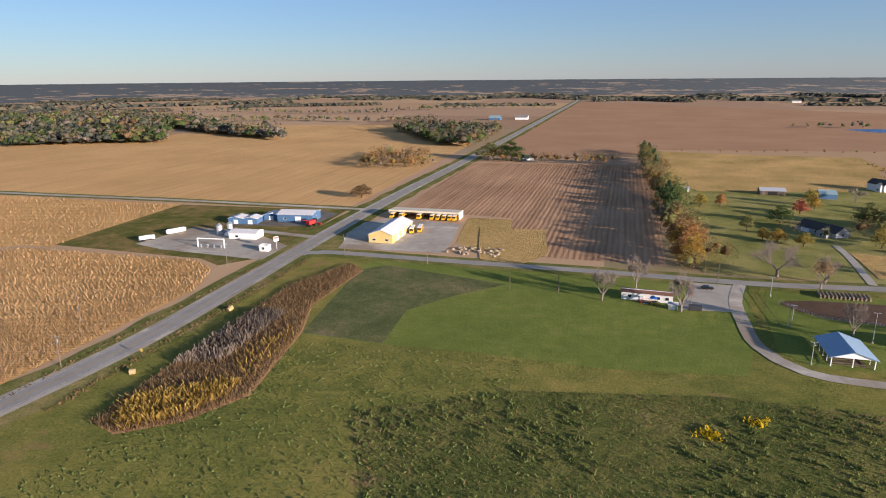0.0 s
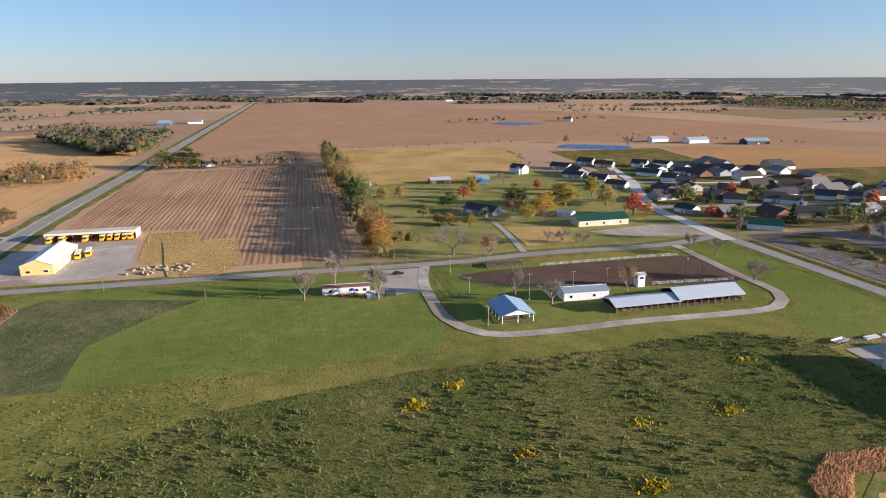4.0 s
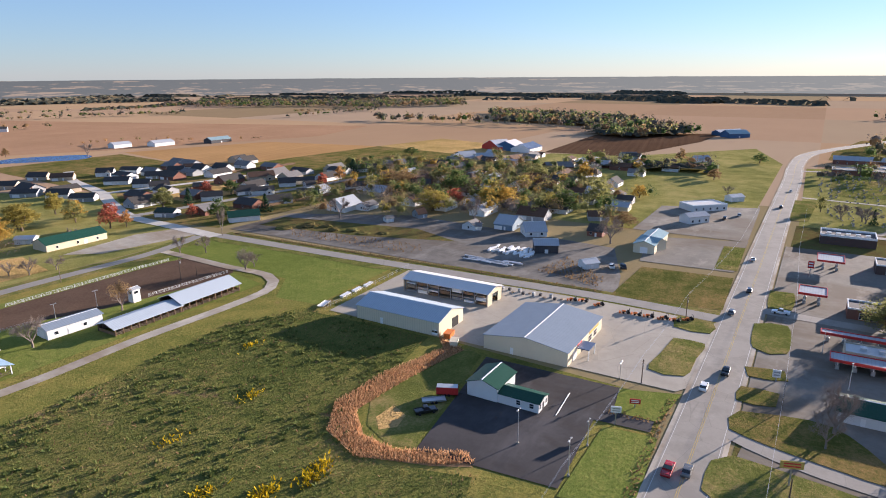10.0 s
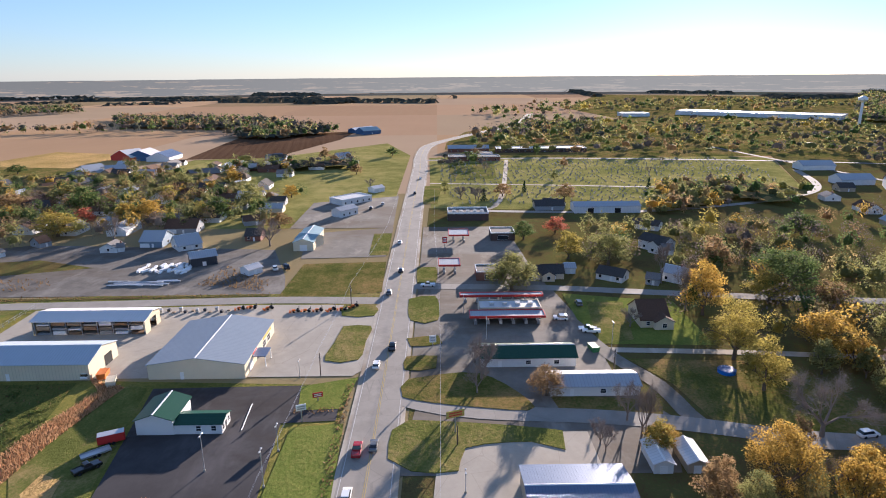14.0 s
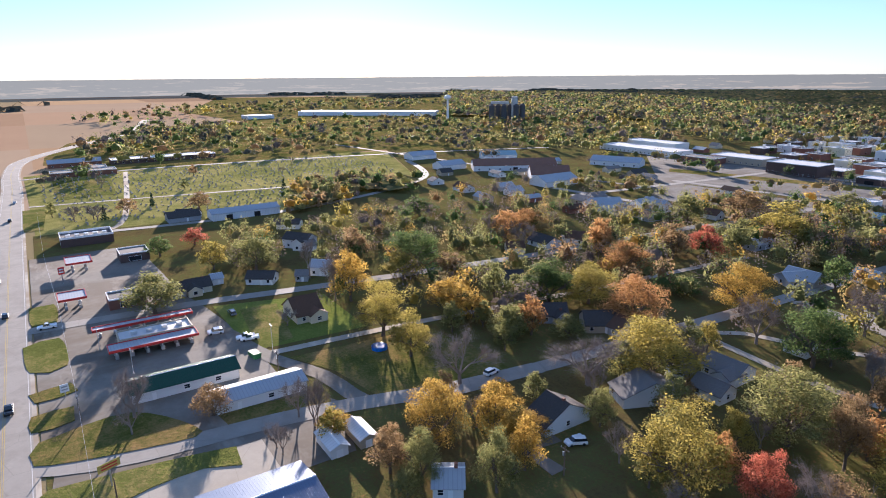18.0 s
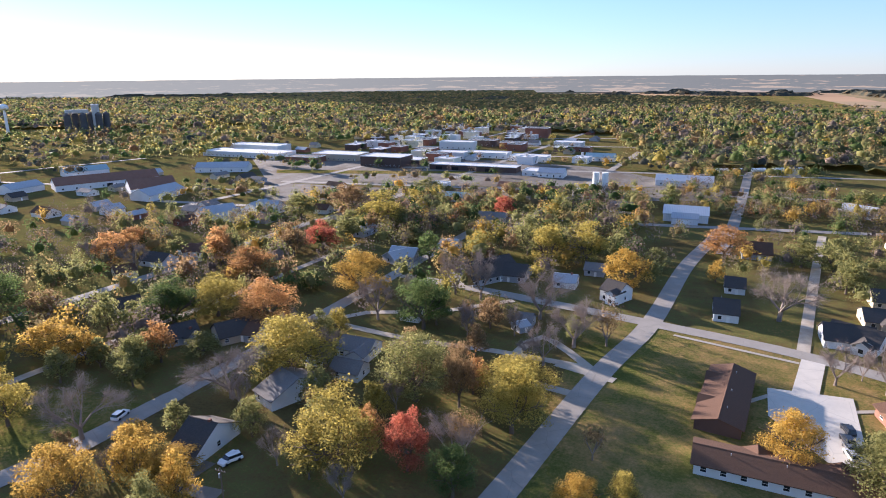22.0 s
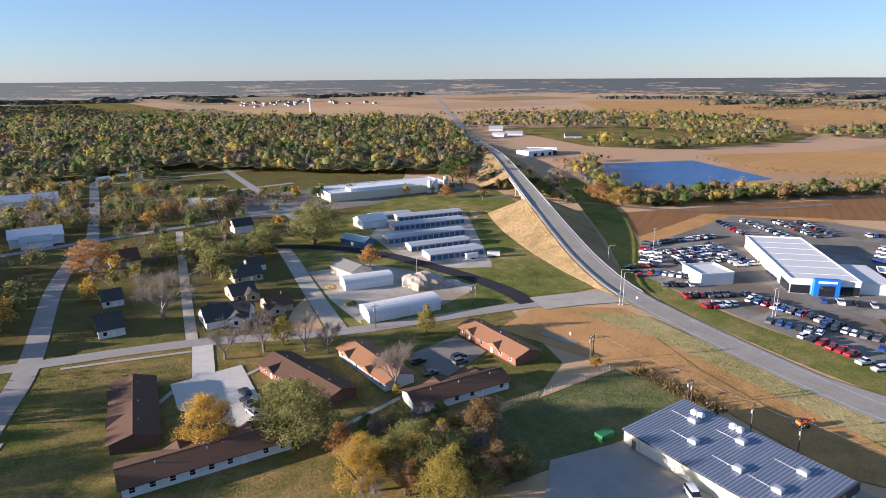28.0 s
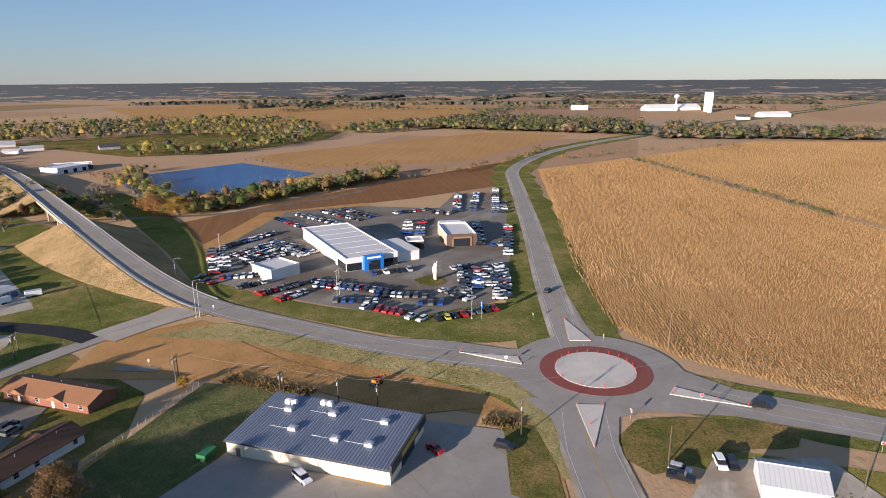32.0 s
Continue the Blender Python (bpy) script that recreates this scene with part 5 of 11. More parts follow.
sheet("town_ground", [(-70, -205), (-10, -100), (96, 8), (380, 5), (366, -130), (440, -260), (620, -330), (700, -420), (300, -1100), (-420, -1000), (-330, -560), (-180, -330)], "leaf_litter", 0.025, "shaded town lawns strewn with fallen leaves", "ground", ragged=3.0)
sheet("rail_side_grass", [(-70, -168), (-150, -163), (-192, -250), (-218, -300), (-250, -350), (-180, -352), (-96, -300), (-80, -220)], "verge", 0.027, "rough grass between yards and railway", "grass", ragged=2.0)
sheet("apartment_lawn", [(28, -205), (30, -60), (-20, -60), (-120, -120), (-134, -160), (-70, -178), (-34, -196), (0, -206)], "yard", 0.045, "mown grass round the apartments", "grass", ragged=0.5)
sheet("new_verge", [(-145.7, -158.5), (-168, -140), (-165, -112), (-164, -84), (-160, -55), (-156, -30), (-133, -15), (-108, -8), (-105, -18), (-127, -25), (-134, -28), (-136, -55), (-134.6, -77), (-131, -106), (-120, -150)], "new_seeding", 0.05, "bare seeded verge beside the bypass", "grass", ragged=1.0)
sheet("store_grass", [(-129, -108), (-86, -108), (-70, -84), (-104, -82), (-124, -84), (-134, -84)], "sparse", 0.055, "rough grass behind the store", "grass", ragged=1.0)
sheet("bean_field", [(-289, -250), (-366, -224), (-473, -183), (-620, -118), (-470, -96), (-400, -146), (-331, -210), (-250, -200)], "bean_stubble", 0.04, "reddish brown harvested bean field", "field", ragged=3.0)
sheet("west_field", [(-510, -292), (-580, -395), (-932, -225), (-913, -95), (-605, -160)], "stubble_gold", 0.04, "golden harvested field behind the pond", "field", ragged=3.0)
sheet("far_west_field", [(-700, -520), (-1500, -1500), (-2300, -700), (-1300, -300)], "stubble_gold", 0.03, "pale golden field in the distance", "field", ragged=4.0)
sheet("far_pasture", [(700, -350), (1500, -300), (2400, -600), (1800, -1600), (600, -2300), (-300, -2400), (-350, -1050), (300, -1100)], "yard", 0.02, "wide dull green pasture beyond the town", "field", ragged=4.0)
sheet("outskirts_grass", [(610, -50), (612, -330), (540, -410), (800, -650), (1010, -640), (1120, -400), (1120, -170), (900, -40), (760, -10), (690, -8)], "yard", 0.028, "dull grass of the outskirts beyond the cemetery", "grass", ragged=3.0)
sheet("clearing_grass", [(-545, -520), (-600, -440), (-780, -405), (-900, -440), (-800, -700), (-620, -790)], "yard", 0.03, "dull grass round houses beyond the pond", "grass", ragged=3.0)
sheet("pond", [(-401, -396), (-444, -410), (-533, -371), (-488, -267), (-389, -282), (-350, -322)], "water", 0.06, "blue pond with a straight dam", "pond", ragged=1.5)
sheet("pond", [(291, 672), (353, 634), (377, 668), (321, 702)], "water", 0.06, "small pond behind the houses", "pond", smooth=True)
sheet("pond", [(330, 1060), (380, 1075), (420, 1030), (360, 1010)], "water", 0.06, "small farm pond in the fields", "pond", smooth=True)

# ---- roads ----
road("highway_north", [(-161, 16), (-158.5, 30), (-154, 60), (-147, 105), (-141, 150), (-141, 210), (-143, 300), (-143, 420), (-137, 660), (-128, 1300), (-119, 2000), (-116, 2500)], 7.4, label="straight two-lane highway between fields", lines="ce", shoulder=1.8, z=0.14, verge=6.0)
road("highway_east", [(-142, -8), (-126, -5), (-111, 0), (-80, 8), (-20, 14), (40, 15.5), (130, 15.2), (360, 15.5), (540, 15.2), (650, 16), (740, 6), (850, -40), (1030, -125), (1300, -190)], 11.5, "highway_concrete", label="pale three-lane main highway with paved shoulders", lines="ce", shoulder=1.0, z=0.15)
road("fair_road", [(-138, 256), (-128, 263), (-66, 262), (0, 261), (60, 259), (110, 263), (170, 262), (205, 270)], 6.2, label="narrow grey road past the fairground", verge=4.0)
road("gravel_road", [(-146, 361), (-290, 362), (-440, 359), (-900, 356)], 5.0, "gravel", label="pale gravel farm road", shoulder=0.0, verge=4.0)
road("side_street", [(216, 20), (218, 60), (216, 110), (213, 180), (211, 262)], 7.0, label="grey side street with ditches", verge=5.0)
road("estate_street", [(209, 262), (212, 300), (216, 345), (235, 395), (255, 440), (275, 510), (300, 560)], 8.0, "concrete_white", label="pale concrete street into the new houses")
road("estate_street", [(216, 345), (300, 330), (420, 312), (560, 300)], 7.0, "asphalt", label="street between rows of houses")
road("estate_street", [(250, 432), (320, 412), (400, 400)], 7.0, "concrete_white", label="pale street between new houses")
road("fair_loop", [(52, 256), (47, 235), (46, 212), (47, 194), (56, 179), (75, 175.5), (108, 176.5), (144, 175), (164, 177), (175, 190), (175, 213), (176, 235), (177, 260)], 4.6, "gravel", label="white gravel loop round the fairground", z=0.10)
road("res_street", [(36, -70), (30, -101), (19, -162), (9, -204), (0, -274), (-10, -322), (-16, -352)], 6.4, label="grey residential street")
road("res_street", [(124, -70), (120, -110), (116, -160), (112, -215), (108, -280), (100, -360)], 6.0, label="tree-lined residential street")
road("cross_street", [(108, -222), (60, -214), (9, -204), (-34, -194), (-77, -176), (-122, -166), (-146, -160), (-176, -149)], 6.2, label="street to the bypass junction")
road("alley", [(-34, -194), (-44, -252), (-55, -314), (-62, -352)], 3.6, "gravel", label="narrow gravel alley", z=0.10)
road("res_street", [(-76, -178), (-84, -222), (-93, -268), (-97, -292)], 6.5, "concrete", label="pale residential street")
road("new_street", [(-94, -292), (-112, -278), (-130, -252), (-142, -210), (-146, -180), (-144, -162)], 7.5, "asphalt_new", label="fresh black asphalt street", z=0.13)
road("king_street", [(146, 14), (141, 4), (137, -10), (134, -40), (130, -60), (124, -82), (120, -110)], 6.5, label="side street between shops")
road("shop_street", [(232, 14), (229, -37), (222, -80), (214, -130), (205, -200), (198, -300)], 6.0, label="street along the shops and houses")
road("alley", [(172, -48), (168, -98), (160, -160), (150, -260)], 3.4, "gravel", label="alley behind the shops", z=0.10)
road("curved_drive", [(184, -46), (168, -50), (150, -58), (136, -60), (128, -62)], 5.0, "lot", label="curved drive behind the shops", z=0.11)
road("cemetery_drive", [(372, -20), (400, -40), (600, -66)], 3.5, "gravel", label="cemetery drive", z=0.10)
road("cemetery_drive", [(470, 6), (455, -100), (430, -240)], 3.5, "gravel", label="cemetery drive", z=0.10)
road("cemetery_road", [(372, -6), (366, -130), (420, -255), (520, -300)], 5.5, label="road past the cemetery")
road("cemetery_road", [(600, 14), (610, -100), (575, -310), (520, -480)], 6.0, label="road behind the cemetery")
for k in range(6):
    yy = -330 - k * 95
    road("town_street", [(330 - k * 30, yy + 20), (120, yy - 5), (-40, yy - 28), (-150 - k * 20, yy - 45)], 6.0, label="street of the old town")
for k in range(5):
    xx = 300 - k * 105
    road("town_street", [(xx, -300), (xx - 20, -500), (xx - 50, -880)], 6.0, label="street of the old town")
road("dealer_road", [(-176, -13), (-192, -18), (-243, -31), (-340, -54), (-468, -86), (-545, -104), (-620, -104), (-700, -92), (-790, -64), (-934, 0), (-1300, 180), (-2300, 700)], 8.2, label="curving highway between fields", lines="ce", shoulder=1.6, z=0.14, verge=12.0)
# roundabout
for nm, r0, r1, mt, z, lb in (("roundabout_lane", 15.2, 24.4, "asphalt", 0.26, "grey circulating lane of the roundabout"), ("truck_apron", 11.2, 15.6, "red_concrete", 0.32, "red concrete truck apron of the roundabout"), ("centre_island", 0.0, 11.3, "concrete_white", 0.42, "bare white concrete centre of the roundabout")):
    bm = bmesh.new()
    for i in range(72):
        a, b = 2 * math.pi * i / 72, 2 * math.pi * (i + 1) / 72
        q = [(r0, a), (r1, a), (r1, b), (r0, b)] if r0 else [(0, 0), (r1, a), (r1, b)]
        bm.faces.new([bm.verts.new((-167.3 + r * math.cos(t), -7 + r * math.sin(t), z)) for r, t in q])
        if r1 < 20:
            bm.faces.new([bm.verts.new((-167.3 + r1 * math.cos(t), -7 + r1 * math.sin(t), zz)) for t, zz in ((a, 0.1), (b, 0.1), (b, z), (a, z))])
    bmesh.ops.remove_doubles(bm, verts=bm.verts[:], dist=0.001)
    tagged(part(nm, bm, mt, None), lb, "road", kind="structure")

# ---- the bypass on its bank, over the railway ----
BYPASS = [(-166, -26, 0), (-165, -60, 0), (-171, -102, 0), (-181, -147, 0.3), (-193, -179, 2.6), (-210, -212, 5.4), (-232, -250, 7.8), (-262, -298, 8.8), (-315, -380, 8.4), (-375, -472, 6.2), (-440, -580, 2.5), (-514, -712, 0), (-800, -1184, 0), (-1459, -2268, 0)]
line3 = glide(BYPASS, 6.0)
flat = [Vector((p.x, p.y)) for p in line3]
bm = bmesh.new()
ribbon_mesh(bm, flat, 5.6, -5.6, 0.24, [max(p.z, 0) for p in line3])
bypass = tagged(part("bypass_road", bm, "asphalt", None), "two-lane bypass climbing over the railway", "road", kind="structure")
for o, mt, nm in ((0.22, "paint_yellow", "centre_line"), (4.0, "paint_white", "edge_line"), (-4.0, "paint_white", "edge_line")):
    bm = bmesh.new()
    ribbon_mesh(bm, flat, o + 0.1, o - 0.1, 0.27, [max(p.z, 0) for p in line3])
    part(nm, bm, mt, bypass)
near = [i for i, p in enumerate(line3) if -560 < p.x and p.z > 0.05]
gap = [i for i in near if -296 < line3[i].x < -247]
gap2 = [i for i in near if -425 < line3[i].x < -400]
bm = bmesh.new()
for i, j in zip(near, near[1:]):
    if (i in gap and j in gap) or (i in gap2 and j in gap2):
        continue
    row = []
    for k in (i, j):
        d = line3[k + 1] - line3[k - 1]
        n = Vector((-d.y, d.x)).normalized()
        p = Vector((line3[k].x, line3[k].y))
        h = line3[k].z
        row.append([(p + n * s * w).to_3d() + Vector((0, 0, z)) for s, w, z in ((1, 6.2 + h * 2.6, 0.03), (1, 6.2, h + 0.02), (-1, 6.2, h + 0.02), (-1, 6.2 + h * 2.6, 0.03))])
    a, b = [[bm.verts.new(v) for v in r] for r in row]
    for q in range(3):
        bm.faces.new((a[q], b[q], b[q + 1], a[q + 1]))
    for ends, k in ((a, i - 1), (b, j + 1)):
        if k in (gap[0], gap[-1], gap2[0], gap2[-1]):
            bm.faces.new(ends)
bmesh.ops.remove_doubles(bm, verts=bm.verts[:], dist=0.01)
bmesh.ops.recalc_face_normals(bm, faces=bm.faces[:])
tagged(part("embankment", bm, "dry_bank", None), "steep bank of dry tan grass under the bypass", "bank", kind="structure")
for span in (gap, gap2):
    p, q = line3[span[0] - 1], line3[span[-1] + 1]
    bridge = thing("bridge", p.x, p.y, 0, 0, "concrete girder bridge with low parapets", "bridge")
    bm = bmesh.new()
    for i, j in zip(range(span[0] - 1, span[-1] + 1), range(span[0], span[-1] + 2)):
        row = []
        for k in (i, j):
            d = line3[k + 1] - line3[k - 1]
            n = Vector((-d.y, d.x)).normalized()
            c = Vector((line3[k].x - p.x, line3[k].y - p.y))
            row.append([(c + n * s).to_3d() + Vector((0, 0, line3[k].z + z)) for s, z in ((6.2, 0.1), (6.2, -1.3), (-6.2, -1.3), (-6.2, 0.1))])
        a, b = [[bm.verts.new(v) for v in r] for r in row]
        for s in range(4):
            bm.faces.new((a[s], b[s], b[(s + 1) % 4], a[(s + 1) % 4]))
    part("deck", bm, "concrete", bridge)
    d = (q - p).normalized()
    n = Vector((-d.y, d.x, 0))
    for t in (0.33, 0.66):
        c = (q - p) * t
        for s in (-4.5, -1.5, 1.5, 4.5):
            part("pier", tube(((c.x + n.x * s, c.y + n.y * s, 0), (c.x + n.x * s, c.y + n.y * s, p.z - 1.0), 0.5, 0.5), n=9), "concrete", bridge)
rail_ids = range(near[2], near[-2])
for s in (5.4, -5.4):
    bm = bmesh.new()
    prev = None
    for i in rail_ids:
        d = line3[i + 1] - line3[i - 1]
        n = Vector((-d.y, d.x, 0)).normalized()
        c = line3[i] + n * s
        on_bridge = -425 < line3[i].x < -240
        lo, hi = (0.1, 0.95) if on_bridge else (0.55, 0.85)
        cur = [bm.verts.new(c + n * w + Vector((0, 0, z))) for w, z in ((0.1, lo), (0.1, hi), (-0.1, hi), (-0.1, lo))]
        if prev:
            for k in range(4):
                bm.faces.new((prev[k], cur[k], cur[(k + 1) % 4], prev[(k + 1) % 4]))
        prev = cur
    tagged(part("guard_rail", bm, "steel_grey", None), "pale guard rail along the raised bypass", "guard rail")
road("junction_apron", [(-146, -160), (-160, -156), (-174, -150), (-182, -146)], 13.0, "concrete", label="pale concrete mouth of the junction", z=0.13)

# ---- lots ----
sheet("co_op_lot", [(-229, 255), (-209, 249), (-150, 245), (-148, 266), (-186, 292), (-222, 294)], "gravel", 0.08, "white gravel yard of the farm supply", "lot", smooth=False, ragged=1.5)
road("co_op_drive", [(-146, 288), (-170, 292), (-200, 296)], 5.0, "gravel", label="gravel drive to the blue sheds", z=0.09)
sheet("shed_yard", [(-206, 300), (-160, 312), (-158, 345), (-172, 352), (-206, 322)], "gravel_dark", 0.07, "gravel yard round the blue sheds", "lot", ragged=1.5)
sheet("bus_lot", [(-136, 270), (-74, 274), (-74, 296), (-80, 334), (-124, 342), (-136, 322)], "gravel", 0.08, "white gravel bus yard", "lot", ragged=1.0)
sheet("bus_verge", [(-138, 262), (-136, 300), (-130, 290), (-126, 268)], "verge", 0.10, "green corner of grass by the bus yard", "grass", smooth=True)
sheet("home_lot", [(27, 222), (46, 224), (53, 256), (34, 256)], "concrete", 0.08, "pale gravel parking beside the fair road", "lot")
sheet("church_lot", [(150, 296), (190, 302), (214, 292), (206, 274), (160, 282)], "gravel", 0.08, "pale gravel lot before the green-roofed hall", "lot", ragged=1.0)
sheet("gravel_yard", [(223, 268), (226, 60), (246, 62), (286, 78), (292, 120), (300, 200), (270, 268)], "gravel_dark", 0.07, "wide grey gravel storage yard", "lot", ragged=3.0)
sheet("yard_dirt", [(240, 262), (262, 262), (275, 180), (262, 150), (246, 200)], "leaf_litter", 0.09, "weedy dirt heaps in the storage yard", "lot", ragged=4.0)
sheet("hardware_lot", [(157, 141), (157, 24), (160, 22), (212, 22), (214, 34), (213, 143)], "concrete", 0.08, "pale concrete yard of the building supply", "lot")
sheet("black_lot", [(101, 68), (151, 76), (152, 26), (134, 25), (133, 38), (104, 36)], "asphalt_black", 0.085, "fresh black asphalt lot", "lot")
sheet("highway_lot", [(272, 62), (318, 68), (330, 24), (274, 24)], "lot", 0.08, "grey asphalt lot by the highway", "lot")
sheet("east_lot", [(330, 24), (330, 80), (400, 80), (420, 26)], "lot", 0.075, "asphalt lots by the highway", "lot", ragged=1.0)
sheet("south_lots", [(112, 9), (140, 6), (150, 8), (236, 8), (330, 8), (330, -36), (244, -40), (222, -44), (190, -48), (150, -48), (134, -56), (112, -50)], "lot", 0.07, "worn asphalt lots of the roadside shops", "lot")
sheet("shop_yard_grass", [(136, -30), (146, -28), (142, -56), (130, -52)], "yard", 0.10, "patchy grass behind the long shed", "grass", ragged=1.0)
sheet("king_lot", [(96, 2), (128, 0), (128, -34), (96, -34)], "concrete", 0.09, "pale concrete lot of the restaurant", "lot")
sheet("lawn_lot", [(196, -46), (222, -46), (212, -84), (174, -84), (176, -52)], "lawn", 0.08, "mown corner lawn behind the drive-in", "grass", ragged=0.8)
sheet("lawn_lot", [(126, -66), (150, -62), (166, -54), (162, -100), (122, -104)], "yard", 0.08, "shaded lawn inside the bend of a drive", "grass", ragged=0.8)
sheet("store_lot", [(-84, -86), (-103, -82), (-101, -44), (-128, -45), (-129, -22), (-108, -17), (-70, -20), (-66, -70)], "asphalt", 0.085, "grey asphalt lot of the low store", "lot")
sheet("pole_grass", [(-134, -28), (-128, -25), (-106, -19.4), (-104, -8), (-108.4, -9), (-132, -15.5)], "yard", 0.095, "grass strip between store and roundabout", "grass", ragged=0.6)
sheet("corner_green", [(-134.8, 1), (-142, 4), (-146.6, 14), (-149, 28), (-150, 39), (-141, 39), (-135, 25), (-121, 8), (-125, 2.5)], "yard", 0.10, "rounded grass corner by the roundabout", "grass", smooth=True)
sheet("gravel_corner", [(-106, 12), (-130, 20), (-138, 44), (-118, 56), (-96, 40)], "gravel", 0.085, "gravel forecourt with parked cars", "lot", ragged=0.8)
sheet("dealer_lot", [(-205, -166), (-250, -192), (-337, -206), (-366, -168), (-372, -118), (-421, -122), (-438, -95), (-366, -70), (-270, -52), (-214, -46), (-190, -72), (-194, -110), (-200, -140)], "lot", 0.085, "wide asphalt lot of the car dealer", "lot")
sheet("dealer_grass", [(-196, -160), (-186, -140), (-178, -100), (-174, -60), (-180, -34), (-196, -26), (-214, -34), (-206, -60), (-192, -90), (-196, -130), (-206, -166)], "verge", 0.075, "mown grass rim round the dealer lot", "grass", smooth=True)
sheet("dealer_clay", [(-206, -172), (-250, -204), (-330, -218), (-376, -170), (-366, -160), (-337, -204), (-250, -190), (-206, -164)], "new_seeding", 0.07, "bare clay rim behind the dealer lot", "ground", ragged=1.5)
sheet("bank_lawn", [(-146, -164), (-176, -160), (-186, -178), (-190, -205), (-200, -240), (-216, -282), (-196, -300), (-176, -250), (-150, -215)], "verge", 0.06, "mown green field below the bank", "grass", ragged=1.0)
sheet("storage_yard", [(-134, -232), (-142, -285), (-170, -318), (-214, -300), (-186, -240), (-160, -205), (-148, -212)], "gravel", 0.075, "pale gravel yard between storage units", "lot", ragged=1.0)
sheet("contractor_yard", [(-84, -170), (-86, -205), (-92, -244), (-118, -240), (-128, -222), (-140, -190), (-124, -176)], "gravel", 0.07, "pale gravel yard between white sheds", "lot", ragged=1.0)
sheet("contractor_grass", [(-82, -172), (-124, -168), (-138, -170), (-138, -186), (-118, -178), (-86, -182)], "verge", 0.085, "grass strip before the white shed", "grass", ragged=0.5)
sheet("factory_yard", [(-100, -360), (-260, -352), (-280, -420), (-120, -440)], "lot", 0.06, "yard round the long white plant", "lot", ragged=2.0)
sheet("downtown_lots", [(330, -420), (260, -330), (190, -370), (60, -410), (-20, -430), (-20, -470), (80, -560), (260, -580), (420, -520)], "gravel_dark", 0.06, "worn asphalt lots round the old factories", "lot", ragged=3.0)
sheet("lot_strip", [(300, -396), (180, -420), (60, -462), (20, -470), (60, -452), (180, -408)], "leaf_litter", 0.09, "weedy strip beside the railway", "grass", ragged=3.0)
sheet("lot_strip", [(330, -440), (250, -462), (150, -500), (140, -512), (250, -480), (340, -456)], "yard", 0.09, "worn grass between factory lots", "grass", ragged=3.0)
road("railway_bed", [(700, -300), (400, -345), (191, -392), (37, -440), (-77, -452), (-170, -425), (-268, -330), (-330, -230), (-420, -190)], 5.0, "gravel_dark", label="ballast bed of the railway", category="railway", z=0.10)
for nm, pts in (("east", [(-109.8, -4.5), (-124.4, -10.6), (-137.8, -15.5), (-146, -24), (-150, 10), (-142.3, 0.4), (-127.7, 0.8), (-112.3, 4.4)]), ("north", [(-160.2, 61.8), (-165.9, 29), (-175, 14), (-180, 8), (-148, 2), (-147, 6), (-151, 27), (-148.2, 58)]),
                ("south", [(-171, -80), (-175, -51), (-174, -33), (-178, -24), (-150, -20), (-157, -32), (-161, -47), (-164, -77)]), ("west", [(-249, -35), (-205, -24.6), (-191, -20), (-184, -22), (-180, 6), (-188, -7), (-201, -12.7), (-251, -28.4)])):
    sheet("roundabout_mouth_" + nm, pts, "asphalt", 0.14, "widened grey mouth of the roundabout arm", "road")
# flat pasture strip, darker than the verge, in place of the ditch's shade
road("ditch_grass", [(-166, -130), (-161, -91), (-153, -62), (-145, -30), (-137, -20)], 3.0, "pasture", label="flat grass strip, dark for the shaded ditch by the bypass", category="ditch", z=0.0)
# kerbs of the centre islands
for pts in ([(-145.6, -10.2), (-147.4, -3.4), (-127.3, -4.4)], [(-157.8, 12.4), (-162.4, 13.8), (-156.7, 31.8)], [(-164.6, -27.4), (-169.3, -29.6), (-167.5, -47)], [(-187.2, -9.6), (-185.4, -16.4), (-204, -20)]):
    bm = bmesh.new()
    prism_into(bm, pts, 0.1, 0.42, 2)
    tagged(part("splitter_island", bm, "concrete_white", None), "raised pale concrete splitter island", "kerb", kind="structure")

# ---- grass islands, drives and paths ----
sheet("island", [(192.2, 31.5), (192.2, 22.4), (180.2, 22.8), (167.0, 23.7), (166.6, 33.2), (179.1, 32.5)], "verge", .11, "grass island in the concrete lot", "grass", smooth=True, raised=.12)
sheet("island", [(211.9, 34.0), (211.9, 23.0), (201.4, 22.3), (201.8, 33.4)], "verge", .11, "small grass island in the concrete lot", "grass", smooth=True, raised=.12)
sheet("frontage_grass", [(151.2, 37.0), (156.3, 22.2), (139.6, 24.2), (139.1, 35.3)], "lawn", .10, "mown strip between lot and highway", "grass", ragged=0.5)
sheet("frontage_grass", [(131.0, 35.2), (132.4, 23.0), (103.2, 21.6), (101.6, 35.4)], "lawn", .10, "mown strip between lot and highway", "grass", ragged=0.5)
sheet("corner_grass", [(263.6, 58.6), (265.5, 23.3), (225.6, 21.9), (220.2, 60.3)], "yard", .10, "dry mown corner lawn by the highway", "grass", ragged=0.5)
sheet("corner_grass", [(316.1, 33.1), (317.0, 24.0), (276.5, 22.9), (275.5, 32.0)], "verge", .10, "grass strip by the highway", "grass", ragged=0.5)
sheet("verge_island", [(217.4, 11.1), (220.3, 1.4), (196.7, 0.5), (196.7, 9.5)], "verge", .115, "kerbed grass island by the highway", "grass", smooth=True, raised=.12)
sheet("verge_island", [(256.1, 9.1), (256.9, 1.3), (234.5, 1.6), (235.9, 8.3)], "verge", .115, "kerbed grass island by the highway", "grass", smooth=True, raised=.12)
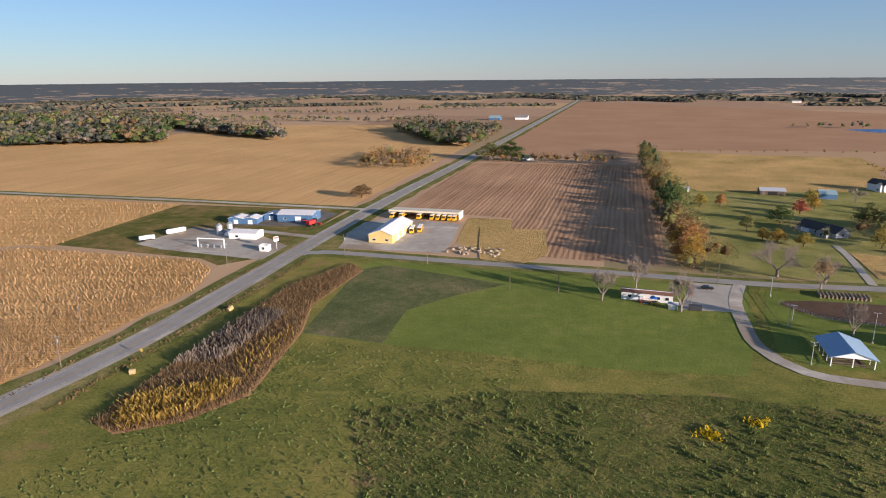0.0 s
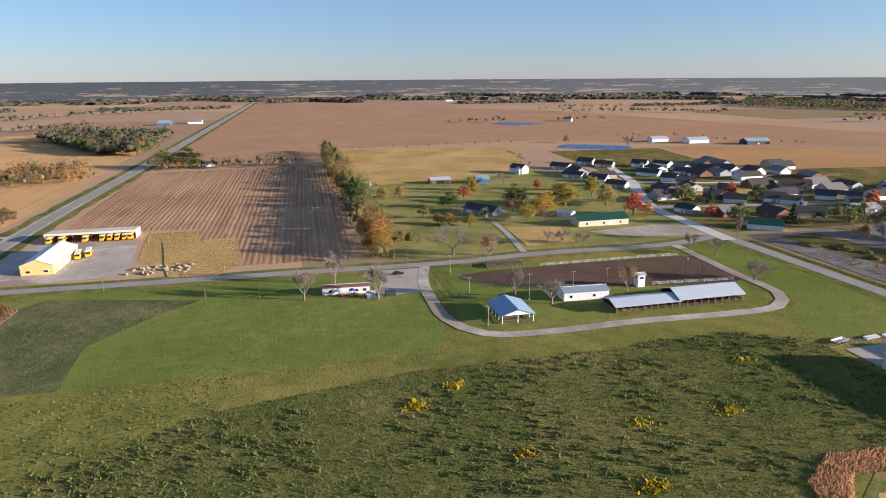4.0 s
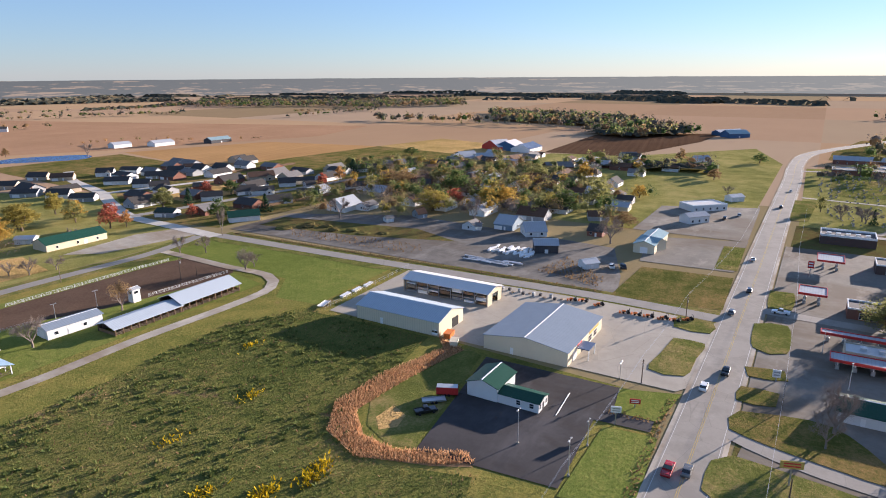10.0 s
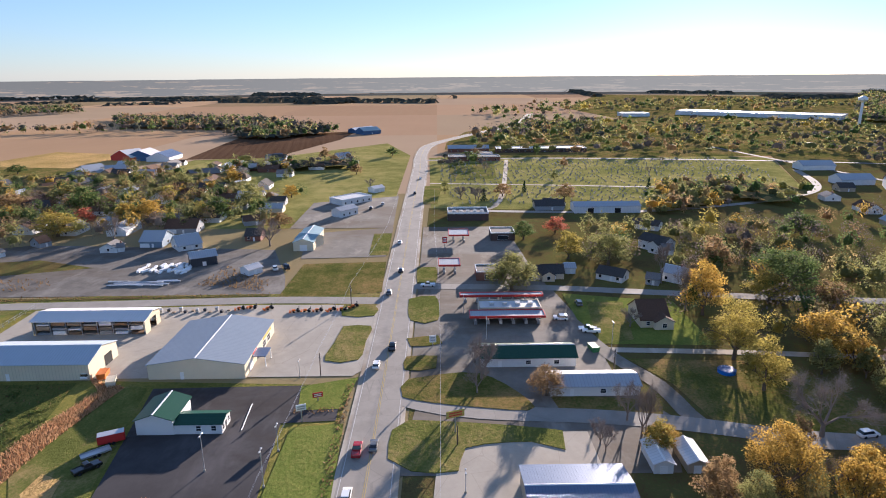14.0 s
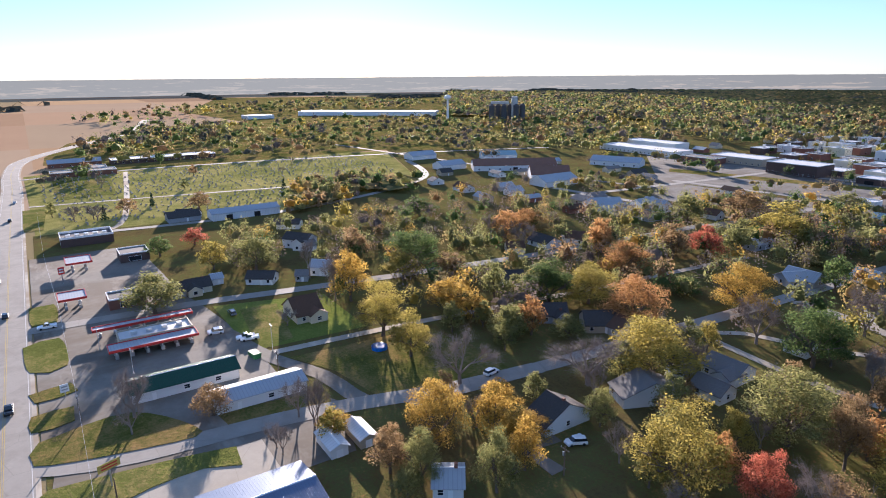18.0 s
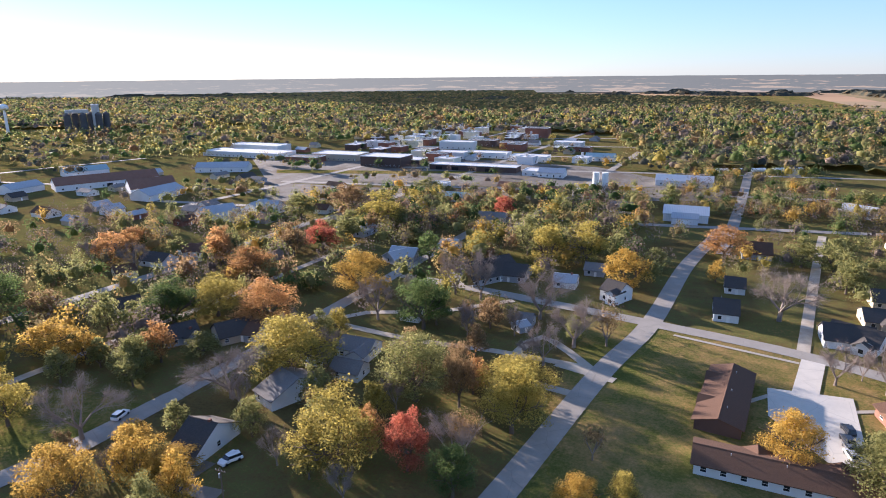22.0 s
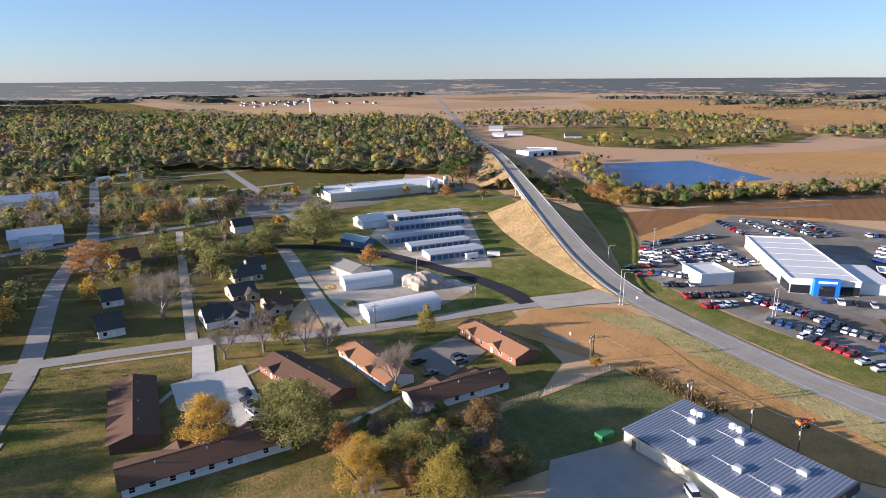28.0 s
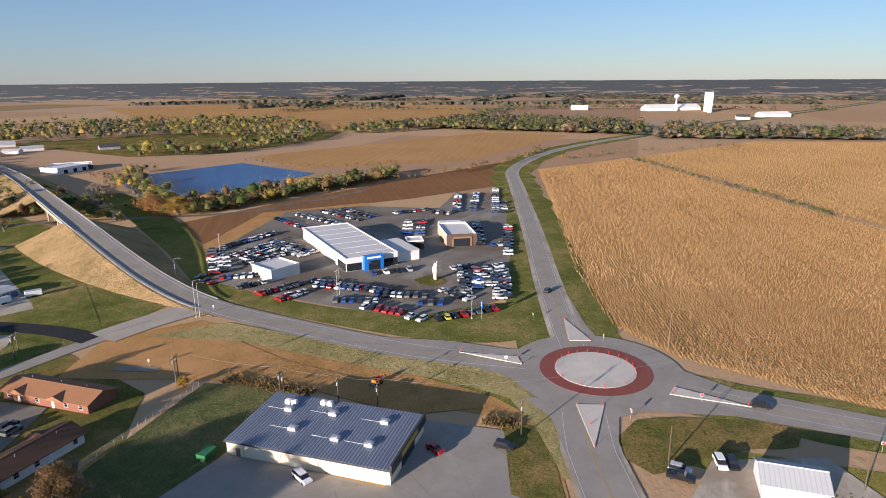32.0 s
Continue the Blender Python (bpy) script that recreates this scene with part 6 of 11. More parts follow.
sheet("verge_island", [(181.6, 10.1), (183.6, 0.3), (177.7, -0.9), (175.8, 8.8)], "yard", .115, "kerbed dry grass island by the highway", "grass", smooth=True, raised=.12)
sheet("verge_island", [(168.5, 9.7), (168.8, 0.6), (161.1, 1.0), (160.1, 9.9)], "yard", .115, "kerbed dry grass island by the highway", "grass", smooth=True, raised=.12)
sheet("verge_island", [(154.5, 8.5), (157.4, -11.0), (138.9, -23.5), (138.8, -11.4), (144.7, 9.6)], "yard", .115, "kerbed dry grass island by the highway", "grass", smooth=True, raised=.12)
sheet("verge_island", [(129.3, 11.2), (133.5, 7.5), (128.1, -28.3), (120.6, -27.5), (123.9, -20.3), (121.7, -5.6), (113.4, -3.7), (113.6, 6.2), (118.0, 11.4)], "verge", .115, "kerbed grass island with a sign by the highway", "grass", smooth=True, raised=.12)
sheet("verge_island", [(458.4, 11.3), (459.7, -3.2), (393.0, 0.5), (392.1, 9.4)], "verge", .115, "grass strip by the highway", "grass", ragged=0.5)
sheet("corner_grass", [(580.4, -11.1), (576.1, -51.3), (488.6, -46.3), (485.5, -9.7)], "verge", .10, "green lawn beside the cemetery", "grass", ragged=0.5)
sheet("corner_grass", [(213.0, -53.4), (211.8, -66.2), (179.2, -60.5), (175.2, -48.4)], "verge", .10, "mown lawn behind the drive-in", "grass", ragged=0.5)
sheet("apartment_lot", [(-22.8, -169.0), (-42.3, -170.1), (-39.4, -136.4), (-31.7, -137.2), (-21.7, -153.4)], "concrete_white", .13, "pale concrete apartment parking", "lot", ragged=0.5)
sheet("apartment_drive", [(-33.3, -191.0), (-38.8, -189.0), (-34.4, -167.8), (-28.3, -167.7)], "concrete_white", .135, "pale concrete drive to the apartments", "lot", ragged=0.5)
sheet("apartment_lot", [(-86.6, -148.9), (-105.4, -152.4), (-106.3, -137.8), (-87.5, -130.7), (-85.0, -137.2)], "lot", .13, "grey asphalt apartment parking", "lot", ragged=0.5)
sheet("dry_plot", [(109.5, 317.4), (138.3, 308.9), (133.0, 276.5), (107.3, 277.1)], "dry_grass", .10, "dry yellow plot beside a driveway", "grass", ragged=0.5)
sheet("dry_meadow", [(42.1, 511.9), (55.7, 674.7), (97.4, 703.2), (234.7, 702.7), (232.5, 623.4), (162.4, 490.0), (100.5, 478.5), (62.9, 472.5)], "dry_grass", .10, "dry tan meadow behind the tree row", "grass", ragged=0.5)
sheet("dry_patch", [(269.4, 409.9), (323.5, 389.9), (309.5, 347.9), (259.1, 348.8)], "dry_grass", .10, "dry grass behind the fairground road", "grass", ragged=0.5)
sheet("bypass_verge", [(-151.1, -147.2), (-168.5, -129.0), (-162.6, -75.4), (-161.4, -34.9), (-153.2, -22.6), (-131.6, -10.1), (-116.2, -5.5), (-114.2, -9.4), (-130.5, -17.1), (-144.4, -27.2), (-148.7, -43.9), (-150.7, -69.8), (-156.2, -115.4)], "new_grass", .075, "thin tan-green new grass beside the bypass", "grass", ragged=0.5)
sheet("bare_soil", [(-141.0, -151.5), (-163.2, -134.8), (-147.9, -92.9), (-141.8, -60.6), (-139.3, -29.4), (-129.4, -49.2), (-133.6, -77.0), (-140.3, -108.2), (-136.8, -134.0)], "new_seeding", .07, "bare tan soil beside the bypass", "grass", ragged=0.5)
sheet("lawn_slope", [(-203.7, -280.7), (-226.2, -297.6), (-193.3, -216.3), (-155.4, -170.2), (-149.8, -185.3)], "verge", .08, "mown grass slope below the bank", "grass", ragged=0.5)
road("driveway", [(14.9, -158.7), (31.7, -163.3)], 3.2, "concrete", label="pale concrete house driveway", z=0.06)
road("driveway", [(20.4, -146.8), (35.3, -149.6)], 3.2, "concrete", label="pale concrete house driveway", z=0.06)
road("driveway", [(106.9, 329.6), (106.5, 308.9), (102.0, 267.3)], 3.2, "concrete", label="pale concrete driveway to a farmhouse", z=0.06)
road("driveway", [(45.2, -158.5), (39.7, -180.3), (20.3, -161.7)], 3.0, "concrete", label="pale concrete house driveway", z=0.06)
road("lane", [(103.4, -167.0), (76.8, -164.1), (49.9, -165.3), (21.6, -163.9)], 3.0, "gravel", label="gravel lane between the houses", z=0.06)
road("lane", [(106.7, -173.3), (101.4, -179.7), (78.3, -189.4), (66.1, -200.9), (57.0, -209.0)], 3.0, "gravel", label="gravel lane between the houses", z=0.06)
road("footpath", [(-49.6, -122.6), (-71.8, -128.1)], 1.4, "concrete", label="narrow concrete footpath on the lawn", z=0.06)
road("footpath", [(-110.2, -154.8), (-108.8, -129.5)], 1.4, "concrete", label="narrow concrete footpath on the lawn", z=0.06)
road("footpath", [(1.5, -196.5), (-32.4, -187.8)], 1.4, "concrete", label="narrow concrete footpath beside the street", z=0.06)
road("footpath", [(-40.5, -162.5), (-49.0, -166.1)], 1.4, "concrete", label="narrow concrete footpath on the lawn", z=0.06)
road("footpath", [(-5.5, -146.4), (-22.7, -164.5)], 1.4, "concrete", label="narrow concrete footpath on the lawn", z=0.06)
road("driveway", [(91.3, -90.0), (91.4, -81.2), (81.3, -81.5)], 4, "lot", label="worn asphalt house driveway", z=0.06)
road("driveway", [(-129.5, -138.9), (-132.2, -126.4)], 3.0, "gravel", label="gravel drive on the lawn", z=0.06)
sheet("bank_foot_grass", [(-353.6, -374.3), (-303.6, -300.1), (-236.5, -210.4), (-192.2, -157.5), (-189.5, -148.6), (-229.6, -181.8), (-279.2, -232.3), (-325.9, -294.2), (-364.2, -359.1)], "pasture", .10, "dull green grass below the bank", "grass", ragged=0.5)
sheet("track_side_grass", [(-175.2, -350.4), (-205.7, -373.2), (-258.6, -364.2), (-277.7, -351.7), (-255.0, -291.5), (-226.4, -288.4), (-220.5, -312.3), (-185.7, -321.1)], "verge", .09, "weedy ground beside the tracks", "grass", ragged=0.5)
sheet("dirt_mound", [(-66.9, 328.3), (-32.1, 331.0), (-25.5, 282.9), (-34.9, 263.8), (-54.7, 268.0), (-59.4, 287.4)], "dry_grass", .12, "weedy bare ground beside the bus yard", "grass", ragged=0.5)

# ---- the larger buildings ----
def posts(ob, spots, high, material="wood_brown", r=0.12):
    for x, y in spots:
        part("post", boxes((x - r, x + r, y - r, y + r, -0.1, high)), material, ob)


def gable_roof(ob, w, d, h, rise, material, e=0.5, ceiling=None):
    k = rise / (d / 2)
    for s in (1, -1):
        part("roof", prism([(0, h + rise), (s * (d / 2 + e), h - e * k), (s * (d / 2 + e), h - e * k + 0.16), (0, h + rise + 0.16)], -w / 2 - e, w / 2 + e, 0), material, ob)


building("lumber_warehouse", 164.4, 111.9, 0, 15.6, 32.6, 4.7, "steel_cream", "roof_pale_blue", "long cream metal warehouse with a pale blue roof", "warehouse", ridge="y", rise=2.2, eave=0.3,
         openings=[("l", 2.5, "bay:4.2:3.4"), ("b", -6, "door:1.0:2.1")])
lum = thing("lumber_shed", 193.0, 112.0, 90, 0, "open-sided lumber shed with racks of boards", "shed")
gable_roof(lum, 36, 11.5, 5.0, 1.3, "roof_bright")
part("back_wall", boxes((-18, 18, -5.7, -5.5, 0, 5.0)), "steel_cream", lum)
part("end_wall", prism([(-5.7, 0), (5.7, 0), (5.7, 5.0), (0, 6.2), (-5.7, 5.0)], 17.8, 18.0, 0), "steel_cream", lum)
part("end_wall", prism([(-5.7, 0), (-2.4, 0), (-2.4, 4.0), (2.0, 4.0), (2.0, 0), (5.7, 0), (5.7, 5.0), (0, 6.2), (-5.7, 5.0)], -18.0, -17.8, 0), "steel_cream", lum)
posts(lum, [(-17.6 + i * 5.0, 5.4) for i in range(8)], 5.0, "steel_grey")
for i in range(7):
    for z in (0.2, 1.7, 3.2):
        for y in (4.2, -3.5):
            part("lumber_pack", boxes((-17 + i * 5.0, -13 + i * 5.0, y - 1.0, y + 0.9, z, z + 0.5 + 0.35 * ((i * 7 + int(z * 3)) % 3)), bevel=0.03), ("wood_brown", "trim_white", "steel_grey", "log")[(i + int(z)) % 4], lum)
hw = building("hardware_store", 172.2, 66.4, 0, 31.5, 26.5, 4.3, "steel_cream", "roof_mid", "wide cream metal building store with a low grey-blue roof", "store", rise=1.9, eave=0.3,
              openings=[("l", -4, "door:1.0:2.1"), ("f", 4, "win:3:2", 0.6), ("f", -3, "ddoor:2.4:2.4"), ("f", 9, "win:3:2", 0.6), ("f", -10, "door:3.4:3")])
part("canopy_roof", boxes((-9, -3, -17.2, -13.3, 3.2, 3.45)), "roof_blue_steel", hw)
posts(hw, [(-8.8, -17), (-3.2, -17)], 3.2, "trim_white")
part("yellow_panel", boxes((3, 12, -13.35, -13.3, 3.0, 4.2)), "paint_yellow", hw)
part("red_sign", boxes((-8, -4, -13.4, -13.3, 3.5, 4.4)), "paint_red", hw)
hw2 = building("office", 134.0, 65.8, 0, 10.8, 8.6, 3.9, "siding_white", "roof_green", "white office with a green metal gable roof on the black lot", "office", rise=1.5, eave=0.4,
               openings=[("b", -2, "win:1.2:1.2", 1.0), ("r", 0, "ddoor:1.0:2.1")])
part("wing_wall", prism([(-5.2, -0.2), (0.6, -0.2), (0.6, 2.7), (-2.3, 3.6), (-5.2, 2.7)], -15.4, -4.3, 1), "siding_white", hw2)
for s, c in ((1, 0.9), (-1, -5.5)):
    part("wing_roof", prism([(-2.3, 3.66), (c, 2.62), (c, 2.78), (-2.3, 3.82)], -15.8, -4.4, 1), "roof_green", hw2)
for s in (-13.5, -10):
    o = share("window", window_mesh(1.1, 1.2)[0], hw2, pose(-5.2, s, 1.0, 0, 0, -90))
    share("pane", window_mesh(1.1, 1.2)[1], o)
share("door", door_mesh(1.0, 2.05, "trim_dark"), hw2, pose(-2.3, -15.4, 0))
for s in (-4.2, -0.4):
    o = share("window", window_mesh(1.1, 1.2)[0], hw2, pose(s, -15.4, 0.9))
    share("pane", window_mesh(1.1, 1.2)[1], o)
# fairground
pv = thing("pavilion", 69.3, 192.5, 90, 0, "open-sided fair pavilion with a blue-grey metal roof", "pavilion")
gable_roof(pv, 14.5, 11.5, 2.9, 1.9, "roof_sky")
for s in (-7.3, 7.3):
    part("gable_panel", prism([(-5.7, 2.9), (5.7, 2.9), (0, 4.7)], s - 0.05, s + 0.05, 0), "trim_white", pv)
posts(pv, [(-7.1 + i * 3.55, s) for i in range(5) for s in (-5.5, 5.5)] + [(-7.1, 0), (7.1, 0)], 2.95, "trim_white")
for s in (-5.5, 5.5):
    for z in (0.5, 1.0):
        part("rail", boxes((-7.1, 7.1, s - 0.04, s + 0.04, z, z + 0.14)), "wood_grey", pv)
for s in (-7.1, 7.1):
    for z in (0.5, 1.0):
        part("rail", boxes((s - 0.04, s + 0.04, -5.5, 5.5, z, z + 0.14)), "wood_grey", pv)
for i in range(5):
    part("bench", boxes((-5 + i * 2.4, -3.4 + i * 2.4, -4, 4, 0.4, 0.48), (-4.4 + i * 2.4, -4.2 + i * 2.4, -4, 4, 0, 0.42)), "wood_grey", pv)
building("fair_office", 101.5, 203.6, -3, 17.5, 7.2, 3.3, "steel_white", "roof_mid", "white metal fair building with a pale roof", "building", rise=1.0,
         openings=[("f", -6, "win:1:1", 1.2), ("f", -2, "door:1:2"), ("f", 3, "win:1:1", 1.2), ("l", 0, "door:2.4:2.4")])
for nm, x, y, w, d, h, rise, lb in (("livestock_barn", 117.5, 189.5, 25, 9.5, 2.5, 1.3, "low open livestock barn with a metal roof"), ("livestock_barn", 143, 191, 26, 12.5, 3.0, 2.3, "larger open livestock barn with a white metal roof")):
    b = thing(nm, x, y, 0, 0, lb, "barn")
    gable_roof(b, w, d, h, rise, "roof_pale_blue")
    posts(b, [(-w / 2 + 0.3 + i * (w - 0.6) / 9, s * (d / 2 - 0.2)) for i in range(10) for s in (-1, 1)], h, "wood_brown")
    part("back_wall", boxes((-w / 2, w / 2, d / 2 - 0.15, d / 2 - 0.05, 0, h)), "wood_grey", b)
    for z in (0.3, 0.7, 1.1):
        part("pen_rail", boxes((-w / 2, w / 2, -d / 2 + 0.15, -d / 2 + 0.22, z, z + 0.14)), "wood_grey", b)
    for i in range(10):
        x0 = -w / 2 + 0.3 + i * (w - 0.6) / 9
        part("pen_panel", boxes((x0 - 0.04, x0 + 0.04, -d / 2 + 0.3, d / 2 - 0.3, 0.1, 1.2)), "wood_brown", b)
building("judge_stand", 128.3, 209.5, 0, 3.0, 3.0, 5.0, "siding_white", "roof_steel", "small white judges' stand of two floors by the arena", "stand", rise=0.5, openings=[("f", 0, "win:1.6:0.9", 3.4), ("l", 0, "win:1.6:0.9", 3.4)])
mh = building("mobile_home", 16.0, 230.6, -4, 18.0, 4.6, 2.9, "siding_white", "roof_rust", "long white mobile home with a dark roof", "mobile home", rise=0.5, eave=0.2,
              openings=[("f", -6, "win:1.2:1", 1.1), ("f", -1, "door:0.9:2"), ("f", 4, "win:1.2:1", 1.1), ("f", 7, "win:1.2:1", 1.1)])
part("porch_deck", boxes((-3, 1, -4.4, -2.3, 0.3, 0.5), (-2.9, -2.7, -4.4, -4.2, 0, 1.4), (0.8, 1.0, -4.4, -4.2, 0, 1.4)), "wood_brown", mh)
shed(24.5, 222.5, -4, 3.0, 2.4, 1.9, "steel_grey", "roof_steel", "small grey garden shed by the mobile home")
# bus yard
building("bus_garage", -108.7, 301.5, 0, 12.6, 33, 4.3, "steel_yellow", "roof_bright", "yellow bus garage with a white metal roof", "garage", ridge="y", rise=2.4, eave=0.3,
         openings=[("l", -3.4, "win:1.6:1", 1.2), ("l", 3.4, "win:1.6:1", 1.2), ("f", -8, "door:3.6:3.4"), ("f", 0, "door:3.6:3.4"), ("f", 8, "door:3.6:3.4")])
bs = thing("bus_shelter", -103.8, 349.0, 0, 0, "long open bus shelter with a cream roof edge", "shelter")
part("roof", prism([(-5.4, 4.3), (5.4, 3.7), (5.4, 3.95), (-5.4, 4.55)], -21.4, 21.4, 0), "steel_cream", bs)
part("fascia", boxes((-21.4, 21.4, -5.5, -5.4, 3.5, 4.6)), "siding_cream", bs)
part("back_wall", boxes((-21.4, 21.4, 5.2, 5.3, 0, 3.8)), "steel_tan", bs)
for s in (-21.3, 21.2):
    part("end_wall", boxes((s, s + 0.12, -5.4, 5.2, 0, 4.0)), "siding_cream", bs)
posts(bs, [(-17 + i * 4.3, -5.2) for i in range(9)], 4.1, "wood_brown")
BUS = {}


def school_bus(x, y, rot):
    ob = thing("school_bus", x, y, rot, 0.1, "yellow school bus with a white roof", "bus", "school buses")
    part("body", boxes((-1.2, 1.2, -5.2, 3.6, 0.5, 2.75), bevel=0.12), "bus_yellow", ob)
    part("hood", boxes((-1.05, 1.05, -6.5, -5.1, 0.5, 1.5), bevel=0.12), "bus_yellow", ob)
    part("roof", boxes((-1.1, 1.1, -5.0, 3.4, 2.75, 2.92), bevel=0.07), "trim_white", ob)
    part("windscreen", boxes((-1.0, 1.0, -5.24, -5.2, 1.6, 2.5)), "car_glass", ob)
    for s in (-1.22, 1.2):
        part("windows", boxes((s, s + 0.02, -4.8, 3.2, 1.75, 2.35)), "car_glass", ob)
        part("rub_rail", boxes((s, s + 0.025, -5.0, 3.4, 1.2, 1.3)), "trim_dark", ob)
    for y0 in (-5.4, 1.8):
        for s in (-1.0, 1.0):
            part("wheel", tube(((s - 0.14, y0, 0.45), (s + 0.14, y0, 0.45), 0.48, 0.48), n=12), "rubber", ob)
    return ob


first = school_bus(-122.5, 346, 0)
for bx in (-117, -106, -98, -94.5, -91, -87.5, -84.8):
    copy_thing(first, pose(bx, 346, 0.1))
copy_thing(first, pose(-100.5, 312, 0.1, 0, 0, 10))
copy_thing(first, pose(-97, 315, 0.1, 0, 0, 10))
# blue sheds and the farm supply
building("blue_workshop", -174, 325, 6, 21, 14, 4.5, "steel_blue", "roof_bright", "blue metal workshop with a white roof", "workshop", rise=1.4, openings=[("f", 2, "door:3.6:3.4"), ("f", -6, "win:1.4:1", 1.4), ("r", 0, "win:1.4:1", 1.4)])
for x, y, w in ((-205, 311, 9), (-196.5, 312, 8), (-190, 324, 9)):
    building("blue_shed", x, y, 8, w, 8.5, 3.2, "steel_blue", "roof_bright", "small blue metal shed with a pale roof", "shed", ridge="y", rise=1.0, openings=[("l", 0, "door:2.6:2.4")], group="blue sheds")
building("supply_office", -181.5, 280.5, 5, 15, 9, 3.2, "siding_white", "roof_bright", "white farm supply office", "office", openings=[("f", 3, "door:1:2.1"), ("f", -3, "win:1.4:1.1", 1)], rise=1.0)


def tank(name, x, y, rot, length, r, label, z=0.5):
    ob = thing(name, x, y, rot, 0, label, "tank", "tanks")
    bm = bmesh.new()
    ring = []
    for s, k in ((-length / 2 - r * 0.6, 0.15), (-length / 2 - r * 0.4, 0.66), (-length / 2, 1.0), (length / 2, 1.0), (length / 2 + r * 0.4, 0.66), (length / 2 + r * 0.6, 0.15)):
        ring.append([bm.verts.new((s, r * k * math.cos(a), r + z + r * k * math.sin(a))) for a in (2 * math.pi * i / 14 for i in range(14))])
    for a, b in zip(ring, ring[1:]):
        for i in range(14):
            bm.faces.new((a[i], a[(i + 1) % 14], b[(i + 1) % 14], b[i]))
    bm.faces.new(ring[0][::-1])
    bm.faces.new(ring[-1])
    part("shell", bm, "trim_white", ob)
    for s in (-length * 0.32, length * 0.32):
        part("saddle", boxes((s - 0.2, s + 0.2, -r * 0.8, r * 0.8, 0, z + r * 0.4)), "concrete", ob)
    return ob


tank("propane_tank", -223, 279, 62, 9.5, 1.3, "long white propane tank on two saddles")
for x, y, r in ((-192, 284, 20), (-186, 287, 30), (-178, 286, 10), (-190, 279, 40)):
    tank("fertilizer_tank", x, y, r, 4.5, 1.1, "white fertilizer tank at the farm supply")
for x, y in ((-196, 288), (-199, 283)):
    bin_ = thing("grain_bin", x, y, 0, 0, "small galvanised grain bin with a cone roof", "bin", "bins")
    part("drum", tube(((0, 0, 0), (0, 0, 5.0), 1.6, 1.6), n=16), "steel_galv", bin_)
    part("cone", tube(((0, 0, 5.0), (0, 0, 6.2), 1.75, 0.2), n=16), "steel_grey", bin_)
pump = thing("fuel_canopy", -187, 258, 5, 0, "row of fuel pumps under white posts", "pumps")
for i in range(4):
    part("pump", boxes((-6 + i * 3.6, -5.2 + i * 3.6, -0.3, 0.3, 0, 1.7), bevel=0.05), "steel_grey", pump)
for i in (-1, 1):
    part("post", boxes((i * 7 - 0.25, i * 7 + 0.25, -0.25, 0.25, 0, 4.6), bevel=0.04), "trim_white", pump)
part("beam", boxes((-7, 7, -0.2, 0.2, 4.4, 4.8)), "trim_white", pump)
kiosk = building("kiosk", -158, 259, 0, 4.4, 3.4, 2.6, "siding_white", "roof_tar", "small white scale kiosk by the road", "kiosk", flat=True, wins=1)
sg = thing("roadside_sign", -153.5, 262, 60, 0, "tall roadside sign with plain panels", "sign")
part("post", boxes((-0.15, 0.15, -0.15, 0.15, 0, 6)), "steel_grey", sg)
part("panel", boxes((-1.3, 1.3, -0.12, 0.12, 4.2, 6.6), bevel=0.04), "trim_white", sg)
part("red_bar", boxes((-1.1, 1.1, -0.16, -0.12, 5.6, 6.3)), "paint_red", sg)
comb = thing("combine_harvester", -160, 312, 70, 0, "red combine harvester parked by the blue shed", "harvester")
part("body", boxes((-2.6, 2.6, -1.5, 1.5, 1.2, 3.4), bevel=0.2), "paint_red", comb)
part("cab", boxes((2.2, 3.6, -1.0, 1.0, 1.8, 3.9), bevel=0.1), "car_glass", comb)
part("header", boxes((4.2, 5.2, -3.2, 3.2, 0.3, 1.1), bevel=0.1), "paint_red", comb)
part("auger", tube(((-1.5, 1.6, 3.2), (-4.5, 2.2, 3.8), 0.25, 0.2)), "paint_red", comb)
for sx, r in ((1.9, 0.95), (-2.0, 0.6)):
    for s in (-1.4, 1.4):
        part("wheel", tube(((sx, s - 0.35, r), (sx, s + 0.35, r), r, r), n=14), "rubber", comb)
tr = thing("tank_truck", -228, 262, 60, 0, "white tank truck parked on grass", "truck")
part("tank", tube(((-3.5, 0, 1.9), (2.0, 0, 1.9), 1.05, 1.05), n=14), "trim_white", tr)
part("cab", boxes((2.3, 4.2, -1.15, 1.15, 0.7, 2.7), bevel=0.15), "car_white", tr)
part("chassis", boxes((-3.8, 4.0, -0.5, 0.5, 0.6, 0.85)), "trim_dark", tr)
for sx in (-2.8, -1.6, 3.2):
    for s in (-1.0, 1.0):
        part("wheel", tube(((sx, s - 0.15, 0.5), (sx, s + 0.15, 0.5), 0.5, 0.5), n=12), "rubber", tr)
# the low store by the roundabout
st = thing("variety_store", -112.5, -62.4, 90, 0, "long cream block store with a ribbed blue-grey roof", "store")
part("wall", prism([(-10.4, -0.2), (10.4, -0.2), (10.4, 4.3), (-10.4, 3.7)], -19.3, 19.3, 0), "block_cream", st)
part("roof", prism([(-10.9, 3.72), (10.8, 4.36), (10.8, 4.5), (-10.9, 3.86)], -19.6, 19.6, 0), "roof_blue_steel", st)
ribs = bmesh.new()
for i in range(52):
    x = -19.3 + i * 0.757
    prism_into(ribs, [(-10.9, 3.86), (10.8, 4.5), (10.8, 4.58), (-10.9, 3.94)], x, x + 0.13, 0)
part("roof_ribs", ribs, "roof_steel", st, "raised seams of the steel roof")
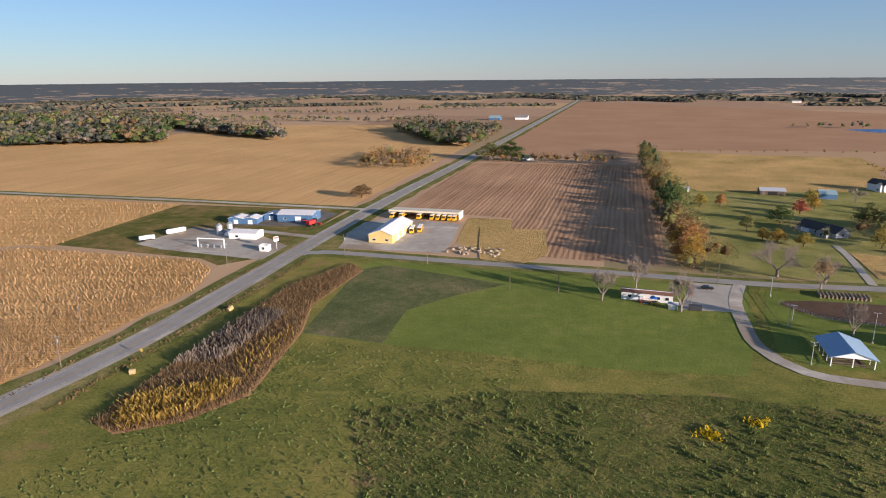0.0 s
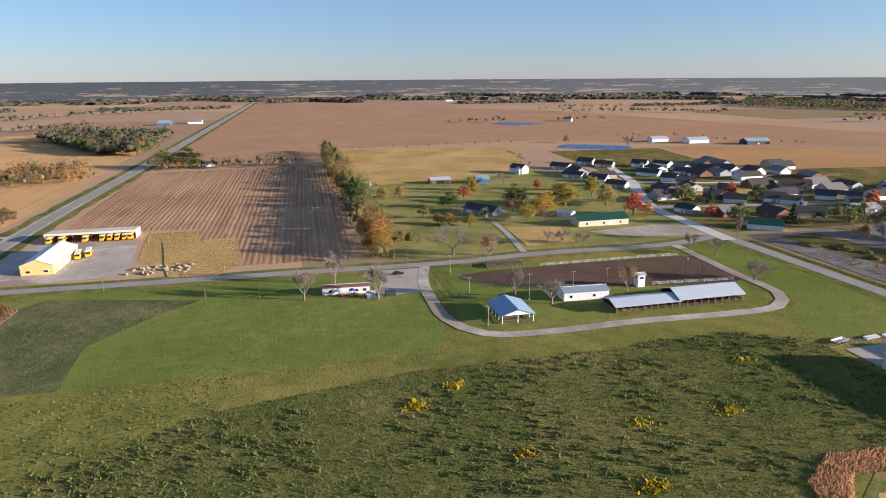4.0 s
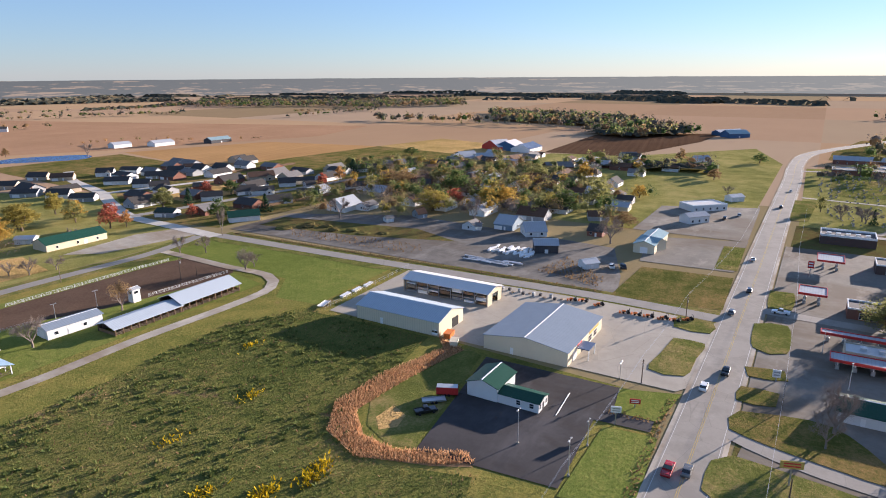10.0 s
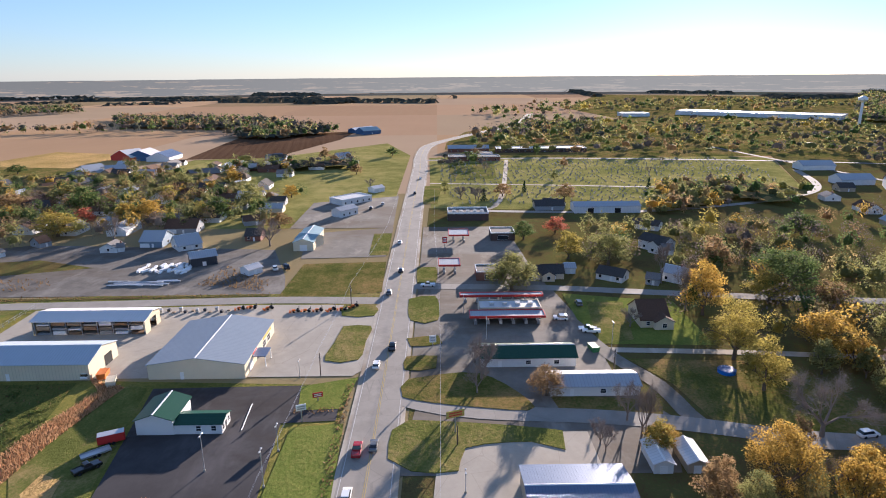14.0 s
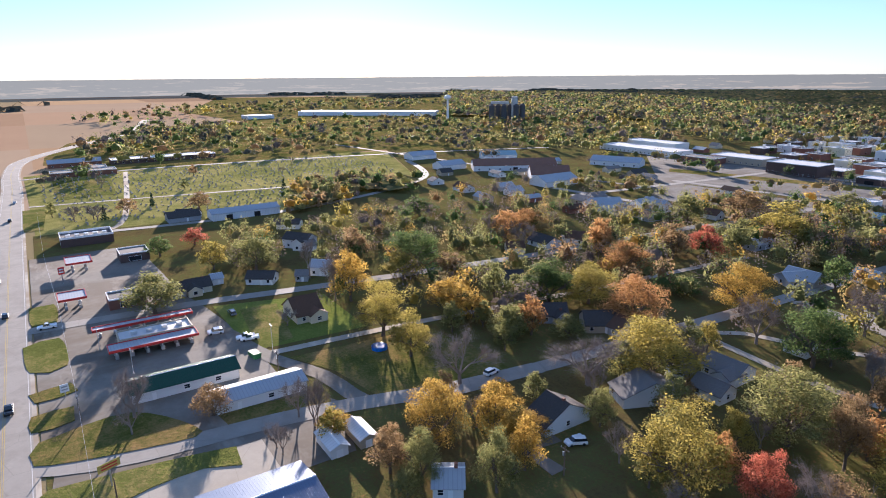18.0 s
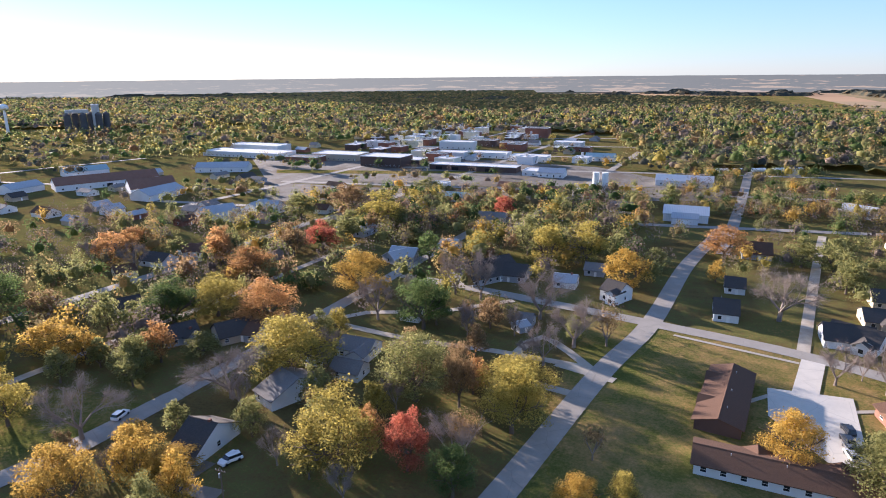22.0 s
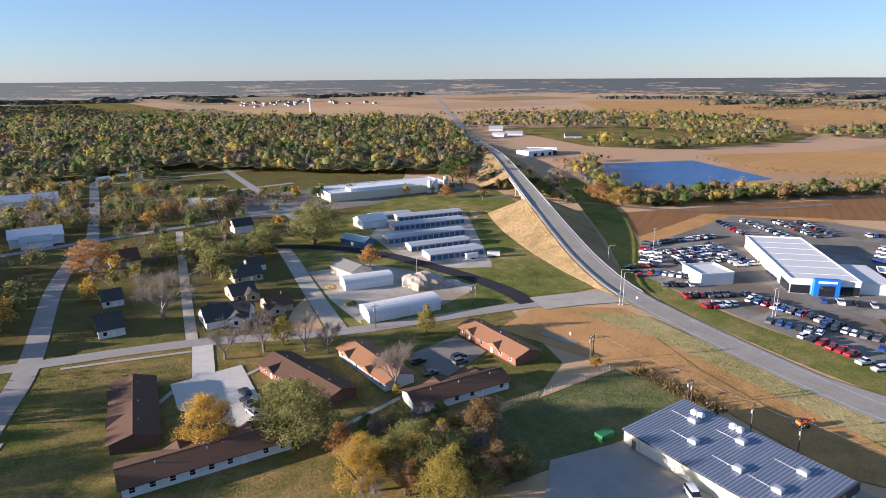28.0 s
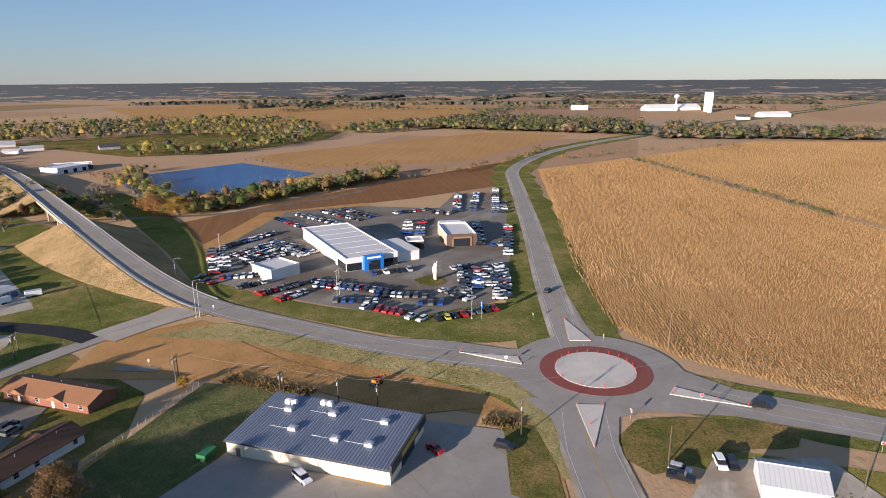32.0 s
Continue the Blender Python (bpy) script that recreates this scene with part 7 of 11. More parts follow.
part("gutter", boxes((-19.6, 19.6, -11.0, -10.8, 3.5, 3.8)), "trim_dark", st)
part("front_fascia", prism([(-10.7, 2.6), (10.7, 2.6), (10.7, 4.9), (-10.7, 4.9)], 19.3, 19.75, 0), "trim_dark", st)
part("sign_panel", boxes((19.75, 19.8, -5, 5, 3.2, 4.4)), "paint_yellow", st)
part("shop_front", boxes((19.3, 19.4, -4, 4, 0.1, 2.5)), "glass_dark", st)
opening(st, 38.6, 20.8, "f", -16.5, "tdoor:1.1:2.1")
for x, y in ((-12, 4), (-7, -3), (-1, 5), (4, -4), (12, 5), (12, -4)):
    ac = part("roof_unit", boxes((x - 1.0, x + 1.0, y - 0.8, y + 0.8, 4.0 + y * 0.03, 5.0 + y * 0.03), (x - 0.7, x + 0.7, y - 0.5, y + 0.5, 5.0 + y * 0.03, 5.1 + y * 0.03), bevel=0.04), "steel_galv", st, "pale rooftop air unit")
    part("duct", tube(((x - 1, y, 4.25 + y * 0.03), (x - 6, y + 0.1, 4.25 + y * 0.03), 0.07, 0.07)), "steel_galv", st)
for x, y in ((-14.5, 6.8), (-6.0, 8.6)):
    for q in (0, 1.7):
        part("roof_unit", boxes((x + q, x + q + 1.3, y - 0.6, y + 0.6, 4.3, 5.4), (x + q + 0.2, x + q + 1.1, y - 0.4, y + 0.4, 5.4, 5.52), bevel=0.05), "trim_white", st, "white paired rooftop air unit")
for k in range(4):
    part("downpipe", boxes((-15 + k * 9, -14.9 + k * 9, -10.55, -10.4, 0, 3.6)), "steel_cream", st)
# dealership
da = thing("car_showroom", -264.0, -130.0, 45, 0, "large white car showroom with a blue entrance portal", "showroom")
part("wall", boxes((-33, 33, -12, 12, -0.2, 5.6)), "steel_white", da)
part("roof", boxes((-32.6, 32.6, -11.6, 11.6, 5.6, 5.75)), "roof_membrane", da)
part("parapet", boxes((-33.1, 33.1, -12.1, -11.7, 5.6, 6.1), (-33.1, 33.1, 11.7, 12.1, 5.6, 6.1), (-33.1, -32.7, -11.7, 11.7, 5.6, 6.1), (32.7, 33.1, -11.7, 11.7, 5.6, 6.1)), "trim_white", da)
part("service_wing", boxes((6, 30, 12, 24, -0.2, 4.6)), "steel_white", da)
part("service_roof", boxes((5.7, 30.3, 12, 24.3, 4.6, 4.8)), "roof_membrane", da)
part("entrance_portal", boxes((33, 35.2, -4.5, 4.5, 0, 6.6), bevel=0.1), "paint_blue", da)
part("portal_opening", boxes((35.15, 35.3, -2.6, 2.6, 0.1, 4.3)), "glass_dark", da)
part("portal_panel", boxes((35.2, 35.35, -3.2, 3.2, 5.2, 6.0)), "trim_white", da)
for y0, y1 in ((-11.8, -5), (5, 11.8)):
    part("show_window", boxes((33.0, 33.12, y0, y1, 0.3, 3.6)), "glass_dark", da)
part("show_window", boxes((22, 32.6, -12.12, -12.0, 0.3, 3.6)), "glass_dark", da)
for i in range(6):
    part("service_door", boxes((-28 + i * 8, -24 + i * 8, -12.1, -12.0, 0, 3.8)), "steel_cream", da)
for i in range(7):
    part("roof_seam", boxes((-32 + i * 9.5, -31.8 + i * 9.5, -11.6, 11.6, 5.75, 5.83)), "trim_white", da)
building("detail_shop", -221.0, -142.3, 66, 14, 14, 4.4, "siding_white", "roof_membrane", "white flat-roofed detail shop", "workshop", flat=True, parapet=0.7, openings=[("f", 3, "door:3:3"), ("f", -3, "win:1.4:1", 1.2)])
dc = building("truck_showroom", -299.5, -85.5, 27, 27, 15, 5.2, "steel_tan", "roof_membrane", "newer showroom with a white roof and dark entrance", "showroom", flat=True, parapet=0.8)
part("dark_front", boxes((13.5, 14.2, -7.6, 7.6, 0, 6.2), bevel=0.05), "brick_dark", dc)
part("front_glass", boxes((14.2, 14.3, -4, 4, 0.2, 4.0)), "glass_dark", dc)
part("front_frame", boxes((14.2, 14.5, -5, -4.2, 0, 5), (14.2, 14.5, 4.2, 5, 0, 5), (14.2, 14.5, -5, 5, 4.2, 5)), "wood_brown", dc)
part("back_block", boxes((-22, -13.5, -6, 6, 0, 5.2)), "steel_white", dc)
building("quick_lane", -279, -101, 27, 9, 8, 4.0, "brick_dark", "roof_membrane", "small dark service entrance with a white roof", "workshop", flat=True, openings=[("r", 0, "bay:5:3")])
figure = bmesh.new()
for p, q, r0, r1 in (((0.5, 0, 0.3), (0.5, 0, 3.2), 0.5, 0.6), ((-0.5, 0, 0.3), (-0.5, 0, 3.2), 0.5, 0.6), ((0, 0, 3.0), (0, 0, 5.6), 1.0, 1.15), ((1.1, 0, 5.4), (1.8, 0, 6.9), 0.3, 0.25), ((-1.1, 0, 5.4), (-1.7, 0, 3.6), 0.3, 0.25), ((0, 0, 5.6), (0, 0, 7.2), 0.55, 0.45), ((1.8, 0, 6.9), (1.9, 0, 8.6), 0.12, 0.1)):
    tube_into(figure, p, q, r0, r1, 10)
fg = tagged(part("giant_statue", figure, "statue_pale", None), "giant pale roadside statue on a planted island", "statue")
fg.matrix_basis = pose(-232.5, -75.5, 0.2, 0, 0, 40)
sheet("planted_island", [(-240, -78), (-232, -70), (-224, -74), (-230, -84)], "yard", 0.12, "planted island with low shrubs", "planting", smooth=True)
# apartments
for x, y, rot, w, d, wl, rf, wn in ((-12.2, -156, 82, 31, 10, "brick_dark", "shingle_brown", 5), (-22.5, -127.0, -3, 34, 9.5, "siding_white", "shingle_brown", 9), (-53.5, -149, 102, 31, 10, "brick_red", "shingle_brown", 5),
                                    (-73, -146.5, 92, 27, 9, "siding_white", "shingle_rust", 6), (-83.8, -121.4, -5, 27, 8.5, "siding_white", "shingle_brown", 6), (-111.5, -139.3, 90, 28, 9, "brick_red", "shingle_rust", 6)):
    ap = building("apartment_row", x, y, rot, w, d, 2.7, wl, rf, "long low apartment row with a brown shingle roof", "apartments", rise=1.5, eave=0.7, wins=wn,
                  openings=[("f", -w * 0.3, "door:0.95:2.05"), ("f", w * 0.1, "door:0.95:2.05"), ("b", w * 0.2, "door:0.95:2.05")], group="apartment rows")
    for s in (-0.3, 0.15):
        part("gable_wing", prism([(w * s - 3.2, 2.5), (w * s + 3.2, 2.5), (w * s, 3.9)], -d / 2 - 0.9, 0, 1), rf, ap)
    for s in (-0.35, 0.0, 0.3):
        part("vent_pipe", tube(((w * s, 1.2, 3.2), (w * s, 1.2, 4.5), 0.1, 0.1)), "steel_galv", ap)
# contractor sheds, storage rows, plant
for x, y, rot, w, d, h in ((-101, -180.8, -5, 27, 9.5, 3.9), (-104.8, -214.5, -10, 19.5, 8.5, 3.9)):
    cs = thing("hoop_shed", x, y, rot, 0, "white shed with a rounded white roof", "shed", "hoop sheds")
    arc = [(d / 2 * math.cos(a), h * 0.72 + d * 0.22 * math.sin(a)) for a in (math.pi * i / 10 for i in range(11))]
    part("wall", prism([(d / 2, -0.2)] + arc + [(-d / 2, -0.2)], -w / 2, w / 2, 0), "steel_white", cs)
    arc2 = [((d / 2 + 0.15) * math.cos(a), h * 0.72 + 0.05 + (d * 0.22 + 0.12) * math.sin(a)) for a in (math.pi * i / 10 for i in range(11))]
    part("roof", prism(arc2 + arc[::-1], -w / 2 - 0.2, w / 2 + 0.2, 0), "roof_bright", cs)
    opening(cs, w, d, "l", 0, "door:4:3")
    opening(cs, w, d, "f", w * 0.3, "door:1:2.1")
building("workshop", -106, -231, 100, 15, 10.5, 3.4, "siding_cream", "shingle_grey", "cream workshop with a grey gable roof", "workshop", rise=2.2, openings=[("r", 0, "door:3:2.6"), ("l", 0, "door:3:2.6")])
for x, y, rot, w, d in ((-157.5, -231, -9, 27, 10), (-160, -247.5, -9, 31, 8), (-164, -266.5, -7, 43, 9), (-179.5, -288.5, -9, 42, 9), (-191, -305.5, -9, 40, 9), (-172, -318, -9, 24, 8)):
    sr = building("storage_row", x, y, rot, w, d, 2.7, "steel_tan", "roof_steel", "row of storage units with blue doors", "storage units", rise=0.6, eave=0.3, group="storage rows")
    k = int(w / 3)
    for i in range(k):
        for side in ("f", "b"):
            o = part("roller_door", boxes((-1.2, 1.2, -0.03, 0.02, 0, 2.2)), "steel_blue", sr)
            o.matrix_basis = on_side(w, d, side, (i - (k - 1) / 2) * w / k, 0)
pl = building("plant", -208, -393, -4, 90, 32, 5.4, "steel_cream", "roof_bright", "long cream plant with a white roof and silos", "factory", flat=True, openings=[("f", 20, "bay:4:4"), ("f", -20, "door:1.2:2.2"), ("l", 0, "door:4:4")])
part("raised_block", boxes((-10, 30, 4, 14, 5.4, 7.4)), "steel_white", pl)
for i, x in enumerate((-28, -32.5, -41)):
    part("silo", tube(((x, 18.2, 0), (x, 18.2, 9 + i), 1.8, 1.8), n=14), "trim_white" if i < 2 else "steel_tan", pl)
# roadside shops south of the highway
ls = building("long_shop", 166.0, -25.0, 0, 9.5, 27, 3.0, "siding_white", "roof_green", "long white shop with a dark green metal roof", "shop", ridge="y", rise=1.6, eave=0.5, openings=[("b", -8, "door:1:2.1"), ("b", 0, "win:1.4:1.1", 1), ("b", 8, "win:1.4:1.1", 1), ("f", 0, "door:1:2.1")])
building("long_shed", 148.5, -39.8, 0, 8.5, 23, 2.9, "siding_white", "roof_steel", "long white shed with a pale steel roof", "shed", ridge="y", rise=1.2, eave=0.4, openings=[("b", -6, "door:1:2.1"), ("b", 2, "win:1.4:1.1", 1)])


def canopy(x, y, rot, w, d, h, label, red=True, n=4):
    ob = thing("canopy", x, y, rot, 0, label, "canopy", "canopies")
    part("roof", boxes((-w / 2 + 0.25, w / 2 - 0.25, -d / 2 + 0.25, d / 2 - 0.25, h, h + 0.35)), "roof_steel", ob)
    part("edge", boxes((-w / 2, w / 2, -d / 2, -d / 2 + 0.25, h - 0.2, h + 0.6), (-w / 2, w / 2, d / 2 - 0.25, d / 2, h - 0.2, h + 0.6), (-w / 2, -w / 2 + 0.25, -d / 2 + 0.25, d / 2 - 0.25, h - 0.2, h + 0.6), (w / 2 - 0.25, w / 2, -d / 2 + 0.25, d / 2 - 0.25, h - 0.2, h + 0.6)), "paint_red" if red else "trim_dark", ob)
    part("white_band", boxes((-w / 2 - 0.02, w / 2 + 0.02, -d / 2 - 0.02, -d / 2, h + 0.1, h + 0.3)), "trim_white", ob)
    for i in range(n):
        for s in (-1, 1) if d > 5 else (0,):
            part("post", boxes((-w / 2 + (i + 0.5) * w / n - 0.12, -w / 2 + (i + 0.5) * w / n + 0.12, s * d / 4 - 0.12, s * d / 4 + 0.12, 0, h)), "trim_white", ob)
            part("island", boxes((-w / 2 + (i + 0.5) * w / n - 0.5, -w / 2 + (i + 0.5) * w / n + 0.5, s * d / 4 - 0.4, s * d / 4 + 0.4, 0.1, 1.4), bevel=0.04), "steel_grey", ob)
    return ob


canopy(194.5, -22.5, 90, 25, 6, 2.9, "drive-in canopy with a red edge", n=6)
canopy(213.5, -22.5, 90, 30, 3.5, 2.9, "narrow drive-in canopy with a red edge", n=7)
drv = building("drive_in", 201.5, -24, 90, 21, 8, 3.6, "siding_cream", "roof_membrane", "low drive-in restaurant between its canopies", "restaurant", flat=True, trim="siding_tan")
for i in range(4):
    part("roof_unit", boxes((-8 + i * 4.4, -6.4 + i * 4.4, -1, 1, 3.6, 4.7), bevel=0.05), "steel_galv", drv)
canopy(250, -4.5, 90, 9, 10, 4.2, "fuel station canopy with a red edge", n=2)
canopy(300.5, -10, 90, 10, 12, 4.2, "fuel station canopy with a red edge", n=2)
gs = building("fuel_shop", 243, -21, 0, 10, 12, 3.6, "brick_red", "roof_tar", "fuel station shop with a dark flat roof", "shop", flat=True, openings=[("l", 0, "win:5:2", 0.6)])
building("fuel_shop", 306, -32, 0, 12, 12, 3.8, "brick_dark", "roof_tar", "fuel station shop with a dark flat roof", "shop", flat=True, openings=[("l", 0, "win:5:2", 0.6)])
rs = building("restaurant", 352, -17, 0, 15, 23, 4.0, "brick_dark", "roof_tar", "low dark fast food restaurant with a flat roof", "restaurant", flat=True, parapet=1.0, wins=4)
for i in range(5):
    part("roof_unit", boxes((-3, -1, -9 + i * 4, -7 + i * 4, 4.0, 5.1), bevel=0.05), "steel_galv", rs)
building("steel_hall", 367.5, -100, 0, 13, 39, 4.0, "steel_white", "roof_steel", "long steel hall with a blue-grey roof", "hall", ridge="y", rise=1.8, openings=[("b", -10, "bay:3.6:3"), ("b", 6, "bay:3.6:3")])
building("highway_workshop", 299, 63.5, 0, 28, 9.5, 4.2, "steel_cream", "roof_teal", "cream workshop with a pale blue metal roof", "workshop", rise=1.6, openings=[("l", 0, "door:3.4:3"), ("f", -6, "door:3.4:3"), ("f", 4, "door:1:2.1")])
building("restaurant_hall", 101, -26, 0, 16, 20, 4.2, "siding_tan", "roof_blue_steel", "low restaurant with a ribbed grey roof", "restaurant", ridge="y", rise=1.4, wins=4)
for y0 in (-46, -53):
    shed(116.0, y0, 0, 8.5, 4.0, 2.4, "siding_white" if y0 > -50 else "siding_tan", "roof_bright", "garden shed for sale with a pale metal roof", openings=[("l", 0, "door:1.6:1.9")])
# signs by the highway
for x, y, rot, w, h, z, m1, m2, lb in ((133.5, 33, -70, 2.4, 1.6, 3.2, "trim_white", "steel_grey", "white roadside sign with grey bars"), (143.5, 31, -70, 2.6, 1.3, 1.2, "paint_red", "trim_white", "red roadside sign with white bars"),
                                       (128, -3.5, -70, 4.4, 1.7, 4.2, "paint_yellow", "paint_red", "yellow restaurant sign with red bars"), (282, -3, -80, 2.2, 3.0, 4.0, "paint_red", "trim_white", "red price sign of the fuel station"),
                                       (176, 2, -80, 2.0, 2.2, 1.4, "trim_white", "steel_grey", "white roadside sign with grey bars"), (-196, -47, 20, 2.4, 2.6, 4.2, "paint_blue", "trim_white", "blue dealer sign on a post")):
    sg = thing("roadside_sign", x, y, rot, 0, lb, "sign", "signs")
    part("post", boxes((-0.14, 0.14, -0.1, 0.1, 0, z)), "steel_grey", sg)
    part("panel", boxes((-w / 2, w / 2, -0.14, 0.14, z, z + h), bevel=0.04), m1, sg)
    for i in range(2):
        for s in (-0.17, 0.14):
            part("bar", boxes((-w * 0.36, w * 0.36, s, s + 0.03, z + h * (0.25 + 0.36 * i), z + h * (0.42 + 0.36 * i))), m2, sg)
# water towers and silos
for x, y, h, lb in ((974, -649, 38, "pale water tower beyond the outskirts"), (-568, -1422, 28, "white water tower on one stem"), (-1630, 80, 34, "white water tower on legs")):
    wt = thing("water_tower", x, y, 0, ground_z(x, y), lb, "water tower", "water towers")
    part("stem", tube(((0, 0, 0), (0, 0, h - 4), 2.4, 1.6), n=14), "trim_white", wt)
    part("bowl", tube(((0, 0, h - 5), (0, 0, h - 2), 2.5, 6.5), ((0, 0, h - 2), (0, 0, h + 2), 6.5, 6.2), ((0, 0, h + 2), (0, 0, h + 4.5), 6.2, 1.5), n=18), "trim_white", wt)
el = thing("grain_elevator", -1620, 150, 0, 0, "tall white concrete grain elevator", "grain elevator")
part("headhouse", boxes((-9, 9, -9, 9, 0, 44), bevel=0.5), "trim_white", el)
for i in range(5):
    part("silo", tube(((14 + i * 9, 0, 0), (14 + i * 9, 0, 14), 4.4, 4.4), n=14), "trim_white", el)
el2 = thing("grain_elevator", 816, -692, 51, 0, "dark grey grain elevator towers beyond the old town", "grain elevator")
for i in range(6):
    part("silo", tube(((i * 10, (i % 2) * 9, 0), (i * 10, (i % 2) * 9, 28), 4.8, 4.8), ((i * 10, (i % 2) * 9, 28), (i * 10, (i % 2) * 9, 31), 5.0, 1), n=14), "roof_tar", el2)
part("headhouse", boxes((8, 18, -4, 8, 0, 42), (22, 52, 2, 7, 30, 35), bevel=0.3), "steel_grey", el2)
for x in (55.0, 61.0):
    sl = thing("cement_silo", x, -424, 0, 0, "white upright cement silo by the tracks", "silo", "silos")
    part("drum", tube(((0, 0, 2), (0, 0, 16), 2.1, 2.1), n=14), "trim_white", sl)
    part("cone", tube(((0, 0, 0.2), (0, 0, 2), 0.6, 2.1), n=14), "steel_galv", sl)

# ---- trees, houses, poles and cars over the place ----
tree(63.3, -96.5, "yellow", 20.0, 19.4)
tree(50.0, -102.7, "red", 15.1, 10.6)
tree(38.2, -98.0, "green", 13.0, 10.1)
tree(60.6, -130.0, "olive", 20.0, 20.2)
tree(49.0, -130.8, "rust", 19.3, 9.6)
tree(33.7, -124.4, "yellow", 20.0, 16.7)
tree(105.2, -114.4, "bare", 15.2, 22.5)
tree(108.0, -86.2, "gold", 8.7, 11.7)
tree(96.4, -85.2, "gold", 5.6, 14.4)
tree(97.9, -131.1, "yellow", 20.0, 25.5)
tree(126.5, -157.5, "orange", 17.5, 20.6)
tree(148.3, -158.9, "yellow", 15.1, 20.0)
tree(157.5, -148.1, "green", 16.6, 21.9)
tree(112.8, -195.2, "gold", 18.1, 21.7)
tree(77.3, -173.4, "green", 19.9, 18.6)
tree(95.0, -175.5, "bare", 15.6, 14.8)
tree(79.3, -208.0, "bare", 16.9, 12.3)
tree(69.0, -207.0, "bare", 16.7, 12.0)
tree(44.0, -195.0, "bare", 17.6, 18.6)
tree(29.1, -176.2, "bare", 16.2, 16.8)
tree(34.9, -161.3, "bare", 12.6, 11.1)
tree(20.1, -180.6, "thin", 13.5, 10.3)
tree(20.0, -236.4, "gold", 17.3, 18.4)
tree(55.2, -256.9, "yellow", 20.0, 19.0)
tree(40.1, -264.2, "yellow", 19.8, 18.1)
tree(67.4, -270.0, "olive", 20.0, 18.8)
tree(-15.5, -293.8, "orange", 15.9, 19.9)
tree(-11.4, -257.5, "gold", 9.5, 7.0)
tree(-30.3, -221.0, "bare", 18.0, 22.5)
tree(-45.0, -289.8, "olive", 13.6, 15.9)
tree(-61.6, -302.6, "olive", 12.6, 16.7)
tree(-55.9, -258.7, "olive", 16.7, 12.0)
tree(-24.4, -135.0, "gold", 12.9, 14.3)
tree(-41.9, -121.9, "olive", 17.2, 17.4)
tree(-39.3, -176.7, "bare", 12.2, 10.3)
tree(-46.4, -181.9, "bare", 9.9, 5.3)
tree(-50.6, -175.4, "bare", 13.6, 10.3)
tree(-57.0, -176.7, "yellow", 10.3, 8.8)
tree(-61.2, -169.1, "bare", 13.7, 10.2)
tree(-66.5, -163.9, "bare", 11.7, 9.2)
tree(15.1, -102.6, "gold", 8.4, 10.1)
tree(6.6, -104.4, "yellow", 11.2, 6.7)
tree(41.7, -107.9, "bare", 13.5, 12.0)
tree(14.7, -120.4, "thin", 9.0, 6.2)
tree(167.2, -230.8, "rust", 16.8, 15.4)
tree(161.0, -245.3, "red", 15.0, 17.2)
tree(163.2, -194.4, "orange", 14.8, 23.1)
tree(188.6, -206.7, "orange", 17.6, 12.6)
tree(155.1, -295.0, "yellow", 20.0, 28.3)
tree(155.6, -261.0, "olive", 17.0, 16.4)
tree(209.1, -297.9, "olive", 16.3, 19.5)
tree(196.1, -329.4, "rust", 16.9, 27.3)
tree(104.9, -242.9, "green", 15.6, 12.0)
tree(87.1, -255.1, "yellow", 14.0, 11.0)
tree(99.5, -339.4, "red", 13.9, 14.2)
tree(118.1, -314.8, "orange", 13.2, 12.0)
tree(134.6, -195.1, "green", 7.7, 13.1)
tree(92.7, -197.4, "bare", 10.7, 8.1)
tree(11.6, -262.8, "olive", 11.3, 11.9)
tree(12.1, -400.0, "olive", 14.5, 14.2)
tree(-96.0, -438.2, "olive", 11.2, 15.9)
tree(-89.7, -291.2, "olive", 12.6, 16.4)
tree(-121.8, -306.5, "olive", 18.5, 29.5)
tree(161.7, -135.9, "olive", 12.0, 11.7)
tree(146.4, -124.9, "olive", 9.6, 10.8)
tree(226.0, -27.9, "olive", 15.9, 19.8)
tree(255.7, -72.5, "olive", 18.5, 19.2)
tree(267.5, -57.8, "yellow", 14.3, 13.6)
tree(314.3, -60.4, "red", 8.9, 12.9)
tree(302.1, -42.5, "green", 10.2, 12.4)
tree(198.8, -89.7, "gold", 20.0, 14.9)
tree(202.9, -85.3, "bare", 20.0, 10.1)
tree(164.6, -84.7, "yellow", 19.3, 17.3)
tree(210.9, -118.5, "yellow", 12.1, 17.7)
tree(217.5, -126.4, "green", 20.0, 23.9)
tree(306.5, -184.1, "green", 10.9, 22.3)
tree(146.3, -84.2, "yellow", 14.6, 13.7)
tree(197.9, -132.5, "rust", 12.8, 15.3)
tree(168.0, -111.9, "gold", 14.6, 16.9)
tree(158.1, -115.3, "gold", 11.4, 11.0)
tree(170.5, -133.6, "olive", 15.5, 10.0)
tree(139.8, -114.7, "olive", 11.6, 12.0)
tree(104.1, -66.3, "gold", 17.4, 14.3)
tree(99.3, -78.2, "gold", 14.6, 10.2)
tree(86.0, -76.1, "gold", 13.3, 8.9)
tree(83.5, -66.8, "olive", 15.1, 9.6)
tree(93.5, -55.7, "olive", 13.5, 8.6)
tree(100.7, -52.3, "rust", 12.2, 9.5)
tree(90.6, -50.7, "olive", 8.0, 7.9)
tree(119.0, -47.4, "yellow", 8.6, 6.5)
tree(125.8, -45.9, "bare", 13.2, 8.0)
tree(122.8, -35.7, "bare", 6.3, 5.9)
tree(124.5, -86.4, "bare", 15.3, 16.1)
tree(154.4, -11.3, "bare", 13.9, 12.0)
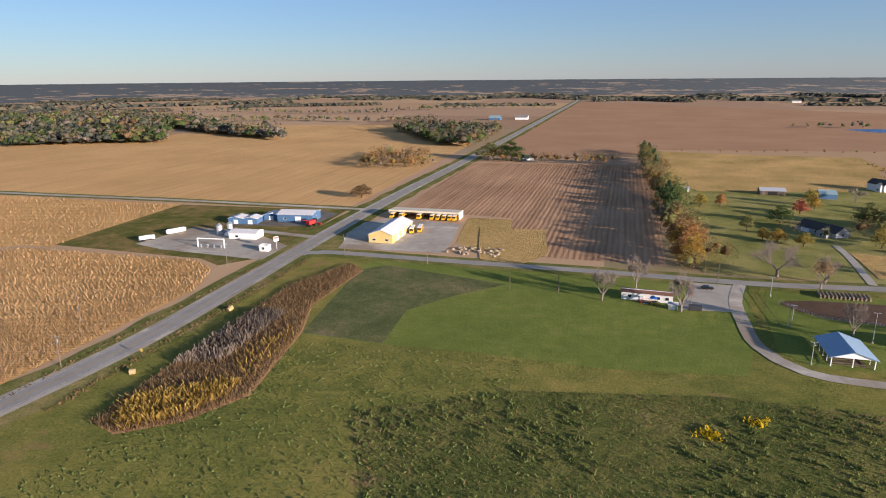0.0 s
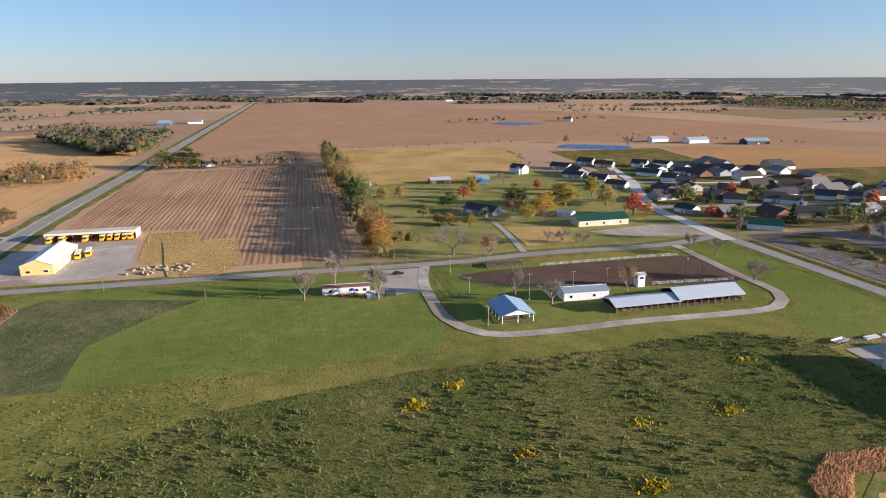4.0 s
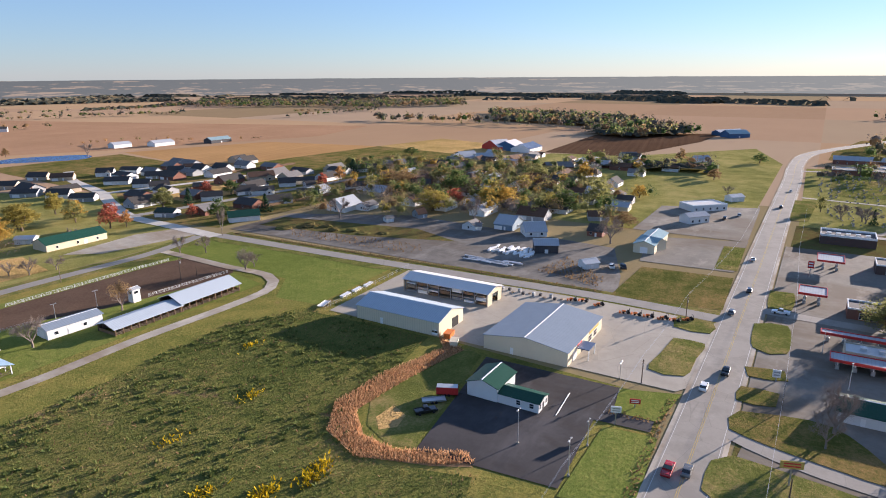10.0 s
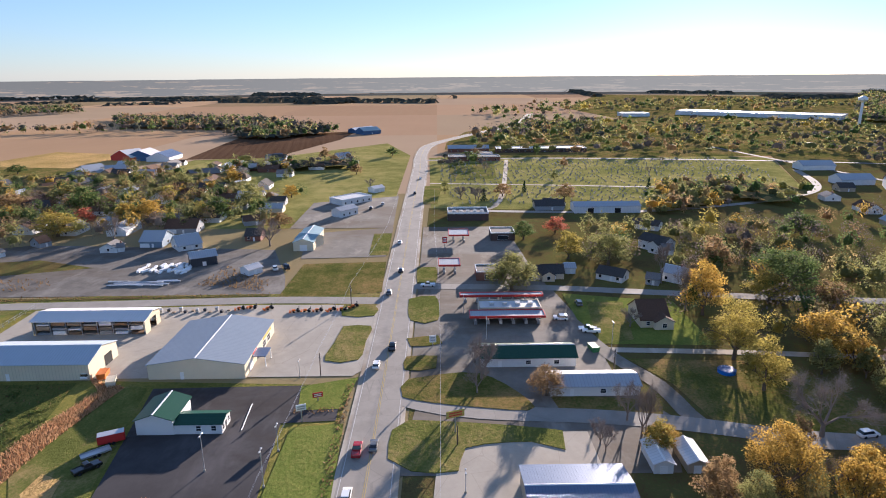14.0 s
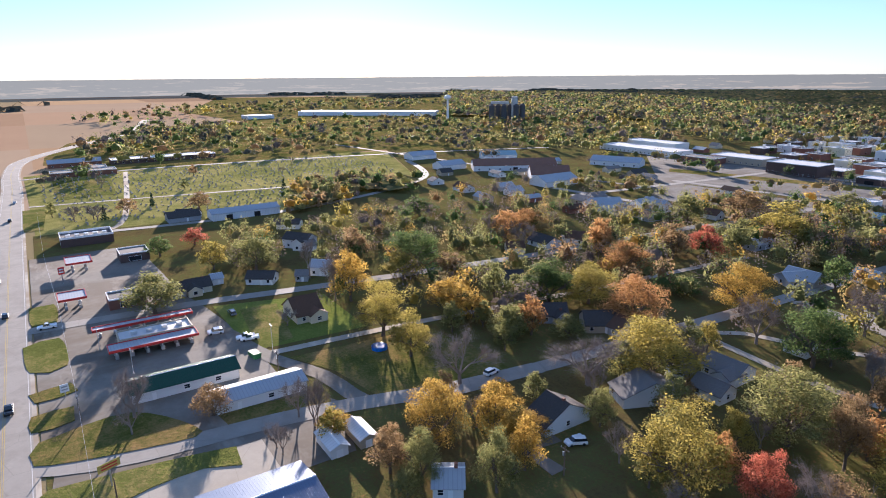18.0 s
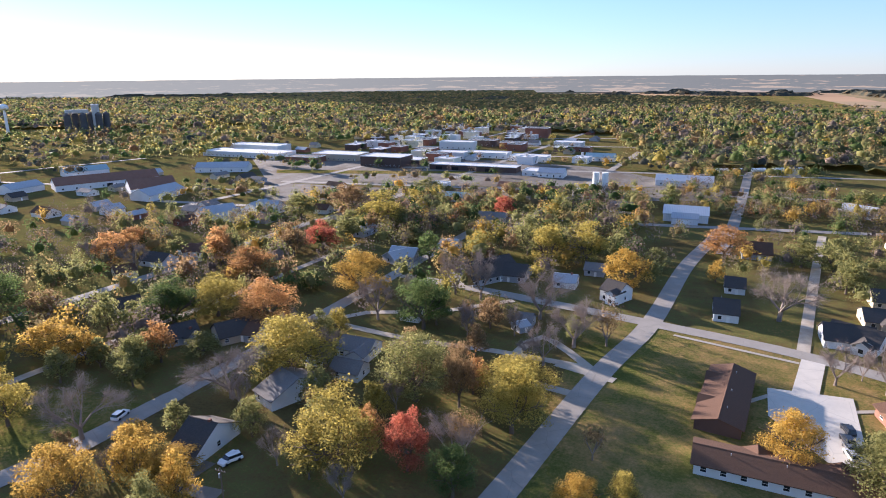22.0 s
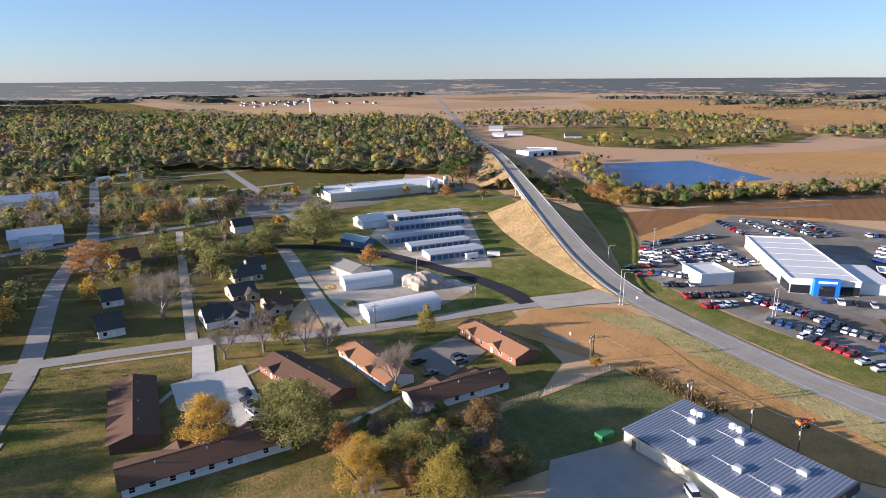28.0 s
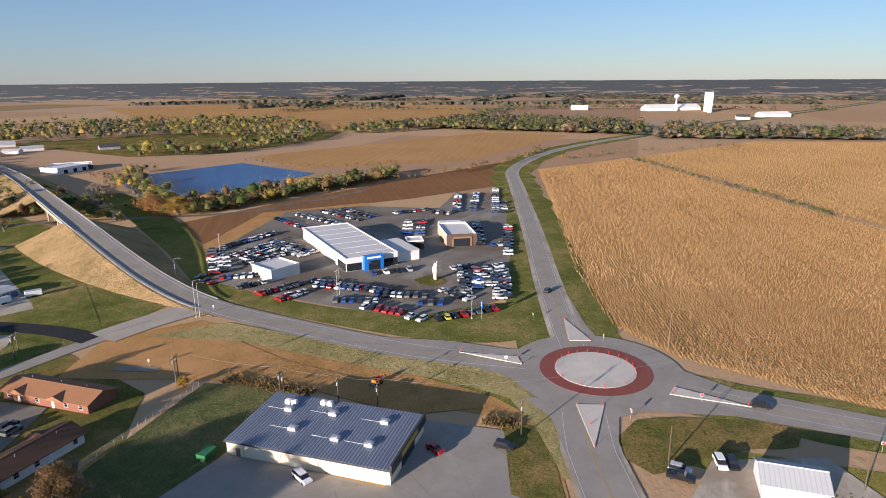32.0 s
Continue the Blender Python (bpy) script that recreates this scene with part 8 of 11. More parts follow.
tree(144.8, -27.4, "rust", 8.7, 9.4)
tree(238.2, -193.0, "orange", 15.1, 17.9)
tree(215.4, -186.5, "bare", 12.9, 12.9)
tree(191.7, -211.7, "orange", 16.8, 11.6)
tree(232.6, -87.3, "bare", 20.0, 6.7)
tree(189.4, -62.2, "bare", 7.5, 7.5)
tree(76.7, -227.9, "bare", 12.4, 13.2)
tree(81.1, -215.1, "bare", 12.2, 10.6)
tree(36.7, -138.6, "yellow", 13.2, 21.1)
tree(123.4, -273.3, "olive", 5.3, 16.2)
tree(131.0, -132.1, "olive", 7.7, 10.5)
tree(164.7, -150.7, "olive", 14.4, 16.4)
tree(162.2, -172.8, "yellow", 10.5, 15.2)
tree(139.9, -230.1, "rust", 7.5, 14.7)
tree(170.0, -392.2, "olive", 12.5, 22.8)
tree(109.9, -367.2, "red", 7.6, 20.5)
tree(88.0, -263.0, "gold", 11.7, 12.5)
tree(-45.4, -99.0, "gold", 13.9, 10.9)
tree(-56.1, -96.2, "olive", 15.1, 13.4)
tree(-56.0, -84.6, "yellow", 15.0, 10.9)
tree(-64.1, -83.7, "olive", 7.0, 9.1)
tree(-76.3, -101.0, "rust", 11.1, 10.9)
tree(-44.2, -93.1, "bare", 6.8, 6.7)
tree(-98.2, -159.1, "yellow", 10.6, 6.2)
tree(-71.6, -131.9, "bare", 15.6, 12.4)
tree(-70.4, -129.0, "yellow", 4.3, 3.2)
tree(-117.4, -236.3, "orange", 10.7, 9.1)
tree(-111.7, -284.2, "olive", 20.0, 24.6)
tree(-84.4, -281.0, "olive", 14.0, 17.2)
tree(-55.0, -279.4, "olive", 16.9, 12.8)
tree(-58.9, -261.9, "olive", 11.5, 12.2)
tree(-274.4, -403.3, "green", 20.0, 25.8)
tree(-278.7, -390.3, "rust", 15.2, 21.2)
tree(-234.0, -350.7, "orange", 9.7, 11.2)
tree(-125.6, -112.1, "gold", 3.5, 4.1)
tree(-310.7, -284.0, "orange", 13.9, 16.8)
tree(-312.5, -266.5, "gold", 11.7, 21.9)
tree(-346.1, -358.5, "bare", 13.3, 17.6)
tree(-248.3, -328.2, "thin", 9.5, 11.0)
tree(-0.0, 225.5, "bare", 13.4, 10.4)
tree(12.4, 241.6, "bare", 14.0, 8.8)
tree(27.0, 220.2, "bare", 14.8, 11.2)
tree(68.7, 271.2, "bare", 14.1, 19.0)
tree(84.8, 266.1, "bare", 11.8, 12.6)
tree(-164.7, 398.3, "rust", 9.8, 17.2)
tree(-94.0, 612.2, "green", 19.2, 27.2)
tree(-114.5, 617.0, "olive", 18.4, 27.6)
tree(77.1, 209.8, "bare", 12.6, 8.2)
tree(87.4, 199.3, "bare", 10.7, 10.1)
tree(120.3, 204.9, "thin", 12.2, 9.1)
tree(80.9, 257.9, "thin", 13.4, 9.8)
tree(75.6, 333.4, "gold", 6.9, 6.7)
tree(81.6, 330.0, "gold", 7.5, 9.1)
tree(91.8, 324.3, "yellow", 7.5, 9.7)
tree(164.8, 362.8, "yellow", 17.2, 20.5)
tree(126.1, 328.6, "yellow", 12.1, 10.1)
tree(139.5, 338.2, "gold", 14.3, 16.3)
tree(137.1, 378.5, "olive", 13.6, 17.2)
tree(110.0, 404.7, "red", 9.1, 9.3)
tree(93.3, 377.1, "green", 10.5, 13.1)
tree(71.4, 351.1, "olive", 10.3, 8.0)
tree(55.8, 414.0, "yellow", 9.8, 9.3)
tree(68.0, 417.6, "orange", 8.9, 7.5)
tree(122.9, 433.1, "yellow", 10.9, 10.0)
tree(196.1, 367.2, "gold", 12.3, 13.3)
tree(197.4, 390.7, "yellow", 14.8, 11.6)
tree(192.4, 327.0, "red", 14.8, 12.8)
tree(199.4, 323.1, "orange", 9.5, 6.8)
tree(236.0, 291.1, "green", 13.7, 12.0)
tree(234.7, 313.0, "red", 7.9, 7.7)
tree(294.3, 348.4, "green", 11.8, 12.9)
tree(243.2, 352.2, "olive", 12.5, 13.7)
tree(256.7, 344.6, "cedar", 11.3, 6.9)
tree(280.3, 356.4, "red", 11.0, 11.2)
tree(266.2, 285.4, "cedar", 11.2, 7.6)
tree(368.7, 258.1, "rust", 14.3, 29.9)
tree(318.1, 197.8, "yellow", 13.6, 25.0)
tree(345.2, 197.7, "red", 10.0, 13.4)
tree(403.2, 238.6, "olive", 14.2, 25.7)
tree(390.7, 215.2, "green", 11.0, 16.6)
tree(352.9, 178.4, "yellow", 11.1, 17.6)
tree(415.9, 337.4, "cedar", 12.0, 13.2)
tree(373.4, 316.8, "orange", 13.2, 8.7)
tree(539.0, 359.8, "green", 8.6, 17.1)
tree(346.7, 310.8, "red", 12.0, 8.2)
tree(407.6, 302.9, "yellow", 10.4, 10.8)
tree(135.5, 275.1, "bare", 7.3, 8.3)
tree(125.4, 276.9, "bare", 9.6, 8.2)
tree(120.5, 283.4, "bare", 7.3, 7.2)
tree(179.0, 250.8, "bare", 10.2, 8.3)
tree(185.6, 240.9, "bare", 10.0, 8.2)
tree(176.3, 204.2, "bare", 9.7, 11.0)
tree(181.2, 204.4, "bare", 7.0, 7.4)
tree(211.6, 260.3, "bare", 17.0, 5.4)
tree(273.4, 233.2, "bare", 15.6, 12.8)
tree(152.8, 448.6, "bare", 12.8, 11.7)
tree(370.2, 649.8, "bare", 17.1, 15.8)
tree(326.0, 722.1, "rust", 9.8, 8.3)
tree(166.0, 318.0, "bare", 8.4, 7.7)
tree(348.5, 163.2, "gold", 14.6, 18.8)
tree(348.9, 176.7, "gold", 11.4, 11.8)
tree(447.3, 183.6, "olive", 14.7, 19.2)
tree(408.6, 177.4, "yellow", 12.6, 13.4)
tree(352.7, 126.4, "green", 14.5, 18.4)
tree(469.7, 153.5, "gold", 15.5, 14.0)
tree(381.1, 114.7, "olive", 16.7, 14.8)
tree(332.9, 86.4, "rust", 8.6, 16.9)
tree(418.6, 98.9, "gold", 9.6, 12.2)
tree(370.2, 211.1, "green", 18.1, 23.4)
tree(299.3, 159.5, "bare", 17.2, 9.1)
tree(294.6, 81.7, "bare", 13.4, 12.4)
tree(360.3, 139.6, "yellow", 10.3, 13.8)
tree(518.9, 67.3, "rust", 9.7, 11.1)
tree(637.5, 45.8, "green", 9.4, 13.5)
tree(615.2, 109.9, "rust", 12.7, 11.0)
tree(237.9, -30.1, "olive", 11.5, 15.4)
tree(415.7, -43.7, "rust", 10.1, 12.6)
tree(400.7, -82.2, "rust", 11.4, 16.0)
tree(402.7, -26.4, "bare", 10.3, 12.2)
tree(407.3, -15.1, "bare", 11.1, 9.4)
tree(426.3, -5.0, "olive", 10.5, 6.8)
tree(455.1, 49.3, "bare", 8.4, 8.9)
tree(132.3, -44.5, "bare", 10.4, 6.9)
tree(119.6, -36.0, "bare", 7.9, 5.1)
tree(121.1, -48.8, "gold", 6.5, 7.9)
tree(127.1, -47.2, "bare", 13.4, 4.8)
tree(146.4, -9.7, "bare", 10.2, 7.2)
tree(407.7, -25.0, "bare", 11.9, 10.9)
tree(412.0, -15.0, "bare", 10.8, 8.8)
tree(243.1, -112.5, "rust", 16.8, 14.5)
tree(195.4, -216.9, "rust", 16.2, 13.1)
tree(240.7, -207.7, "orange", 14.2, 22.8)
tree(243.1, -187.9, "bare", 14.0, 11.0)
house(87.4, -149.3, -180, 10.3, 9, 3, "white", "grey", wing=(5, 3, 1))
house(83.3, -136.4, 180, 8.6, 7, 2.6, "white", "grey", where="behind trees")
house(92.0, -121.3, 156, 8.6, 16, 2.8, "white", "grey")
house(96.1, -94.7, -180, 7.4, 14, 2.8, "white", "dark", garage=True)
house(22.6, -223.5, 152, 7.7, 9, 4.2, "white", "dark", wing=(4, 2, 1))
house(-13.9, -220.7, -180, 7.7, 14, 2.9, "white", "dark")
house(-17.8, -249.3, 180, 6.9, 10, 2.6, "white", "dark")
house(-47.2, -208.1, 180, 13.4, 11, 2.7, "white", "dark", garage=True, wing=(6, 2, 1))
house(-59.4, -229.2, 180, 8.9, 12, 2.7, "tan", "dark", wing=(5, 2, 1))
house(-67.3, -250.4, 180, 11.5, 11, 2.7, "tan", "dark")
house(-74.9, -262.0, -180, 7.2, 8, 2.6, "white", "dark")
house(-66.4, -209.4, 180, 8.7, 10, 2.7, "tan", "brown", wing=(5, 2, -1))
house(-28.6, -302.8, 180, 12.0, 14, 2.8, "grey", "brown")
house(-90.4, -334.3, 180, 10.0, 10, 4.0, "white", "dark", chimney=True)
house(66.0, -235.8, -180, 14.7, 14, 2.8, "grey", "dark")
house(42.7, -232.8, 180, 8.6, 8, 2.6, "white", "steel")
house(117.7, -245.0, 180, 12.4, 9, 2.5, "grey", "steel", where="with an open side")
house(84.3, -181.2, -180, 6.8, 8, 2.6, "white", "dark")
house(34.4, -251.8, 180, 7.8, 8, 2.5, "grey", "grey")
house(101.3, -323.9, -180, 15.5, 12, 2.7, "white", "grey")
house(104.4, -267.0, 180, 8.4, 10, 2.7, "white", "teal")
house(250.6, -284.1, -180, 20.1, 14, 3.2, "white", "steel", where="as a low shop")
house(237.8, -307.6, -180, 15.5, 12, 3.4, "white", "steel", where="as a low shop")
house(210.0, -218.3, -180, 11.6, 10, 2.7, "white", "brown")
house(216.3, -199.4, -180, 13.1, 10, 2.7, "white", "dark")
house(206.1, -316.5, -180, 9.9, 8, 2.8, "white", "brown")
house(127.0, -150.0, -180, 11.2, 12, 2.7, "grey", "brown")
house(142.8, -138.7, -180, 5.4, 6, 2.5, "grey", "dark")
house(46.8, -187.9, -180, 4.6, 7, 2.3, "grey", "grey", where="behind trees")
house(38.9, -380.1, -180, 12.0, 12, 3.2, "white", "grey")
house(239.3, -69.9, -126, 10.8, 8, 2.6, "white", "dark")
house(243.0, -45.9, -90, 8.9, 8, 2.6, "cream", "dark", wing=(5, 3, -1))
house(248.8, -54.3, -90, 4.2, 6, 2.6, "white", "steel")
house(282.0, -102.0, -145, 13.6, 9, 4.4, "white", "dark", wing=(5, 3, 1))
house(274.2, -103.8, -90, 4.8, 6, 2.8, "white", "grey")
house(236.7, -94.5, -133, 8.3, 9, 3.8, "white", "steel")
house(233.0, -84.3, -118, 4.9, 6, 2.6, "grey", "grey")
house(195.3, -70.0, -90, 9.4, 14, 2.8, "cream", "brown", wing=(6, 2, 1))
house(323.3, -110.9, -124, 13.9, 9, 2.8, "white", "dark")
house(378.4, -70.7, -122, 12.6, 10, 2.8, "grey", "dark")
house(181.7, -151.1, -119, 8.3, 8, 2.8, "white", "dark")
house(214.2, -216.8, -121, 10.1, 9, 2.8, "white", "brown")
house(258.5, -284.5, -115, 20.5, 14, 3.4, "white", "steel", where="as a low shop")
house(242.5, -302.8, -90, 14.6, 12, 3.6, "white", "steel", where="as a low shop")
house(216.9, -181.4, -120, 8.0, 9, 2.8, "cream", "brown")
house(145.9, -138.6, -121, 9.7, 10, 2.7, "grey", "dark")
house(130.9, -146.2, -123, 11.4, 10, 2.7, "tan", "dark")
house(90.4, -59.9, -124, 6.0, 8, 2.6, "white", "steel")
house(118.9, -240.5, -117, 10.7, 9, 2.6, "grey", "steel")
house(75.4, -231.7, -125, 24.0, 16, 2.8, "grey", "dark")
house(47.6, -183.6, -128, 4.0, 5, 2.2, "grey", "steel", where="behind trees")
house(108.4, 355.7, -54, 22.3, 10, 2.8, "grey", "dark", garage=True, wing=(6, 3, 1))
house(185.1, 502.5, -58, 13.2, 9, 5.0, "white", "dark", wing=(4, 2, 1))
house(228.3, 326.9, -67, 11.9, 9, 3.0, "grey", "green", garage=True)
house(243.3, 279.4, -34, 17.1, 10, 3.0, "white", "sgreen", garage=True)
house(294.8, 247.6, 0, 17.0, 14, 3.4, "white", "steel")
house(302.4, 235.8, 0, 11.6, 9, 2.8, "white", "grey")
house(229.5, 515.9, -54, 17.4, 10, 3, "tan", "dark", garage=True)
house(264.8, 538.3, -60, 16.1, 10, 3, "tan", "dark", garage=True)
house(220.3, 468.9, -51, 17.0, 10, 3, "grey", "dark", garage=True)
house(272.7, 518.5, -44, 16.4, 10, 3, "tan", "brown", garage=True)
house(303.0, 509.6, -47, 13.3, 10, 3.4, "white", "dark", garage=True, wing=(4, 2, 1))
house(322.6, 504.5, -62, 15.3, 10, 3.4, "white", "dark", garage=True)
house(283.1, 461.4, -51, 18.0, 10, 3, "white", "dark", garage=True)
house(229.2, 443.7, -52, 14.8, 10, 3, "white", "dark", garage=True)
house(231.0, 418.0, -50, 15.2, 10, 3, "grey", "dark", garage=True)
house(315.1, 460.5, -43, 15.0, 10, 3, "tan", "dark", garage=True)
house(341.7, 469.6, -47, 13.0, 10, 3, "white", "dark", garage=True)
house(362.9, 474.8, -45, 15.7, 10, 3, "white", "brown", garage=True)
house(285.6, 414.9, -30, 13.4, 10, 3, "white", "dark", garage=True, wing=(4, 2, 1))
house(284.2, 433.3, -45, 11.8, 9, 3, "white", "dark", garage=True)
house(298.3, 384.1, -44, 10.7, 10, 3, "brick", "dark")
house(275.7, 345.6, -39, 13.5, 10, 3, "white", "dark", garage=True)
house(301.9, 342.0, -30, 13.9, 10, 3, "grey", "dark", garage=True)
house(308.1, 332.1, -38, 15.3, 10, 3, "white", "dark", wing=(4, 2, 1))
house(350.7, 378.6, -30, 19.9, 12, 3.6, "tan", "brown", wing=(5, 2, 1))
house(340.2, 340.1, -41, 11.9, 10, 3, "white", "dark")
house(355.0, 335.5, -50, 13.9, 10, 3, "cream", "dark")
house(289.3, 298.1, -29, 16.1, 10, 3, "white", "dark", garage=True)
house(313.7, 294.8, -45, 14.0, 10, 3, "tan", "dark", garage=True)
house(345.7, 317.1, -30, 15.8, 10, 3, "grey", "dark")
house(353.5, 285.7, -46, 14.0, 10, 3, "white", "dark", garage=True)
house(413.6, 305.2, -30, 16.4, 10, 3, "white", "grey")
house(424.6, 334.9, -30, 15.3, 10, 3, "white", "dark")
house(467.3, 330.2, -30, 18.0, 10, 3, "white", "grey")
house(390.8, 249.8, -30, 12.6, 11, 3, "brick", "brown")
house(552.0, 303.6, -30, 18.4, 12, 3.2, "white", "steel")
house(475.7, 269.7, -30, 12.2, 10, 3, "white", "grey")
house(454.5, 281.8, -30, 12.2, 10, 3, "tan", "brown")
house(345.2, 185.8, -29, 7.3, 8, 2.6, "white", "steel")
house(288.7, 154.9, 0, 8.0, 8, 2.6, "white", "grey")
house(299.1, 195.0, -29, 5.7, 8, 2.6, "grey", "brown")
house(280.4, 203.7, -29, 4.3, 5, 2.4, "white", "grey")
house(300.6, 138.8, -90, 10.7, 14, 3.2, "blue", "steel", garage=True)
house(293.6, 121.5, -53, 11.1, 12, 2.8, "white", "steel")
house(288.7, 152.1, -66, 5.2, 6, 2.4, "white", "grey")
house(481.5, 269.6, -54, 12.1, 14, 3, "tan", "brown")
house(446.4, 182.6, -53, 12.3, 12, 3, "brick", "brown")
house(515.7, 192.7, -54, 23.0, 16, 3, "brick", "grey")
house(385.4, 123.8, -90, 11.3, 10, 3, "grey", "dark")
house(308.6, 92.7, -90, 7.7, 9, 2.8, "brick", "dark")
house(343.4, 103.2, -66, 11.4, 10, 2.8, "grey", "brown")
house(382.6, 248.3, -53, 14.2, 12, 3, "brick", "dark")
house(537.8, 275.8, -54, 15.7, 12, 3.4, "white", "steel")
house(529.0, 295.1, -29, 18.6, 14, 3.6, "white", "steel")
house(428.4, 334.4, -54, 19.4, 12, 3, "grey", "dark")
house(449.5, 322.7, -54, 14.8, 12, 3, "white", "grey")
house(620.9, 160.3, -54, 15.4, 10, 3.4, "blue", "grey", where="in the meadow")
house(624.5, 94.1, -54, 14.3, 10, 3, "white", "steel", where="in the meadow")
house(241.8, -38.1, -90, 5.4, 8, 2.6, "grey", "dark")
house(375.7, -67.5, -90, 17.4, 12, 2.8, "grey", "dark")
house(613.4, 153.5, -90, 14.1, 10, 3, "blue", "dark", where="in the meadow")
house(-49.7, -207.8, 152, 13.8, 11, 2.8, "white", "dark", wing=(5, 2, 1))
house(-569.7, -683.5, 142, 23.3, 12, 3.2, "white", "steel", where="along the old highway")
house(-605.9, -605.9, 143, 22.0, 14, 3.2, "grey", "dark", where="along the old highway")
house(-595.3, -757.1, 142, 21.1, 12, 3.2, "white", "steel", where="along the old highway")
house(-539.6, -678.4, 116, 18.5, 10, 3, "white", "steel", where="along the old highway")
house(-88.7, -410.3, 145, 17.9, 12, 3.2, "grey", "steel", where="beside the railway")
house(-190.4, -718.1, 143, 19.1, 14, 3.2, "white", "grey")
pole(-149.9, 131.7, 10.2, "wood", 0)
pole(-172.2, 161.9, 10.0, "plain", 0)
pole(-161.8, 233.0, 11.6, "wood", 0)
pole(-117.0, 259.5, 10.3, "wood", 0)
pole(-75.7, 255.2, 6.0, "plain", 0)
pole(-34.9, 229.6, 7.1, "plain", 0)
pole(-16.3, 230.7, 6.8, "plain", 0)
pole(30.9, 226.9, 10.5, "plain", 0)
pole(40.9, 270.1, 8.8, "plain", 0)
pole(44.2, 257.8, 7.7, "plain", 0)
pole(60.3, 213.6, 7.7, "lot", 0)
pole(58.8, 185.2, 6.8, "lot", 0)
pole(60.6, 244.6, 7.6, "lot", 0)
pole(81.0, 205.6, 9.9, "lot", 0)
pole(103.3, 215.9, 5.9, "lot", 0)
pole(59.5, 214.0, 7.6, "lot", 0)
pole(118.0, 216.2, 6.1, "lot", 0)
pole(152.6, 215.3, 9.7, "wood", 0)
pole(126.8, 255.7, 8.3, "plain", 0)
pole(159.0, 213.7, 5.0, "plain", 0)
pole(157.5, 32.8, 6.9, "wood", 0)
pole(109.1, 35.7, 8.5, "lot", 0)
pole(114.6, 49.5, 8.6, "lot", 0)
pole(121.7, 35.8, 6.4, "lot", 0)
pole(212.2, 31.5, 7.6, "wood", 0)
pole(156.8, 38.4, 5.0, "lot", 0)
pole(123.0, -3.8, 5.0, "plain", 0)
pole(159.5, -0.3, 8.5, "wood", 0)
pole(106.4, -4.9, 5.0, "lot", 0)
pole(202.7, -8.4, 7.1, "lot", 0)
pole(180.1, -14.6, 7.4, "lot", 0)
pole(172.5, -51.6, 8.6, "lot", 0)
pole(155.3, -47.5, 7.9, "wood", 0)
pole(80.1, -81.6, 7.0, "wood", 0)
pole(-127.5, -115.2, 8.8, "wood", 0)
pole(-128.6, -83.4, 7.3, "wood", 0)
pole(-127.6, -67.2, 8.8, "wood", 0)
pole(-131.1, -58.1, 6.7, "wood", 0)
pole(-206.9, -181.7, 7.7, "lamp", 101)
pole(-170.8, -141.9, 12.3, "lamp", 99)
pole(-86.9, -172.5, 8.7, "wood", 0)
pole(-126.8, -212.3, 8.5, "lamp", 119)
pole(-130.7, -176.6, 6.6, "wood", 0)
pole(-205.1, -105.0, 10.4, "lot", 0)
pole(-234.1, -179.4, 12.0, "lot", 0)
pole(-80.6, -435.2, 13.1, "wood", 0)
pole(3.7, -546.8, 16.0, "wood", 0)
pole(-170.0, -142.7, 13.3, "lamp", 100)
pole(-195.2, -50.3, 11.3, "lot", 0)
pole(-129.2, -84.8, 7.2, "wood", 0)
pole(-127.2, -20.9, 9.6, "wood", 0)
pole(-126.7, -115.5, 8.5, "wood", 0)
pole(-126.8, 11.1, 8.8, "plain", 0)
pole(-189.4, 13.3, 10.9, "plain", 0)
pole(-127.5, 48.0, 8.5, "plain", 0)
pole(-203.4, -105.2, 10.1, "lot", 0)
pole(-125.7, -171.8, 8.3, "wood", 0)
car(162.3, 17.9, 0, "suv", "white", z=0.26)
car(250.6, 15.8, 0, "suv", "black", z=0.26)
car(120.7, 18.3, 0, "pickup", "red", z=0.26)
car(122.2, 14.8, 0, "sedan", "grey", z=0.26)
car(174.5, 14.2, 0, "pickup", "black", z=0.26)
car(223.3, 18.7, 0, "suv", "grey", z=0.26)
car(296.5, 18.8, 0, "sedan", "silver", z=0.26)
car(105.1, 18.5, 0, "suv", "white", z=0.26)
car(231.5, 4.2, 90, "pickup", "white", z=0.26)
car(490.1, 13.5, 0, "sedan", "white", z=0.26)
car(426.9, 15.8, 0, "suv", "black", z=0.26)
car(186.5, -47.6, 80, "pickup", "white", z=0.26)
car(195.7, -40.8, 80, "suv", "white", z=0.26)
car(209.8, -49.8, 0, "van", "grey", z=0.26)
car(95.2, -136.8, 30, "suv", "white", z=0.26)
car(96.6, -139.9, 30, "pickup", "white", z=0.26)
car(87.0, -91.5, 80, "suv", "white", z=0.26)
car(124.2, -96.7, -80, "suv", "white", z=0.26)
car(-37.9, -152.0, -80, "suv", "black", z=0.26)
car(-36.9, -147.1, -80, "suv", "black", z=0.26)
car(-36.8, -143.9, -80, "sedan", "grey", z=0.26)
car(-36.6, -140.8, -80, "suv", "silver", z=0.26)
car(-96.3, -138.3, 180, "suv", "black", z=0.26)
car(-84.1, -134.4, 180, "sedan", "grey", z=0.26)
car(-84.9, -142.4, 180, "suv", "black", z=0.26)
car(-95.0, -135.5, 180, "suv", "grey", z=0.26)
car(-98.5, -61.2, 60, "van", "white", z=0.26)
car(-121.7, -23.6, 85, "suv", "black", z=0.26)
car(-116.2, -38.1, 60, "sedan", "red", z=0.26)
car(-123.5, 13.2, 80, "suv", "silver", z=0.26)
